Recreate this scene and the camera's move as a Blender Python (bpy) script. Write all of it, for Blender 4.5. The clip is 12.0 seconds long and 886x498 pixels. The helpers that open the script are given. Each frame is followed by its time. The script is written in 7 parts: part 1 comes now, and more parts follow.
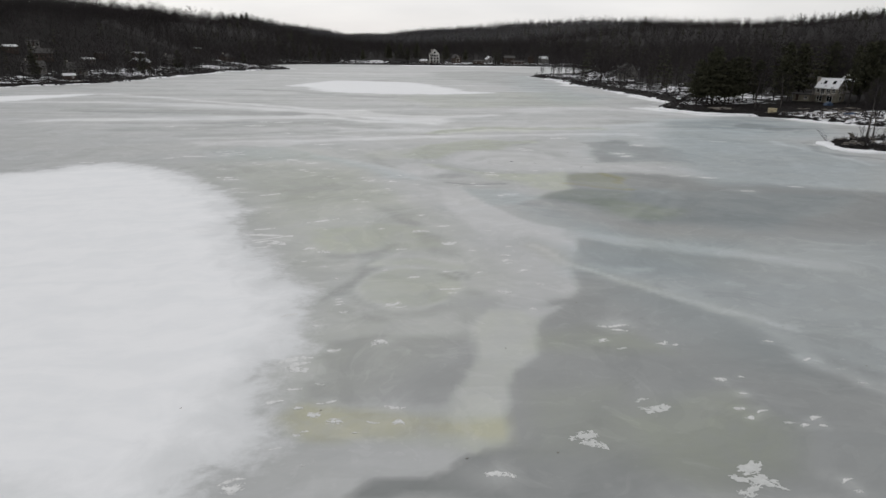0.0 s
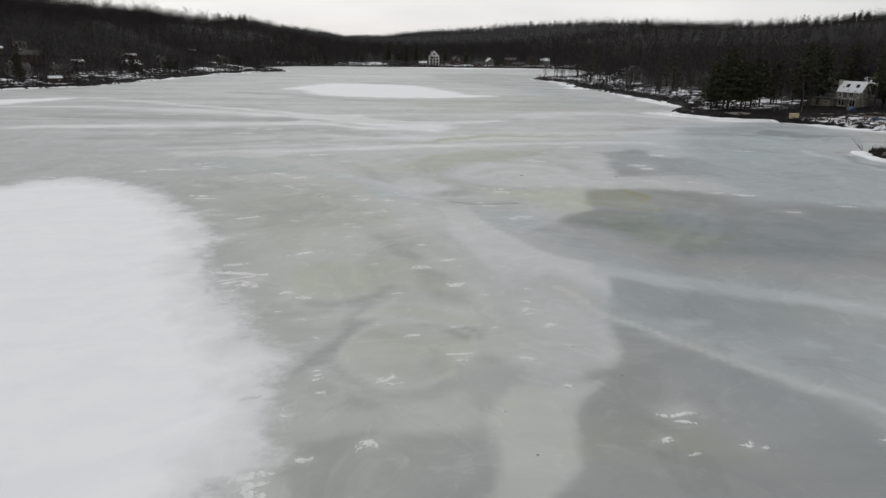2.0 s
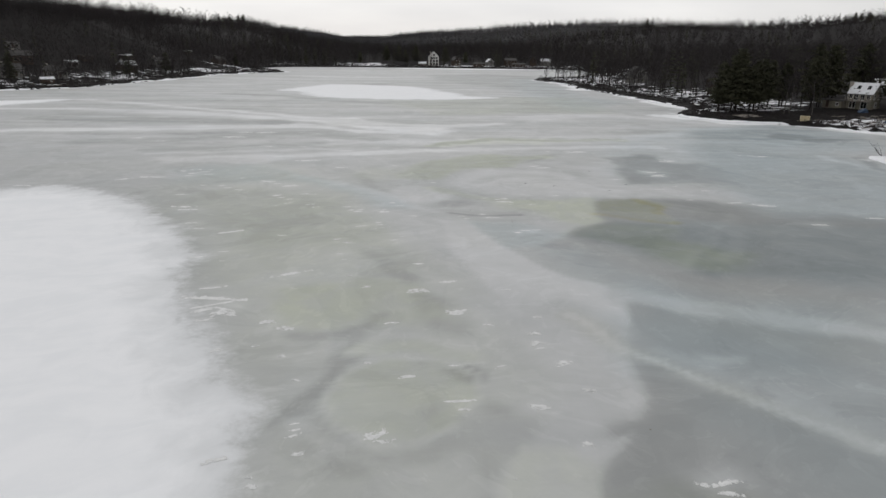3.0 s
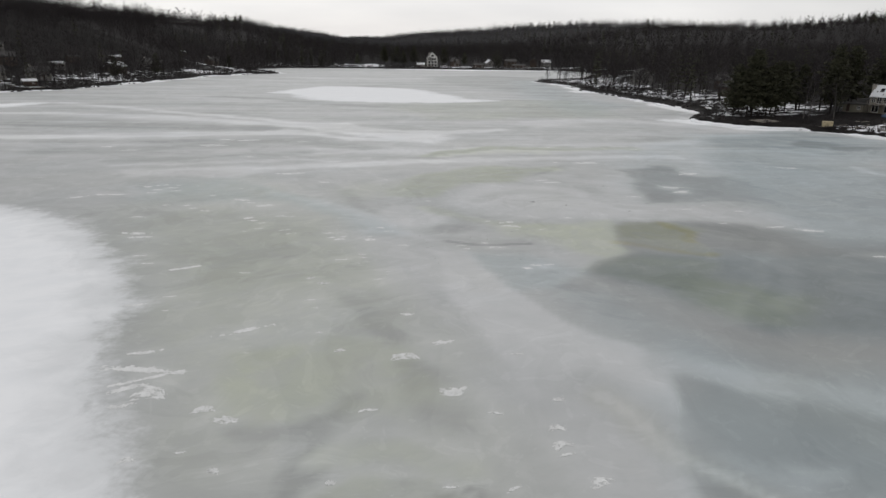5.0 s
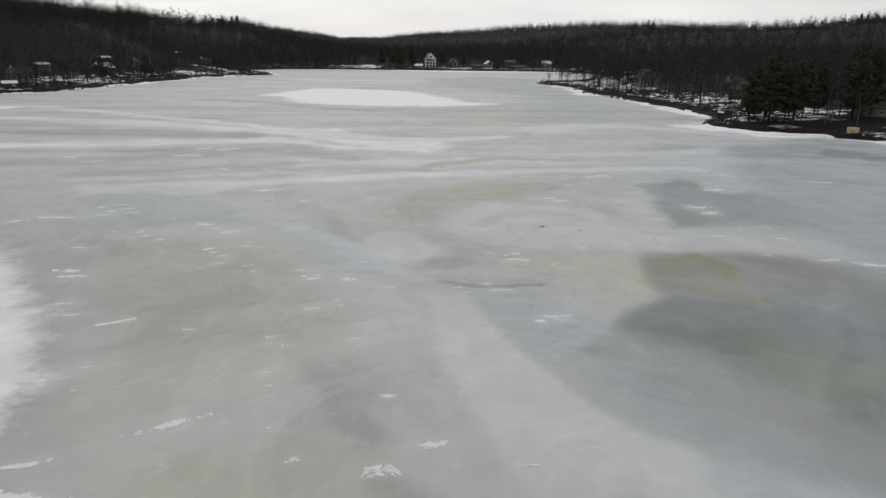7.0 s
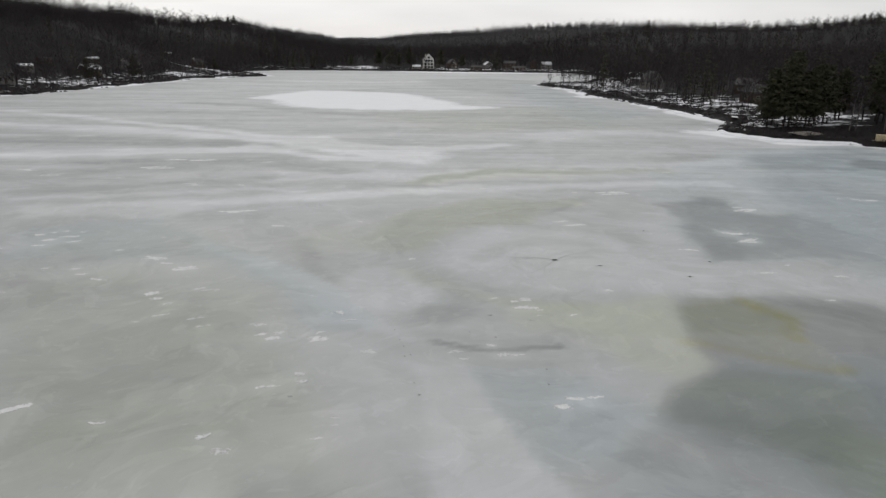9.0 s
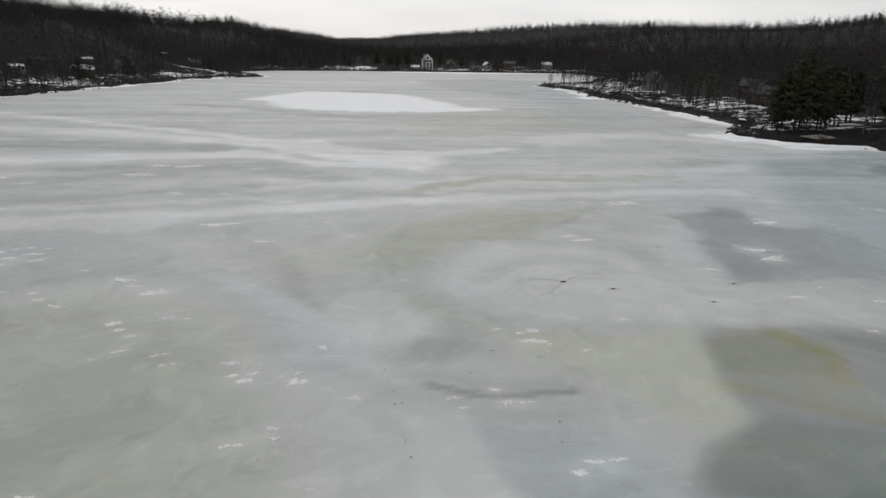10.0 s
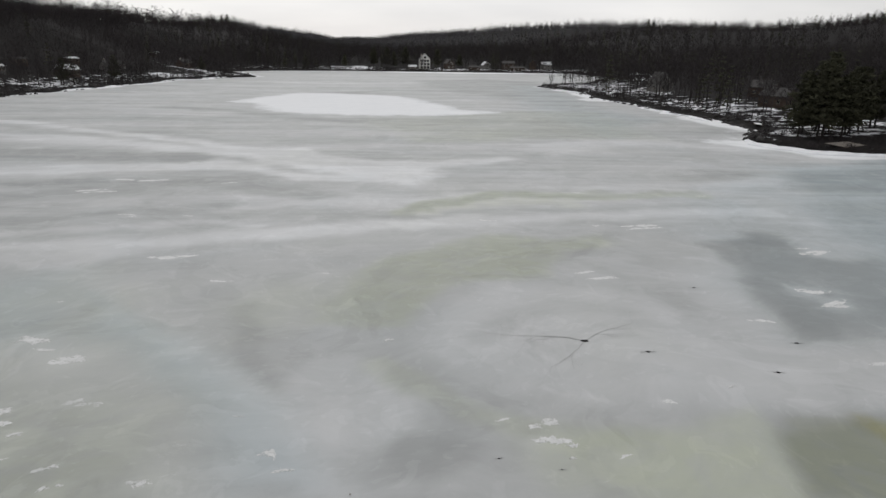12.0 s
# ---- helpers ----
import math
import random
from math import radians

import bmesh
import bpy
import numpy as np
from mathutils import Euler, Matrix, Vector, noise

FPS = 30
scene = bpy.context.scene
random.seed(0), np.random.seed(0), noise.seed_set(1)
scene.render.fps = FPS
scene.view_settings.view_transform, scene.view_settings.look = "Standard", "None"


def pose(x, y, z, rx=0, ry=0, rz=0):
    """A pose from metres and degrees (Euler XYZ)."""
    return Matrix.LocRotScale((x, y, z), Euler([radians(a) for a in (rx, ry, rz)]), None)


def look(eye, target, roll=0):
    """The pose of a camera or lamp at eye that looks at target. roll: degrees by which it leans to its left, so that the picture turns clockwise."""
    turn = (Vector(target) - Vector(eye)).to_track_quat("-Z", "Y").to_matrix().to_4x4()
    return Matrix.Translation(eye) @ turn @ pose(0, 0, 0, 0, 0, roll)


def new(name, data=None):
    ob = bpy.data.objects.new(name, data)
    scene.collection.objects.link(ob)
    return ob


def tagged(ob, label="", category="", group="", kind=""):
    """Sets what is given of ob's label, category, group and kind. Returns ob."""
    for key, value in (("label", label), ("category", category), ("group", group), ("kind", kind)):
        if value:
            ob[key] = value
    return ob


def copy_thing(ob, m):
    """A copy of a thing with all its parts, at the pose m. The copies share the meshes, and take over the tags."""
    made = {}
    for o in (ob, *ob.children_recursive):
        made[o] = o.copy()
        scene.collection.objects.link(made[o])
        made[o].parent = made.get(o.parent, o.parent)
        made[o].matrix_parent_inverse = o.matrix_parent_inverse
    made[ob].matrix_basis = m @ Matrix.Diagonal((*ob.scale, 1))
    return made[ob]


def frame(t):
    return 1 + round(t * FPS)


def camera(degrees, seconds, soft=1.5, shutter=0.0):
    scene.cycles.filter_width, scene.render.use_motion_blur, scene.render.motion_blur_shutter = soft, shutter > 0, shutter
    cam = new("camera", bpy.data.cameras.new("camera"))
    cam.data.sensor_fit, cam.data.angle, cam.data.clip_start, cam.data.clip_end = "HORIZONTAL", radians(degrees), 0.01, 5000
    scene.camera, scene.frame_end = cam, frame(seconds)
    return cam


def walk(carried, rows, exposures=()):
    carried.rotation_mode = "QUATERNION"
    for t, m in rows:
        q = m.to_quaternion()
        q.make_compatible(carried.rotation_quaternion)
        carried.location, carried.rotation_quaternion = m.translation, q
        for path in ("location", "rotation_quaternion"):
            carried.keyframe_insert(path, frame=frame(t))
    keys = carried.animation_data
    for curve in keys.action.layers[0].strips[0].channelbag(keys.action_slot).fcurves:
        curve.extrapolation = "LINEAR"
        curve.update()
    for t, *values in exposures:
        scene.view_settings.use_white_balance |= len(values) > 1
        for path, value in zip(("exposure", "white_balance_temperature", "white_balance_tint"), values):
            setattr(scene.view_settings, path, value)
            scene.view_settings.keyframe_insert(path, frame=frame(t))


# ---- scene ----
cam = camera(69.8, 12.0)
# seconds, eye (m), yaw, pitch and roll (degrees) of a drone gliding up the lake
PATH = [
    (0, -0.400, 1.302, 19.902, -0.185, -17.900, 0.57),
    (0.5, -0.633, 4.302, 19.856, -0.199, -17.851, 0.57),
    (1, -0.788, 7.300, 19.813, -0.214, -17.810, 0.58),
    (1.5, -0.881, 10.296, 19.775, -0.229, -17.776, 0.58),
    (2, -0.920, 13.290, 19.740, -0.244, -17.747, 0.58),
    (2.5, -0.913, 16.282, 19.709, -0.260, -17.723, 0.58),
    (3, -0.871, 19.274, 19.683, -0.277, -17.702, 0.59),
    (4, -0.708, 25.249, 19.642, -0.313, -17.666, 0.59),
    (5, -0.486, 31.219, 19.615, -0.353, -17.634, 0.59),
    (5.5, -0.364, 34.201, 19.608, -0.375, -17.619, 0.60),
    (6, -0.239, 37.180, 19.606, -0.398, -17.603, 0.60),
    (6.5, -0.116, 40.159, 19.606, -0.422, -17.588, 0.60),
    (7, 0.004, 43.135, 19.611, -0.447, -17.572, 0.60),
    (8, 0.234, 49.083, 19.632, -0.502, -17.544, 0.61),
    (9, 0.452, 55.023, 19.669, -0.564, -17.522, 0.61),
    (9.5, 0.560, 57.989, 19.692, -0.597, -17.515, 0.62),
    (10, 0.672, 60.956, 19.720, -0.632, -17.512, 0.62),
    (10.5, 0.791, 63.920, 19.753, -0.669, -17.515, 0.62),
    (11, 0.923, 66.882, 19.789, -0.708, -17.525, 0.62),
    (11.5, 1.072, 69.842, 19.830, -0.749, -17.543, 0.63),
    (12, 1.247, 72.800, 19.873, -0.793, -17.571, 0.63),
]
walk(cam, [(t, pose(x, y, z, 90 + pitch, 0, yaw) @ pose(0, 0, 0, 0, 0, roll)) for t, x, y, z, yaw, pitch, roll in PATH])

# ---------------------------------------------------------------- sky and light
world = bpy.data.worlds.new("overcast_sky")
scene.world = world
world.use_nodes = True
wn, wl = world.node_tree.nodes, world.node_tree.links
wn.clear()
SUN_UP, SUN_ROUND = radians(38), radians(-8)
sky = wn.new("ShaderNodeTexSky")
sky.sky_type, sky.sun_disc = "NISHITA", False
sky.sun_elevation, sky.sun_rotation = SUN_UP, SUN_ROUND
sky_dim = wn.new("ShaderNodeMix")
sky_dim.data_type, sky_dim.blend_type = "RGBA", "MULTIPLY"
sky_dim.inputs["Factor"].default_value = 1
sky_dim.inputs["B"].default_value = (0.1, 0.1, 0.1, 1)
wcoord = wn.new("ShaderNodeTexCoord")
wmap = wn.new("ShaderNodeMapping")
wmap.inputs["Scale"].default_value = (1.0, 1.0, 5.0)
cloud = wn.new("ShaderNodeTexNoise")
cloud.inputs["Scale"].default_value, cloud.inputs["Detail"].default_value = 2.2, 6
cloud.inputs["Roughness"].default_value = 0.5
cramp = wn.new("ShaderNodeValToRGB")
cramp.color_ramp.elements[0].position, cramp.color_ramp.elements[0].color = 0.3, (0.68, 0.68, 0.70, 1)
cramp.color_ramp.elements[1].position, cramp.color_ramp.elements[1].color = 0.66, (0.87, 0.86, 0.862, 1)
cover = wn.new("ShaderNodeMix")
cover.data_type = "RGBA"
cover.inputs["Factor"].default_value = 0.93
back = wn.new("ShaderNodeBackground")
back.inputs["Strength"].default_value = 1.08
# the cloud is brighter round the veiled sun
toward = wn.new("ShaderNodeVectorMath")
toward.operation = "DOT_PRODUCT"
toward.inputs[1].default_value = (-0.2, 0.98, 0.0)
glow = wn.new("ShaderNodeMapRange")
glow.interpolation_type = "SMOOTHSTEP"
for sock, val in (("From Min", 0.70), ("From Max", 0.985), ("To Min", 0.84), ("To Max", 1.0)):
    glow.inputs[sock].default_value = val
veil = wn.new("ShaderNodeVectorMath")
veil.operation = "SCALE"
wl.new(wcoord.outputs["Generated"], toward.inputs[0])
wl.new(toward.outputs["Value"], glow.inputs["Value"])
wl.new(cramp.outputs["Color"], veil.inputs[0])
wl.new(glow.outputs["Result"], veil.inputs["Scale"])
wout = wn.new("ShaderNodeOutputWorld")
wl.new(wcoord.outputs["Generated"], wmap.inputs["Vector"])
wl.new(wmap.outputs["Vector"], cloud.inputs["Vector"])
wl.new(cloud.outputs["Fac"], cramp.inputs["Fac"])
wl.new(sky.outputs["Color"], sky_dim.inputs["A"])
wl.new(sky_dim.outputs["Result"], cover.inputs["A"])
wl.new(veil.outputs["Vector"], cover.inputs["B"])
wl.new(cover.outputs["Result"], back.inputs["Color"])
wl.new(back.outputs["Background"], wout.inputs["Surface"])

sun_data = bpy.data.lights.new("sun", "SUN")
sun_data.energy, sun_data.angle, sun_data.color = 0.82, radians(40), (1.0, 0.985, 0.97)
sun = new("sun", sun_data)
sun.matrix_world = look((0, 0, 200), (20, -150, 80))


# ---------------------------------------------------------------- materials
def node_mat(name, rough=0.8, spec=0.3):
    m = bpy.data.materials.new(name)
    m.use_nodes = True
    b = m.node_tree.nodes["Principled BSDF"]
    b.inputs["Roughness"].default_value = rough
    b.inputs["Specular IOR Level"].default_value = spec
    return m, m.node_tree.nodes, m.node_tree.links, b


def math_node(n, l, op, a, b, clamp=False):
    k = n.new("ShaderNodeMath")
    k.operation, k.use_clamp = op, clamp
    for i, v in enumerate((a, b)):
        if isinstance(v, (int, float)):
            k.inputs[i].default_value = v
        else:
            l.new(v, k.inputs[i])
    return k.outputs[0]


def mix_node(n, l, fac, a, b):
    k = n.new("ShaderNodeMix")
    k.data_type = "RGBA"
    for sock, v in ((k.inputs["Factor"], fac), (k.inputs["A"], a), (k.inputs["B"], b)):
        if isinstance(v, (int, float)):
            sock.default_value = v
        elif isinstance(v, tuple):
            sock.default_value = (*v, 1)
        else:
            l.new(v, sock)
    return k.outputs["Result"]


def ramp_node(n, l, v, lo, hi, out_lo=0.0, out_hi=1.0):
    k = n.new("ShaderNodeMapRange")
    k.interpolation_type = "SMOOTHSTEP"
    for name, x in (("From Min", lo), ("From Max", hi), ("To Min", out_lo), ("To Max", out_hi)):
        k.inputs[name].default_value = x
    l.new(v, k.inputs["Value"])
    return k.outputs["Result"]


def noise_node(n, l, vec, scale, detail=4, rough=0.55, stretch=None, warp=0.0):
    if stretch:
        mp = n.new("ShaderNodeMapping")
        mp.inputs["Scale"].default_value = stretch[:3]
        if len(stretch) > 3:
            # drawn out along the heading given in stretch[3]
            mp.vector_type = "TEXTURE"
            mp.inputs["Scale"].default_value = (1 / stretch[0], 1 / stretch[1], 1 / stretch[2])
            mp.inputs["Rotation"].default_value = (0, 0, stretch[3])
        l.new(vec, mp.inputs["Vector"])
        vec = mp.outputs["Vector"]
    k = n.new("ShaderNodeTexNoise")
    k.inputs["Scale"].default_value, k.inputs["Detail"].default_value = scale, detail
    k.inputs["Roughness"].default_value, k.inputs["Distortion"].default_value = rough, warp
    l.new(vec, k.inputs["Vector"])
    return k.outputs["Fac"]


def bump_node(n, l, b, height, strength, distance):
    k = n.new("ShaderNodeBump")
    k.inputs["Strength"].default_value, k.inputs["Distance"].default_value = strength, distance
    l.new(height, k.inputs["Height"])
    l.new(k.outputs["Normal"], b.inputs["Normal"])


def position(n):
    return n.new("ShaderNodeNewGeometry").outputs["Position"]


def grainy(name, dark, light, scale, rough=0.85, bump=0.3, dist=0.02, fine=8.0, local=True, spec=0.25, per_object=0.0, metal=0.0):
    """A two-scale mottled material: broad stains and fine grain."""
    m, n, l, b = node_mat(name, rough, spec)
    vec = n.new("ShaderNodeTexCoord").outputs["Object"] if local else position(n)
    broad = noise_node(n, l, vec, scale, 3)
    grain = noise_node(n, l, vec, scale * fine, 5, 0.65)
    f = math_node(n, l, "ADD", math_node(n, l, "MULTIPLY", broad, 0.6), math_node(n, l, "MULTIPLY", grain, 0.4))
    f = ramp_node(n, l, f, 0.32, 0.68)
    c = mix_node(n, l, f, dark, light)
    if per_object:
        hs = n.new("ShaderNodeHueSaturation")
        l.new(c, hs.inputs["Color"])
        r = n.new("ShaderNodeObjectInfo").outputs["Random"]
        l.new(math_node(n, l, "ADD", math_node(n, l, "MULTIPLY", r, 2 * per_object), 1 - per_object), hs.inputs["Value"])
        c = hs.outputs["Color"]
    l.new(c, b.inputs["Base Color"])
    b.inputs["Metallic"].default_value = metal
    bump_node(n, l, b, grain, bump, dist)
    return m


def attr(n, name):
    k = n.new("ShaderNodeAttribute")
    k.attribute_name = name
    return k.outputs["Fac"]


def make_ice():
    m, n, l, b = node_mat("lake_ice", 0.5, 0.12)
    p = position(n)

    def times(x, y):
        return math_node(n, l, "MULTIPLY", x, y)

    def plus(x, y):
        return math_node(n, l, "ADD", x, y)

    def centred(x, amount):
        return times(math_node(n, l, "SUBTRACT", x, 0.5), amount)

    # eddies that bend the strokes and sheets
    eddy = n.new("ShaderNodeTexNoise")
    eddy.inputs["Scale"].default_value, eddy.inputs["Detail"].default_value = 0.05, 3
    l.new(p, eddy.inputs["Vector"])
    swing = n.new("ShaderNodeVectorMath")
    swing.operation = "MULTIPLY_ADD"
    swing.inputs[1].default_value = (16, 16, 0)
    l.new(eddy.outputs["Color"], swing.inputs[0])
    l.new(p, swing.inputs[2])
    q = swing.outputs["Vector"]
    tone, green, blue, far = attr(n, "tone"), attr(n, "green"), attr(n, "blue"), attr(n, "far")
    mid = noise_node(n, l, p, 0.35, 6, 0.62, warp=0.8)
    chunk = noise_node(n, l, p, 1.1, 6, 0.65, (0.8, 1.2, 1, 0.2), 0.4)
    fine = noise_node(n, l, p, 3.0, 6, 0.7)
    blotch = noise_node(n, l, p, 0.16, 7, 0.6, warp=0.9)
    stroke = noise_node(n, l, q, 1.0, 7, 0.64, (0.30, 0.85, 0.5, 0.35), 0.6)
    band = noise_node(n, l, p, 1.0, 8, 0.62, (0.011, 0.075, 0.05, 0.06), 0.8)
    band2 = noise_node(n, l, p, 1.0, 7, 0.6, (0.03, 0.24, 0.1, -0.05), 0.6)
    v = plus(tone, plus(centred(blotch, 0.16), plus(centred(mid, 0.08), plus(centred(stroke, 0.10), centred(fine, 0.03)))))
    v = plus(v, times(far, plus(centred(band, 0.50), centred(band2, 0.30))))
    # thin overlapping sheets of refrozen melt, each with a crisp wandering rim
    for scale, level, amount in ((0.06, 0.50, -0.03), (0.14, 0.56, 0.03), (0.10, 0.58, -0.035), (0.30, 0.60, 0.035), (0.7, 0.62, 0.035)):
        sheet = noise_node(n, l, q, scale, 7, 0.52, warp=0.8)
        v = plus(v, ramp_node(n, l, sheet, level, level + 0.025, 0, amount))
    # faint curved rims where one sheet laps over the next
    lap = noise_node(n, l, q, 0.11, 5, 0.5, warp=0.7)
    rim = math_node(n, l, "ABSOLUTE", math_node(n, l, "SUBTRACT", lap, 0.5), 0)
    v = plus(v, ramp_node(n, l, rim, 0.006, 0.0, 0, 0.015))
    k = n.new("ShaderNodeValToRGB")
    k.color_ramp.elements[0].position, k.color_ramp.elements[0].color = 0.0, (0.108, 0.120, 0.119, 1)
    k.color_ramp.elements[1].position, k.color_ramp.elements[1].color = 1.0, (0.612, 0.619, 0.620, 1)
    e = k.color_ramp.elements.new(0.5)
    e.color = (0.304, 0.3125, 0.3065, 1)
    l.new(v, k.inputs["Fac"])
    c = k.outputs["Color"]

    def tinted(fac, colour):
        g = n.new("ShaderNodeMix")
        g.data_type, g.blend_type = "RGBA", "MULTIPLY"
        l.new(fac, g.inputs["Factor"])
        l.new(c, g.inputs["A"])
        g.inputs["B"].default_value = (*colour, 1)
        return g.outputs["Result"]

    drift = noise_node(n, l, p, 0.05, 5, 0.6, warp=1.0)
    gf = math_node(n, l, "MULTIPLY", plus(green, centred(drift, 0.5)), ramp_node(n, l, mid, 0.3, 0.62, 0.6, 1.05), True)
    c = tinted(gf, (0.968, 1.0, 0.82))
    c = tinted(math_node(n, l, "ADD", blue, centred(drift, -0.6), True), (0.865, 0.975, 1.03))
    rust = times(attr(n, "rust"), ramp_node(n, l, mid, 0.3, 0.6, 0.5, 1.0))
    c = tinted(math_node(n, l, "MULTIPLY", rust, 1.0, True), (0.94, 0.87, 0.60))
    # flecks of frost
    wet = ramp_node(n, l, tone, 0.40, 0.60, 0.3, 1.0)
    speck = noise_node(n, l, q, 1.0, 7, 0.74, (0.8, 1.9, 1, 0.3))
    patchy = times(ramp_node(n, l, noise_node(n, l, p, 0.12, 3), 0.42, 0.62, 0.15, 1.0), wet)
    c = mix_node(n, l, times(ramp_node(n, l, speck, 0.61, 0.71, 0, 0.38), patchy), c, (0.60, 0.61, 0.615))
    scratch = noise_node(n, l, q, 1.0, 5, 0.62, (0.35, 4.2, 1, 0.45), 0.3)
    c = mix_node(n, l, times(ramp_node(n, l, scratch, 0.60, 0.72, 0, 0.05), patchy), c, (0.56, 0.57, 0.57))
    grime = noise_node(n, l, p, 2.2, 6, 0.7, (0.7, 1.3, 1, -0.5))
    c = mix_node(n, l, ramp_node(n, l, grime, 0.36, 0.26, 0, 0.3), c, (0.24, 0.245, 0.23))
    # snow lying on the ice: a wide thawing rim, thin and mottled before it gives out
    lie = attr(n, "snow")
    s = plus(lie, plus(centred(noise_node(n, l, p, 0.22, 5, 0.58), 4.0), plus(centred(mid, 4.2), plus(centred(chunk, 2.8), centred(fine, 1.2)))))
    sf = ramp_node(n, l, s, -1.5, 1.7)
    full = ramp_node(n, l, plus(lie, plus(centred(mid, 5.0), centred(blotch, 6.0))), -0.5, 6.0)
    wear = noise_node(n, l, q, 1.0, 6, 0.6, (0.12, 0.4, 0.3, 0.15), 0.6)
    white = mix_node(n, l, ramp_node(n, l, plus(times(mid, 0.4), times(wear, 0.6)), 0.36, 0.62), (0.735, 0.747, 0.755), (0.778, 0.785, 0.79))
    white = mix_node(n, l, full, (0.60, 0.612, 0.615), white)
    c = mix_node(n, l, times(sf, 0.97), c, white)
    l.new(c, b.inputs["Base Color"])
    l.new(ramp_node(n, l, sf, 0, 1, 0.6, 0.9), b.inputs["Roughness"])
    h = plus(times(fine, 0.5), times(sf, 0.8))
    bump_node(n, l, b, h, 0.15, 0.05)
    return m


def make_ground():
    """Leaf litter and soil with old snow left in patches."""
    m, n, l, b = node_mat("forest_floor", 0.95, 0.1)
    p = position(n)
    broad = noise_node(n, l, p, 0.08, 4)
    grain = noise_node(n, l, p, 1.6, 6, 0.7)
    # near black to match the self-shaded trees, with that shade in the base colour
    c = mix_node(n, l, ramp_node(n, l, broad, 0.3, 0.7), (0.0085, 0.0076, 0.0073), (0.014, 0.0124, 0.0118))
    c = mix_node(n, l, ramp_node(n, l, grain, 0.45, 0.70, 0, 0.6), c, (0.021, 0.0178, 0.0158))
    s = math_node(n, l, "ADD", noise_node(n, l, p, 0.22, 5, 0.62, (1, 1.3, 1)), attr(n, "snow"))
    sf = ramp_node(n, l, s, 0.60, 0.66)
    c = mix_node(n, l, sf, c, (0.74, 0.75, 0.77))
    l.new(c, b.inputs["Base Color"])
    bump_node(n, l, b, grain, 0.6, 0.15)
    return m


ICE = make_ice()
GROUND = make_ground()
BARK = grainy("bark", (0.016, 0.0145, 0.014), (0.045, 0.040, 0.037), 1.2, 0.95, 0.6, 0.03, local=False, spec=0.1)
BARK_PALE = grainy("pale_bark", (0.06, 0.056, 0.052), (0.14, 0.13, 0.12), 1.2, 0.95, 0.6, 0.03, local=False, spec=0.1)
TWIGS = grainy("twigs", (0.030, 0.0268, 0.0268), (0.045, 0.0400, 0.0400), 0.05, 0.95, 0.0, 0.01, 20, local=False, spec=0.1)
# paler copy of the twigs: the far hills' haze is put into its colour
HAZED_TWIGS = grainy("hazed_twigs", (0.070, 0.068, 0.071), (0.098, 0.095, 0.099), 0.03, 0.95, 0.0, 0.01, 20, local=False, spec=0.1)
NEEDLES = grainy("needles", (0.029, 0.030, 0.019), (0.066, 0.066, 0.040), 0.5, 0.9, 0.0, 0.01, local=False, spec=0.15)
SNOW = grainy("old_snow", (0.70, 0.715, 0.735), (0.80, 0.81, 0.82), 0.8, 0.85, 0.4, 0.03, local=False, spec=0.2)
CRUST = grainy("snow_crust", (0.53, 0.535, 0.525), (0.66, 0.665, 0.655), 2.0, 0.8, 0.1, 0.005, local=False, spec=0.25)
ROCK = grainy("dark_rock", (0.018, 0.017, 0.017), (0.060, 0.057, 0.054), 1.0, 0.9, 0.7, 0.05, local=False, spec=0.2)
THIN_CRUST = grainy("thin_frost", (0.46, 0.472, 0.458), (0.55, 0.56, 0.545), 2.5, 0.8, 0.1, 0.005, local=False, spec=0.25)
HOLE_WATER = grainy("dark_water", (0.012, 0.012, 0.012), (0.025, 0.024, 0.022), 3.0, 0.8, 0.1, 0.01, spec=0.05)
CRACK_ICE = grainy("wet_crack", (0.21, 0.215, 0.21), (0.32, 0.325, 0.32), 2.0, 0.4, 0.1, 0.01, spec=0.4)
DARK_FLAKE = grainy("dark_flake", (0.15, 0.135, 0.115), (0.23, 0.21, 0.18), 8.0, 0.85, 0.3, 0.01)


# ---------------------------------------------------------------- fields in plan
def lattice(ix, iy, seed):
    h = np.sin(ix * 127.1 + iy * 311.7 + seed * 74.7) * 43758.5453
    return h - np.floor(h)


def fbm(x, y, size, octaves=4, seed=0):
    """Value noise, about -0.5 to 0.5, with features of that size in metres."""
    total, amp, norm = np.zeros_like(x), 1.0, 0.0
    for o in range(octaves):
        u, v = x / size + o * 17.3, y / size - o * 9.1
        iu, iv = np.floor(u), np.floor(v)
        fu, fv = u - iu, v - iv
        fu, fv = fu * fu * (3 - 2 * fu), fv * fv * (3 - 2 * fv)
        a, b_ = lattice(iu, iv, seed + o), lattice(iu + 1, iv, seed + o)
        c, d = lattice(iu, iv + 1, seed + o), lattice(iu + 1, iv + 1, seed + o)
        total += amp * ((a * (1 - fu) + b_ * fu) * (1 - fv) + (c * (1 - fu) + d * fu) * fv - 0.5)
        norm += amp
        amp, size = amp * 0.5, size * 0.5
    return total / norm * 1.4


def step(v, lo, hi):
    t = np.clip((v - lo) / (hi - lo), 0, 1)
    return t * t * (3 - 2 * t)


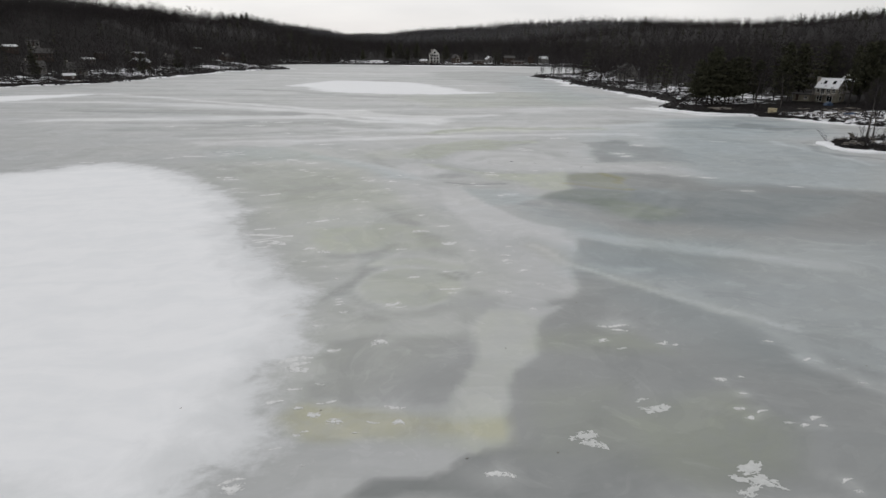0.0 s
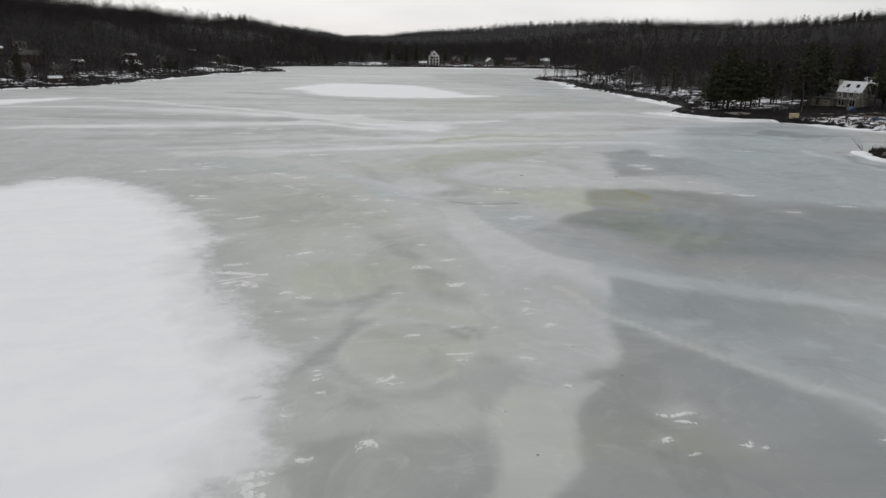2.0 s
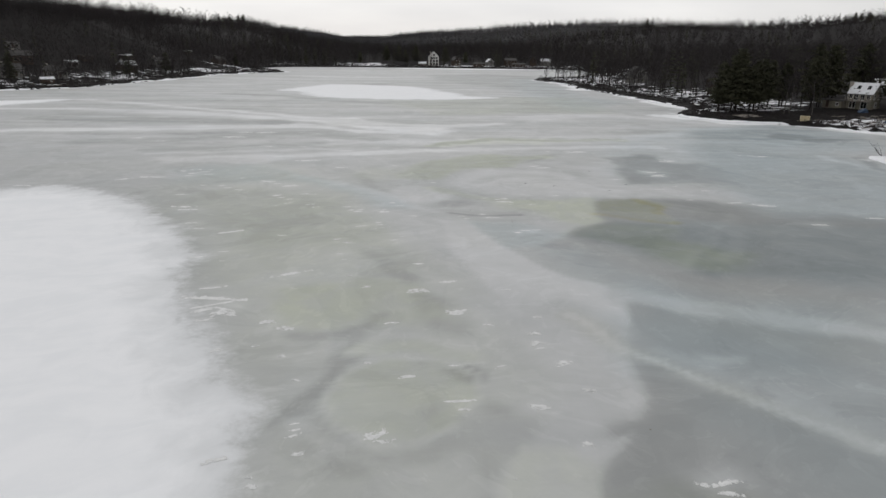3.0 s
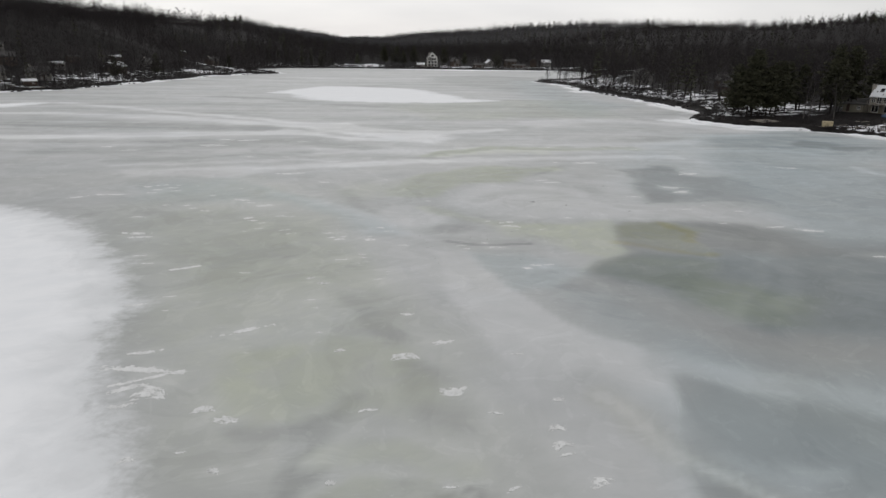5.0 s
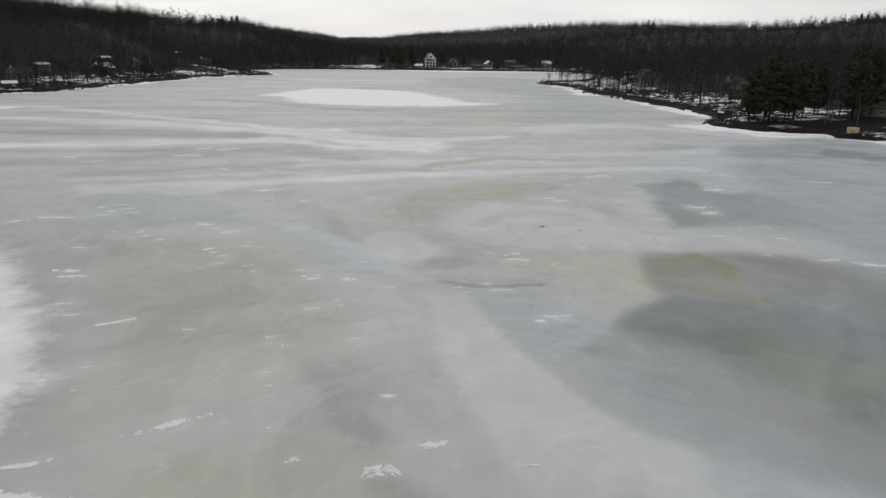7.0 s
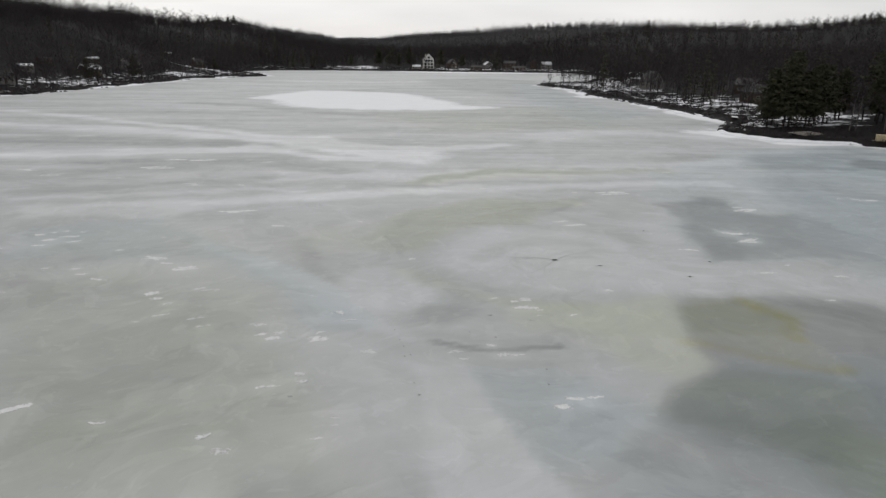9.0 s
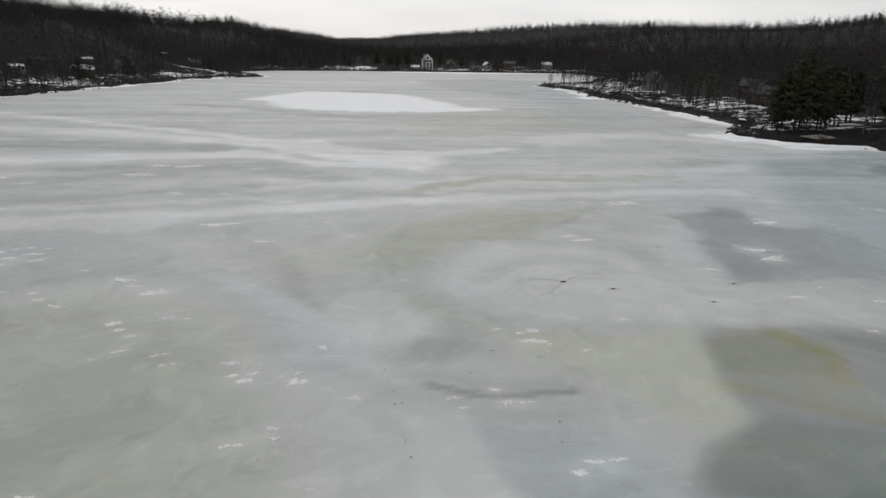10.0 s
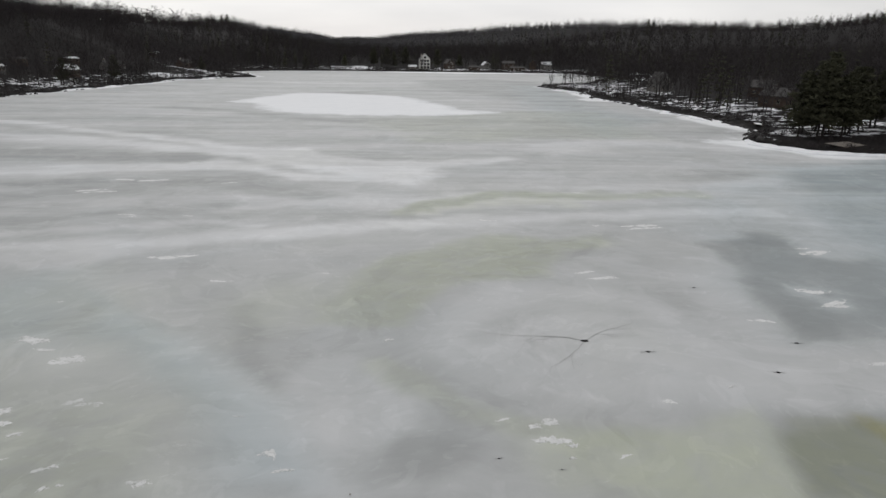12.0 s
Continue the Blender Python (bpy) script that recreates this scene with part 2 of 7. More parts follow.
def line_distance(x, y, pts, closed=False):
    """Distance to a polyline, and how far along it (in points) the nearest place lies."""
    best, along = np.full(x.shape, 1e9), np.zeros(x.shape)
    n = len(pts)
    for i in range(n if closed else n - 1):
        (ax, ay), (bx, by) = pts[i][:2], pts[(i + 1) % n][:2]
        dx, dy = bx - ax, by - ay
        t = np.clip(((x - ax) * dx + (y - ay) * dy) / max(dx * dx + dy * dy, 1e-9), 0, 1)
        d = np.hypot(x - ax - t * dx, y - ay - t * dy)
        along = np.where(d < best, i + t, along)
        best = np.minimum(best, d)
    return best, along


def inside(x, y, pts):
    hit = np.zeros(x.shape, bool)
    for i in range(len(pts)):
        (ax, ay), (bx, by) = pts[i], pts[(i + 1) % len(pts)]
        if ay != by:
            hit ^= ((ay > y) != (by > y)) & (x < (bx - ax) * (y - ay) / (by - ay) + ax)
    return hit


def signed(x, y, pts):
    d, _ = line_distance(x, y, pts, True)
    return np.where(inside(x, y, pts), d, -d)


K = 1.4  # metres to one unit of the plan in which shores, crests and plots are laid out
# the lake's shoreline: left bank, far end, right bank, the wooded point, the spit
PLAN_LAKE = [(-190, -260), (-175, 60), (-158, 165), (-140, 207), (-121, 229), (-117, 255), (-115, 290), (-110, 330),
        (-101, 352), (-86, 368), (-100, 392), (-118, 430), (-98, 455), (-60, 462), (-10, 460), (40, 457), (84, 452),
        (96, 400), (62, 322), (42, 309), (47, 292), (51, 277), (50.5, 252), (56, 226), (58.2, 205), (62.3, 188), (61.8, 171),
        (51.8, 155.2), (57, 146), (67.5, 142.5), (76, 132), (84, 122), (86, 112), (76, 107.5), (64.4, 102.8), (59.3, 99.0),
        (58.4, 94.6), (60.7, 92.6), (64.7, 90.6), (80, 85), (100, 77), (150, 60), (190, -260)]
LAKE = [(x * K, y * K) for x, y in PLAN_LAKE]

RIDGES = [  # the hills' crests: x, y, height
    ([(-330, -200, 18), (-250, 120, 24), (-238, 330, 27.3), (-238, 450, 27), (-262, 700, 27), (-300, 1000, 36.5), (-330, 1300, 37), (-300, 1700, 31)], 120),
    ([(-600, 1900, 36), (-300, 1750, 29), (-60, 1700, 30), (40, 1450, 37), (240, 1020, 39), (380, 830, 33)], 200),
    ([(380, 830, 33), (520, 780, 46.5), (700, 640, 55), (760, 300, 46), (700, -200, 30)], 260),
]


def lake_distance(x, y):
    """Metres inland of the shoreline; negative on the ice."""
    wx, wy = x + 4.0 * fbm(x, y, 12, 3, 5), y + 4.0 * fbm(x, y, 12, 3, 6)
    return -signed(wx, wy, LAKE)


def land_height(x, y, d):
    hill = np.zeros_like(x)
    for pts, wide in RIDGES:
        dist, along = line_distance(x / K, y / K, pts)
        tops = np.interp(along, np.arange(len(pts)), [p[2] * K for p in pts])
        hill = np.maximum(hill, tops * np.exp(-(dist / wide) ** 2))
    hill *= 1 + 0.22 * fbm(x, y, 180, 3, 2)
    hill = hill * step(d, 6, 150)
    bank = -0.35 + 1.25 * step(d, -0.6, 1.0) + np.clip(d, 0, 100) * 0.045
    rough = fbm(x, y, 7, 3, 9) * 0.8 * step(d, 0.5, 8)
    return np.where(d > -6, bank, -0.35) + hill + rough


def axis(parts):
    """Coordinates from (start, end, spacing) runs laid end to end."""
    out = [np.arange(a, b, s) for a, b, s in parts]
    return np.concatenate(out + [np.array([parts[-1][1]])])


def grid_mesh(name, xs, ys, z, fields, mat):
    nx, ny = len(xs), len(ys)
    gx, gy = np.meshgrid(xs, ys)
    co = np.stack([gx, gy, z], -1).reshape(-1, 3)
    i = np.arange((ny - 1) * (nx - 1))
    base = (i // (nx - 1)) * nx + i % (nx - 1)
    quads = np.stack([base, base + 1, base + nx + 1, base + nx], -1)
    me = bpy.data.meshes.new(name)
    me.vertices.add(len(co)), me.loops.add(quads.size), me.polygons.add(len(quads))
    me.vertices.foreach_set("co", co.astype(np.float32).ravel())
    me.loops.foreach_set("vertex_index", quads.astype(np.int32).ravel())
    me.polygons.foreach_set("loop_start", np.arange(0, quads.size, 4, dtype=np.int32))
    me.polygons.foreach_set("use_smooth", np.ones(len(quads), bool))
    for key, value in fields.items():
        a = me.attributes.new(key, "FLOAT", "POINT")
        a.data.foreach_set("value", value.astype(np.float32).ravel())
    me.update()
    me.materials.append(mat)
    return new(name, me)


# ---------------------------------------------------------------- ground
gxs = K * axis([(-3300, -900, 300), (-900, -300, 20), (-300, -165, 5), (-165, 125, 1.9), (125, 300, 5), (300, 900, 20), (900, 3300, 300)])
gys = K * axis([(-3300, -300, 300), (-300, 60, 20), (60, 480, 1.9), (480, 700, 6), (700, 1900, 20), (1900, 3350, 290)])
GX, GY = np.meshgrid(gxs, gys)
GD = lake_distance(GX, GY)
# old snow lies mostly near the open shore, little in the woods, and next to none on the wooded point's bare bank
PX, PY, PD = GX / K, GY / K, GD / K
thaw = 0.035 - 0.25 * (1 - step(PD, 0.6, 2.6)) - 0.16 * step(PD, 14, 34) - 0.10 * step(PD, 40, 80) + 0.16 * fbm(GX, GY, 42, 2, 31)
thaw += (0.03 + 0.05 * step(PY, 156, 165)) * step(PX, 20, 50) * (1 - step(PD, 14, 40)) - 0.30 * step(PX, 54, 58) * (1 - step(PY, 151, 156)) * step(PY, 140, 143)
thaw += 0.16 * step(PX, 70, 73) * (1 - step(PY, 138, 142)) * (1 - step(PD, 5, 8)) * step(PD, 0.4, 1)
thaw += 0.025 * (1 - step(PX, -50, -30)) * step(PD, 1.5, 4) * (1 - step(PD, 16, 40))
thaw -= 0.10 * step(PX, 74, 78) * (1 - step(PY, 158, 166)) * step(PY, 143, 147)
thaw -= 0.30 * step(PD, 45, 80)
thaw += 0.08 * step(PX, 70, 74) * (1 - step(PY, 140, 145)) * step(PY, 86, 92)
for lawn_x, lawn_y, lawn_rx, lawn_ry, depth_of in ((-48, 478, 6, 11, 0.5), (-127, 385, 9, 16, 0.32), (-118, 345, 7, 8, 0.25), (20, 470, 16, 7, 0.25), (88, 146, 8, 3, 0.16)):
    thaw += depth_of * np.exp(-((PX - lawn_x) / lawn_rx) ** 2 - ((PY - lawn_y) / lawn_ry) ** 2)
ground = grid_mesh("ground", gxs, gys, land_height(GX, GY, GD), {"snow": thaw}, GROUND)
tagged(ground, "dark brown wooded ground with old snow patches round the frozen lake", "ground", kind="structure")


def ground_at(x, y):
    """The ground's height at a place of the plan."""
    ax, ay = np.array([float(x) * K]), np.array([float(y) * K])
    return float(land_height(ax, ay, lake_distance(ax, ay))[0])


def spot(x, y, z, rx=0, ry=0, rz=0):
    """A pose at a place of the plan; z is in metres."""
    return pose(x * K, y * K, z, rx, ry, rz)


# ---------------------------------------------------------------- lake ice
ixs = axis([(-322, -84, 5.6), (-84, -56, 1.2), (-56, 56, 0.5), (56, 90, 1.2), (90, 280, 5.6)])
iys = axis([(-350, -14, 14), (-14, 20, 2), (20, 130, 0.48), (130, 252, 1.0), (252, 420, 2.2), (420, 672, 4.2)])
IX, IY = np.meshgrid(ixs, iys)
# tone: 0 dark wet ice to 1 milky ice; the others are how strongly each tint shows
FIELDS = {k: np.zeros(IX.shape) for k in ("green", "blue", "rust")}
FIELDS["far"] = 0.12 + 0.88 * step(IY, 115, 165)
FIELDS["tone"] = 0.62 + 0.04 * step(IY, 110, 150)
FIELDS["snow"] = np.full(IX.shape, -50.0)
# the outlines wander: lookups are bent by small eddies, and by broad ones far out
bend = 1.3 + 2.1 * step(IY, 90, 170)
WX = IX + bend * fbm(IX, IY, 5, 4, 41) + 2.8 * fbm(IX, IY, 22, 2, 46) * step(IY, 110, 170)
WY = IY + bend * fbm(IX, IY, 5, 4, 42) + 2.8 * fbm(IX, IY, 22, 2, 47) * step(IY, 110, 170)
STREAKY = (1 + 0.6 * fbm(IX, IY, 12, 3, 43)).clip(0, 1.2)


def laid(kind, value, cover, near):
    f = FIELDS[kind]
    f[near] = f[near] * (1 - cover) + value * cover if kind == "tone" else 1 - (1 - f[near]) * (1 - value * cover)


def stretch_of(pts, margin):
    """The part of the ice's grid round some points, as a pair of slices."""
    x, y = [p[0] for p in pts], [p[1] for p in pts]
    i0, i1 = np.searchsorted(ixs, (min(x) - margin, max(x) + margin))
    j0, j1 = np.searchsorted(iys, (min(y) - margin, max(y) + margin))
    return slice(j0, j1), slice(i0, i1)


def area(kind, value, soft, pts, strength=1.0):
    """A field on the ice with a soft rim; for snow the distance within it is kept."""
    near = stretch_of(pts, 50 if kind == "snow" else 6 + 2 * soft)
    d = signed(WX[near], WY[near], pts)
    if kind == "snow":
        FIELDS["snow"][near] = np.maximum(FIELDS["snow"][near], d)
    else:
        laid(kind, value, strength * step(d, -soft, soft), near)


def streak(kind, value, half, soft, pts, strength=1.0):
    """A band drawn out along a line, strongest on it."""
    near = stretch_of(pts, 6 + 2 * (half + soft))
    d, _ = line_distance(WX[near], WY[near], pts)
    laid(kind, value, (strength * (1 - step(d, half * 0.4, half + soft)) * STREAKY[near]).clip(0, 1), near)


# far up the lake
area("snow", 1, 0, [(-76.8, 315.5), (-71.0, 333.0), (-67.6, 356.2), (-60.3, 368.2), (-42.3, 367.1), (-16.0, 353.1), (-5.9, 338.5), (3.1, 312.4), (10.6, 290.8), (24.0, 282.4), (15.3, 276.1), (-0.6, 269.4), (-19.5, 269.3), (-38.6, 270.9), (-51.4, 280.5), (-65.3, 304.5)])
area("snow", 1, 0, [(-172.6, 236.6), (-154.4, 246.9), (-142.8, 257.0), (-134.5, 258.0), (-138.2, 240.8), (-143.2, 225.5), (-151.8, 207.6)])
streak("tone", 0.92, 1.96, 3.36, [(-102.4, 168.8), (-76.1, 174.0), (-59.6, 177.8), (-42.7, 183.7), (-35.5, 186.2)])
streak("tone", 0.88, 2.24, 4.2, [(-139.4, 218.7), (-108.6, 220.1), (-80.4, 213.8), (-52.4, 202.9), (-36.5, 196.9)])
area("tone", 0.98, 2.24, [(-39.5, 203.9), (-25.8, 200.1), (-12.0, 188.0), (-0.0, 186.8), (2.5, 177.6), (-1.2, 167.4), (-10.6, 170.0), (-19.9, 177.8), (-30.7, 188.6)])
streak("tone", 0.90, 1.54, 2.8, [(-132.8, 258.6), (-94.2, 235.7), (-73.9, 222.8), (-50.4, 212.1), (-38.0, 203.0), (-25.8, 194.4), (-11.9, 185.7), (0.2, 184.0), (15.1, 192.0)])
streak("tone", 0.90, 1.26, 1.96, [(-43.9, 196.8), (-31.2, 179.3), (-21.3, 173.3), (-12.1, 171.9), (0.3, 174.2)])
area("tone", 0.88, 1.4, [(-38.0, 203.0), (-25.5, 203.7), (-12.4, 190.5), (-5.5, 180.5), (-19.3, 182.0), (-30.6, 192.1)])
streak("tone", 0.83, 1.68, 3.08, [(-75.9, 177.2), (-53.9, 181.4), (-34.6, 181.3), (-28.8, 184.9)])
streak("tone", 0.83, 2.24, 4.2, [(-23.8, 158.8), (2.1, 155.1), (24.7, 163.1), (49.9, 170.6), (70.8, 182.2)])
streak("tone", 0.78, 3.5, 8.4, [(-86.5, 450.6), (-32.2, 445.4), (49.5, 500.3)])
streak("tone", 0.80, 2.8, 7, [(26.3, 206.8), (50.4, 218.6), (69.6, 204.7), (80.7, 190.3)])
streak("tone", 0.49, 2.1, 4.9, [(2.1, 436.4), (29.3, 398.7), (49.0, 366.4)])
streak("tone", 0.52, 2.8, 5.6, [(-46.7, 362.8), (-18.3, 390.9), (17.1, 383.9), (42.0, 368.3)])
streak("tone", 0.52, 2.1, 4.9, [(-87.8, 290.7), (-62.4, 281.3), (-44.3, 265.3), (-19.3, 252.3), (9.4, 260.7)])
streak("tone", 0.52, 2.1, 4.2, [(-107.8, 194.7), (-87.6, 192.9), (-62.1, 190.5), (-46.3, 191.7)])
streak("tone", 0.54, 2.1, 4.2, [(-74.4, 153.3), (-56.0, 158.3), (-40.8, 164.9), (-28.5, 171.2)])
streak("tone", 0.54, 2.1, 4.2, [(-85.3, 200.2), (-62.3, 194.4), (-42.5, 192.8)])
streak("tone", 0.56, 1.68, 3.5, [(-58.5, 166.5), (-45.0, 170.0), (-28.1, 165.7), (-15.4, 160.4)])
area("green", 0.36, 3.5, [(-8.2, 224.4), (19.3, 230.5), (17.7, 216.5), (-5.0, 213.2)])
area("green", 0.42, 1.68, [(-2.4, 153.2), (8.4, 160.6), (23.2, 161.8), (21.8, 155.9), (5.6, 152.3), (-0.8, 148.6)])
streak("tone", 0.87, 1.4, 2.24, [(-49.1, 131.9), (-42.9, 134.7), (-32.3, 136.5), (-21.6, 139.7), (-9.7, 142.8), (3.3, 145.3), (17.4, 149.2), (32.6, 151.9), (48.2, 153.6), (58.8, 151.5)])
streak("tone", 0.80, 0.7, 1.26, [(-55.8, 138.3), (-45.4, 140.8), (-36.5, 142.3), (-28.6, 145.0), (-20.0, 144.6)])
streak("tone", 0.80, 0.56, 1.12, [(-25.3, 153.0), (-14.3, 156.4), (-4.6, 152.5), (1.4, 150.0)])
area("tone", 0.78, 1.4, [(-53.3, 134.4), (-44.6, 135.6), (-34.8, 137.0), (-27.4, 135.3), (-32.2, 128.8), (-41.2, 129.4), (-49.3, 128.3)])
streak("tone", 0.56, 1.12, 1.96, [(-58.7, 142.6), (-47.5, 145.9), (-37.2, 151.1), (-28.7, 152.9)])
streak("tone", 0.83, 0.7, 1.12, [(39.7, 137.5), (41.3, 133.7), (46.6, 133.9), (53.4, 142.2), (58.1, 152.3)])
streak("tone", 0.52, 0.56, 1.12, [(75.8, 186.1), (69.2, 170.6), (58.7, 156.6)])
streak("tone", 0.54, 0.42, 0.84, [(13.4, 139.7), (18.9, 139.3), (15.4, 133.8), (13.1, 131.4)])
area("snow", 1, 0, [(-42, 622), (20, 608), (70, 614), (118, 626), (122, 650), (-42, 652)])
# the nearer ice
area("snow", 1, 0, [(-76.3, 79.9), (-75.6, 92.0), (-69.3, 100.0), (-63.5, 104.9), (-61.9, 108.1), (-57.3, 109.5), (-48.5, 107.1), (-42.1, 101.8), (-34.8, 93.5), (-29.1, 85.8), (-24.0, 77.1), (-23.1, 70.7), (-20.0, 64.6), (-16.4, 58.7), (-13.8, 54.1), (-11.2, 51.5), (-10.0, 43.4), (-9.1, 41.0), (-10.5, 38.6), (-10.3, 35.1), (-10.1, 32.0), (-9.0, 29.7), (-9.8, 27.9), (-11.5, 27.4), (-11.4, 25.5), (-11.3, 23.7), (-15.9, 22.1), (-32.4, 24.6), (-65.6, 40.9), (-92.8, 64.2)])
area("tone", 0.54, 7, [(-10.1, 486.0), (33.5, 516.9), (66.6, 484.2), (52.2, 336.6), (33.6, 338.3), (17.7, 371.9), (-1.5, 412.8)])
area("tone", 0.6, 7, [(-18.9, 258.0), (28.8, 289.2), (53.1, 285.6), (54.6, 220.9), (22.1, 221.6), (-13.0, 230.8)])
area("green", 0.35, 7, [(-18.9, 258.0), (28.8, 289.2), (53.1, 285.6), (54.6, 220.9), (22.1, 221.6), (-13.0, 230.8)])
area("tone", 0.58, 8, [(41.8, 440.8), (62.3, 444.6), (59.0, 292.7), (68.1, 263.1), (47.4, 244.8), (37.6, 315.7)])
area("blue", 0.4, 8, [(41.8, 440.8), (62.3, 444.6), (59.0, 292.7), (68.1, 263.1), (42.4, 224.2), (34.0, 289.9)])
area("green", 0.22, 4, [(-43.0, 108.1), (-38.6, 123.7), (-28.3, 130.9), (-13.2, 108.9), (-6.4, 92.5), (-4.5, 76.3), (-5.5, 67.3), (-18.2, 67.2), (-30.4, 76.0)])
area("tone", 0.58, 5, [(-41.8, 106.0), (-36.0, 117.9), (-21.7, 115.7), (-11.1, 98.1), (-5.8, 87.9), (-3.4, 67.3), (-23.5, 67.2), (-36.2, 83.4)])
area("green", 0.2, 3, [(-27.8, 95.7), (-15.5, 105.3), (2.1, 71.6), (5.6, 53.5), (1.6, 42.2), (-6.2, 33.3), (-10.1, 33.2), (-12.6, 50.5)])
area("tone", 0.655, 4, [(-35.1, 110.9), (-17.1, 116.2), (-2.3, 91.8), (4.8, 65.8), (7.4, 53.9), (3.9, 40.5), (-8.0, 40.4), (-12.2, 53.5), (-23.7, 77.5)])
area("tone", 0.565, 3, [(-36.7, 102.5), (-30.0, 110.0), (-18.5, 105.1), (-10.6, 97.2), (-7.9, 88.9), (-8.0, 82.3), (-21.7, 82.2)])
area("green", 0.22, 3, [(-36.7, 102.5), (-30.0, 110.0), (-18.5, 105.1), (-11.3, 95.6), (-8.5, 82.3), (-21.7, 82.2)])
area("tone", 0.4, 1.5, [(10.1, 48.6), (16.4, 53.1), (22.4, 46.6), (28.1, 37.4), (23.9, 25.9), (2.3, 25.6), (3.3, 29.1), (4.7, 37.0), (6.4, 40.6)])
area("blue", 0.4, 4, [(12.9, 63.5), (31.8, 68.1), (54.1, 64.7), (31.1, 35.1), (19.2, 39.2), (13.9, 51.1)])
area("tone", 0.55, 2.5, [(14.5, 69.7), (27.2, 72.5), (50.9, 68.7), (29.5, 37.8), (22.8, 44.5), (15.8, 54.5), (12.2, 59.9)])
area("tone", 0.45, 2, [(15.2, 68.1), (17.8, 66.0), (25.7, 63.8), (31.2, 61.2), (26.3, 55.6), (11.3, 55.5), (11.8, 59.0)])
area("blue", 0.5, 3, [(17.0, 72.3), (22.9, 69.0), (31.9, 66.2), (23.7, 55.6), (11.3, 55.5)])
area("blue", 0.4, 3, [(9.1, 84.2), (14.0, 80.8), (17.7, 73.0), (19.0, 67.5), (15.0, 67.5), (11.6, 73.0)])
area("tone", 0.56, 2, [(9.2, 83.7), (13.1, 85.6), (14.0, 80.8), (15.6, 75.3), (18.2, 71.0), (21.6, 67.5), (16.3, 67.5), (12.5, 71.4), (9.7, 75.2), (8.6, 80.0)])
area("blue", 0.35, 6, [(40.6, 167.5), (61.5, 187.7), (89.0, 182.2), (59.7, 126.3), (43.2, 114.5), (29.4, 115.8), (28.4, 130.2)])
area("tone", 0.46, 0.7, [(29.6, 137.9), (37.4, 142.6), (43.9, 141.5), (44.1, 134.6), (51.5, 136.3), (54.3, 130.9), (59.7, 126.3), (49.2, 113.1), (37.2, 115.2), (30.1, 113.9), (28.1, 114.2), (28.0, 119.3), (28.8, 127.7)])
area("tone", 0.38, 0.5, [(33.4, 138.9), (38.0, 141.9), (40.1, 139.7), (39.8, 133.7), (42.5, 132.5), (47.3, 133.9), (38.5, 118.7), (36.2, 117.6), (31.1, 115.5), (28.5, 115.5), (28.6, 119.7), (30.8, 129.3)])
area("tone", 0.7, 1.5, [(55.5, 168.9), (71.6, 184.1), (83.1, 184.6), (48.7, 134.9), (43.0, 133.3), (40.6, 135.1), (41.3, 142.0)])
streak("tone", 0.6, 0.8, 1.2, [(75.6, 181.5), (59.9, 157.8), (51.2, 145.9)])
area("tone", 0.52, 4, [(30.6, 129.0), (38.5, 131.7), (53.8, 130.9), (43.9, 116.2), (30.5, 114.9), (29.0, 117.5)], 0.6)
area("tone", 0.47, 3, [(12.8, 82.3), (19.3, 101.3), (29.3, 105.1), (45.4, 99.0), (63.1, 90.0), (72.6, 83.7), (58.8, 66.8), (43.9, 67.4), (28.3, 66.9), (19.9, 69.9), (13.9, 75.8)])
area("blue", 0.45, 2, [(13.0, 86.1), (18.7, 91.6), (25.1, 93.2), (59.1, 89.1), (37.9, 70.3), (24.3, 73.1), (19.0, 79.4)])
area("tone", 0.33, 2.2, [(13.0, 86.1), (15.2, 89.9), (18.7, 91.6), (19.3, 95.1), (19.4, 100.4), (21.0, 103.0), (27.8, 104.5), (35.3, 103.4), (43.9, 99.4), (75.7, 85.2), (52.5, 70.4), (24.3, 73.1), (21.5, 75.4), (19.0, 79.4), (15.7, 82.5), (13.1, 84.4)])
area("tone", 0.34, 0.45, [(13.0, 86.1), (15.2, 89.9), (18.7, 91.6), (24.9, 92.5), (22.9, 85.3), (18.2, 83.9), (14.5, 85.0)])
area("tone", 0.27, 2, [(15.4, 89.4), (19.6, 91.2), (27.8, 89.0), (50.2, 84.8), (38.1, 73.3), (22.9, 76.6), (19.7, 80.9), (15.4, 85.2)])
area("green", 0.5, 1.5, [(13.0, 86.7), (16.2, 90.6), (21.8, 91.3), (27.5, 89.8), (22.4, 82.5), (19.2, 82.5)])
area("green", 0.8, 2, [(19.2, 84.3), (22.9, 85.3), (26.8, 83.5), (30.5, 80.3), (26.7, 74.8), (22.3, 75.7), (20.1, 78.6)])
area("tone", 0.43, 0.4, [(19.3, 100.4), (21.3, 103.0), (25.3, 104.6), (27.8, 103.7), (27.0, 97.4), (27.4, 92.3), (23.0, 93.8), (19.0, 96.5)])
area("green", 0.45, 0.6, [(19.6, 101.2), (21.5, 103.6), (25.3, 104.6), (27.8, 103.7), (27.2, 96.7), (27.7, 92.0), (22.8, 93.4), (18.8, 95.8)])
area("rust", 0.16, 0.7, [(19.9, 101.2), (21.7, 103.2), (25.2, 104.2), (27.5, 103.4), (27.1, 97.0), (27.6, 92.2), (22.9, 93.7), (18.9, 96.2)])
streak("rust", 0.95, 0.45, 0.9, [(25.2, 103.5), (26.5, 101.5), (27.2, 99.5), (26.5, 96.9)])
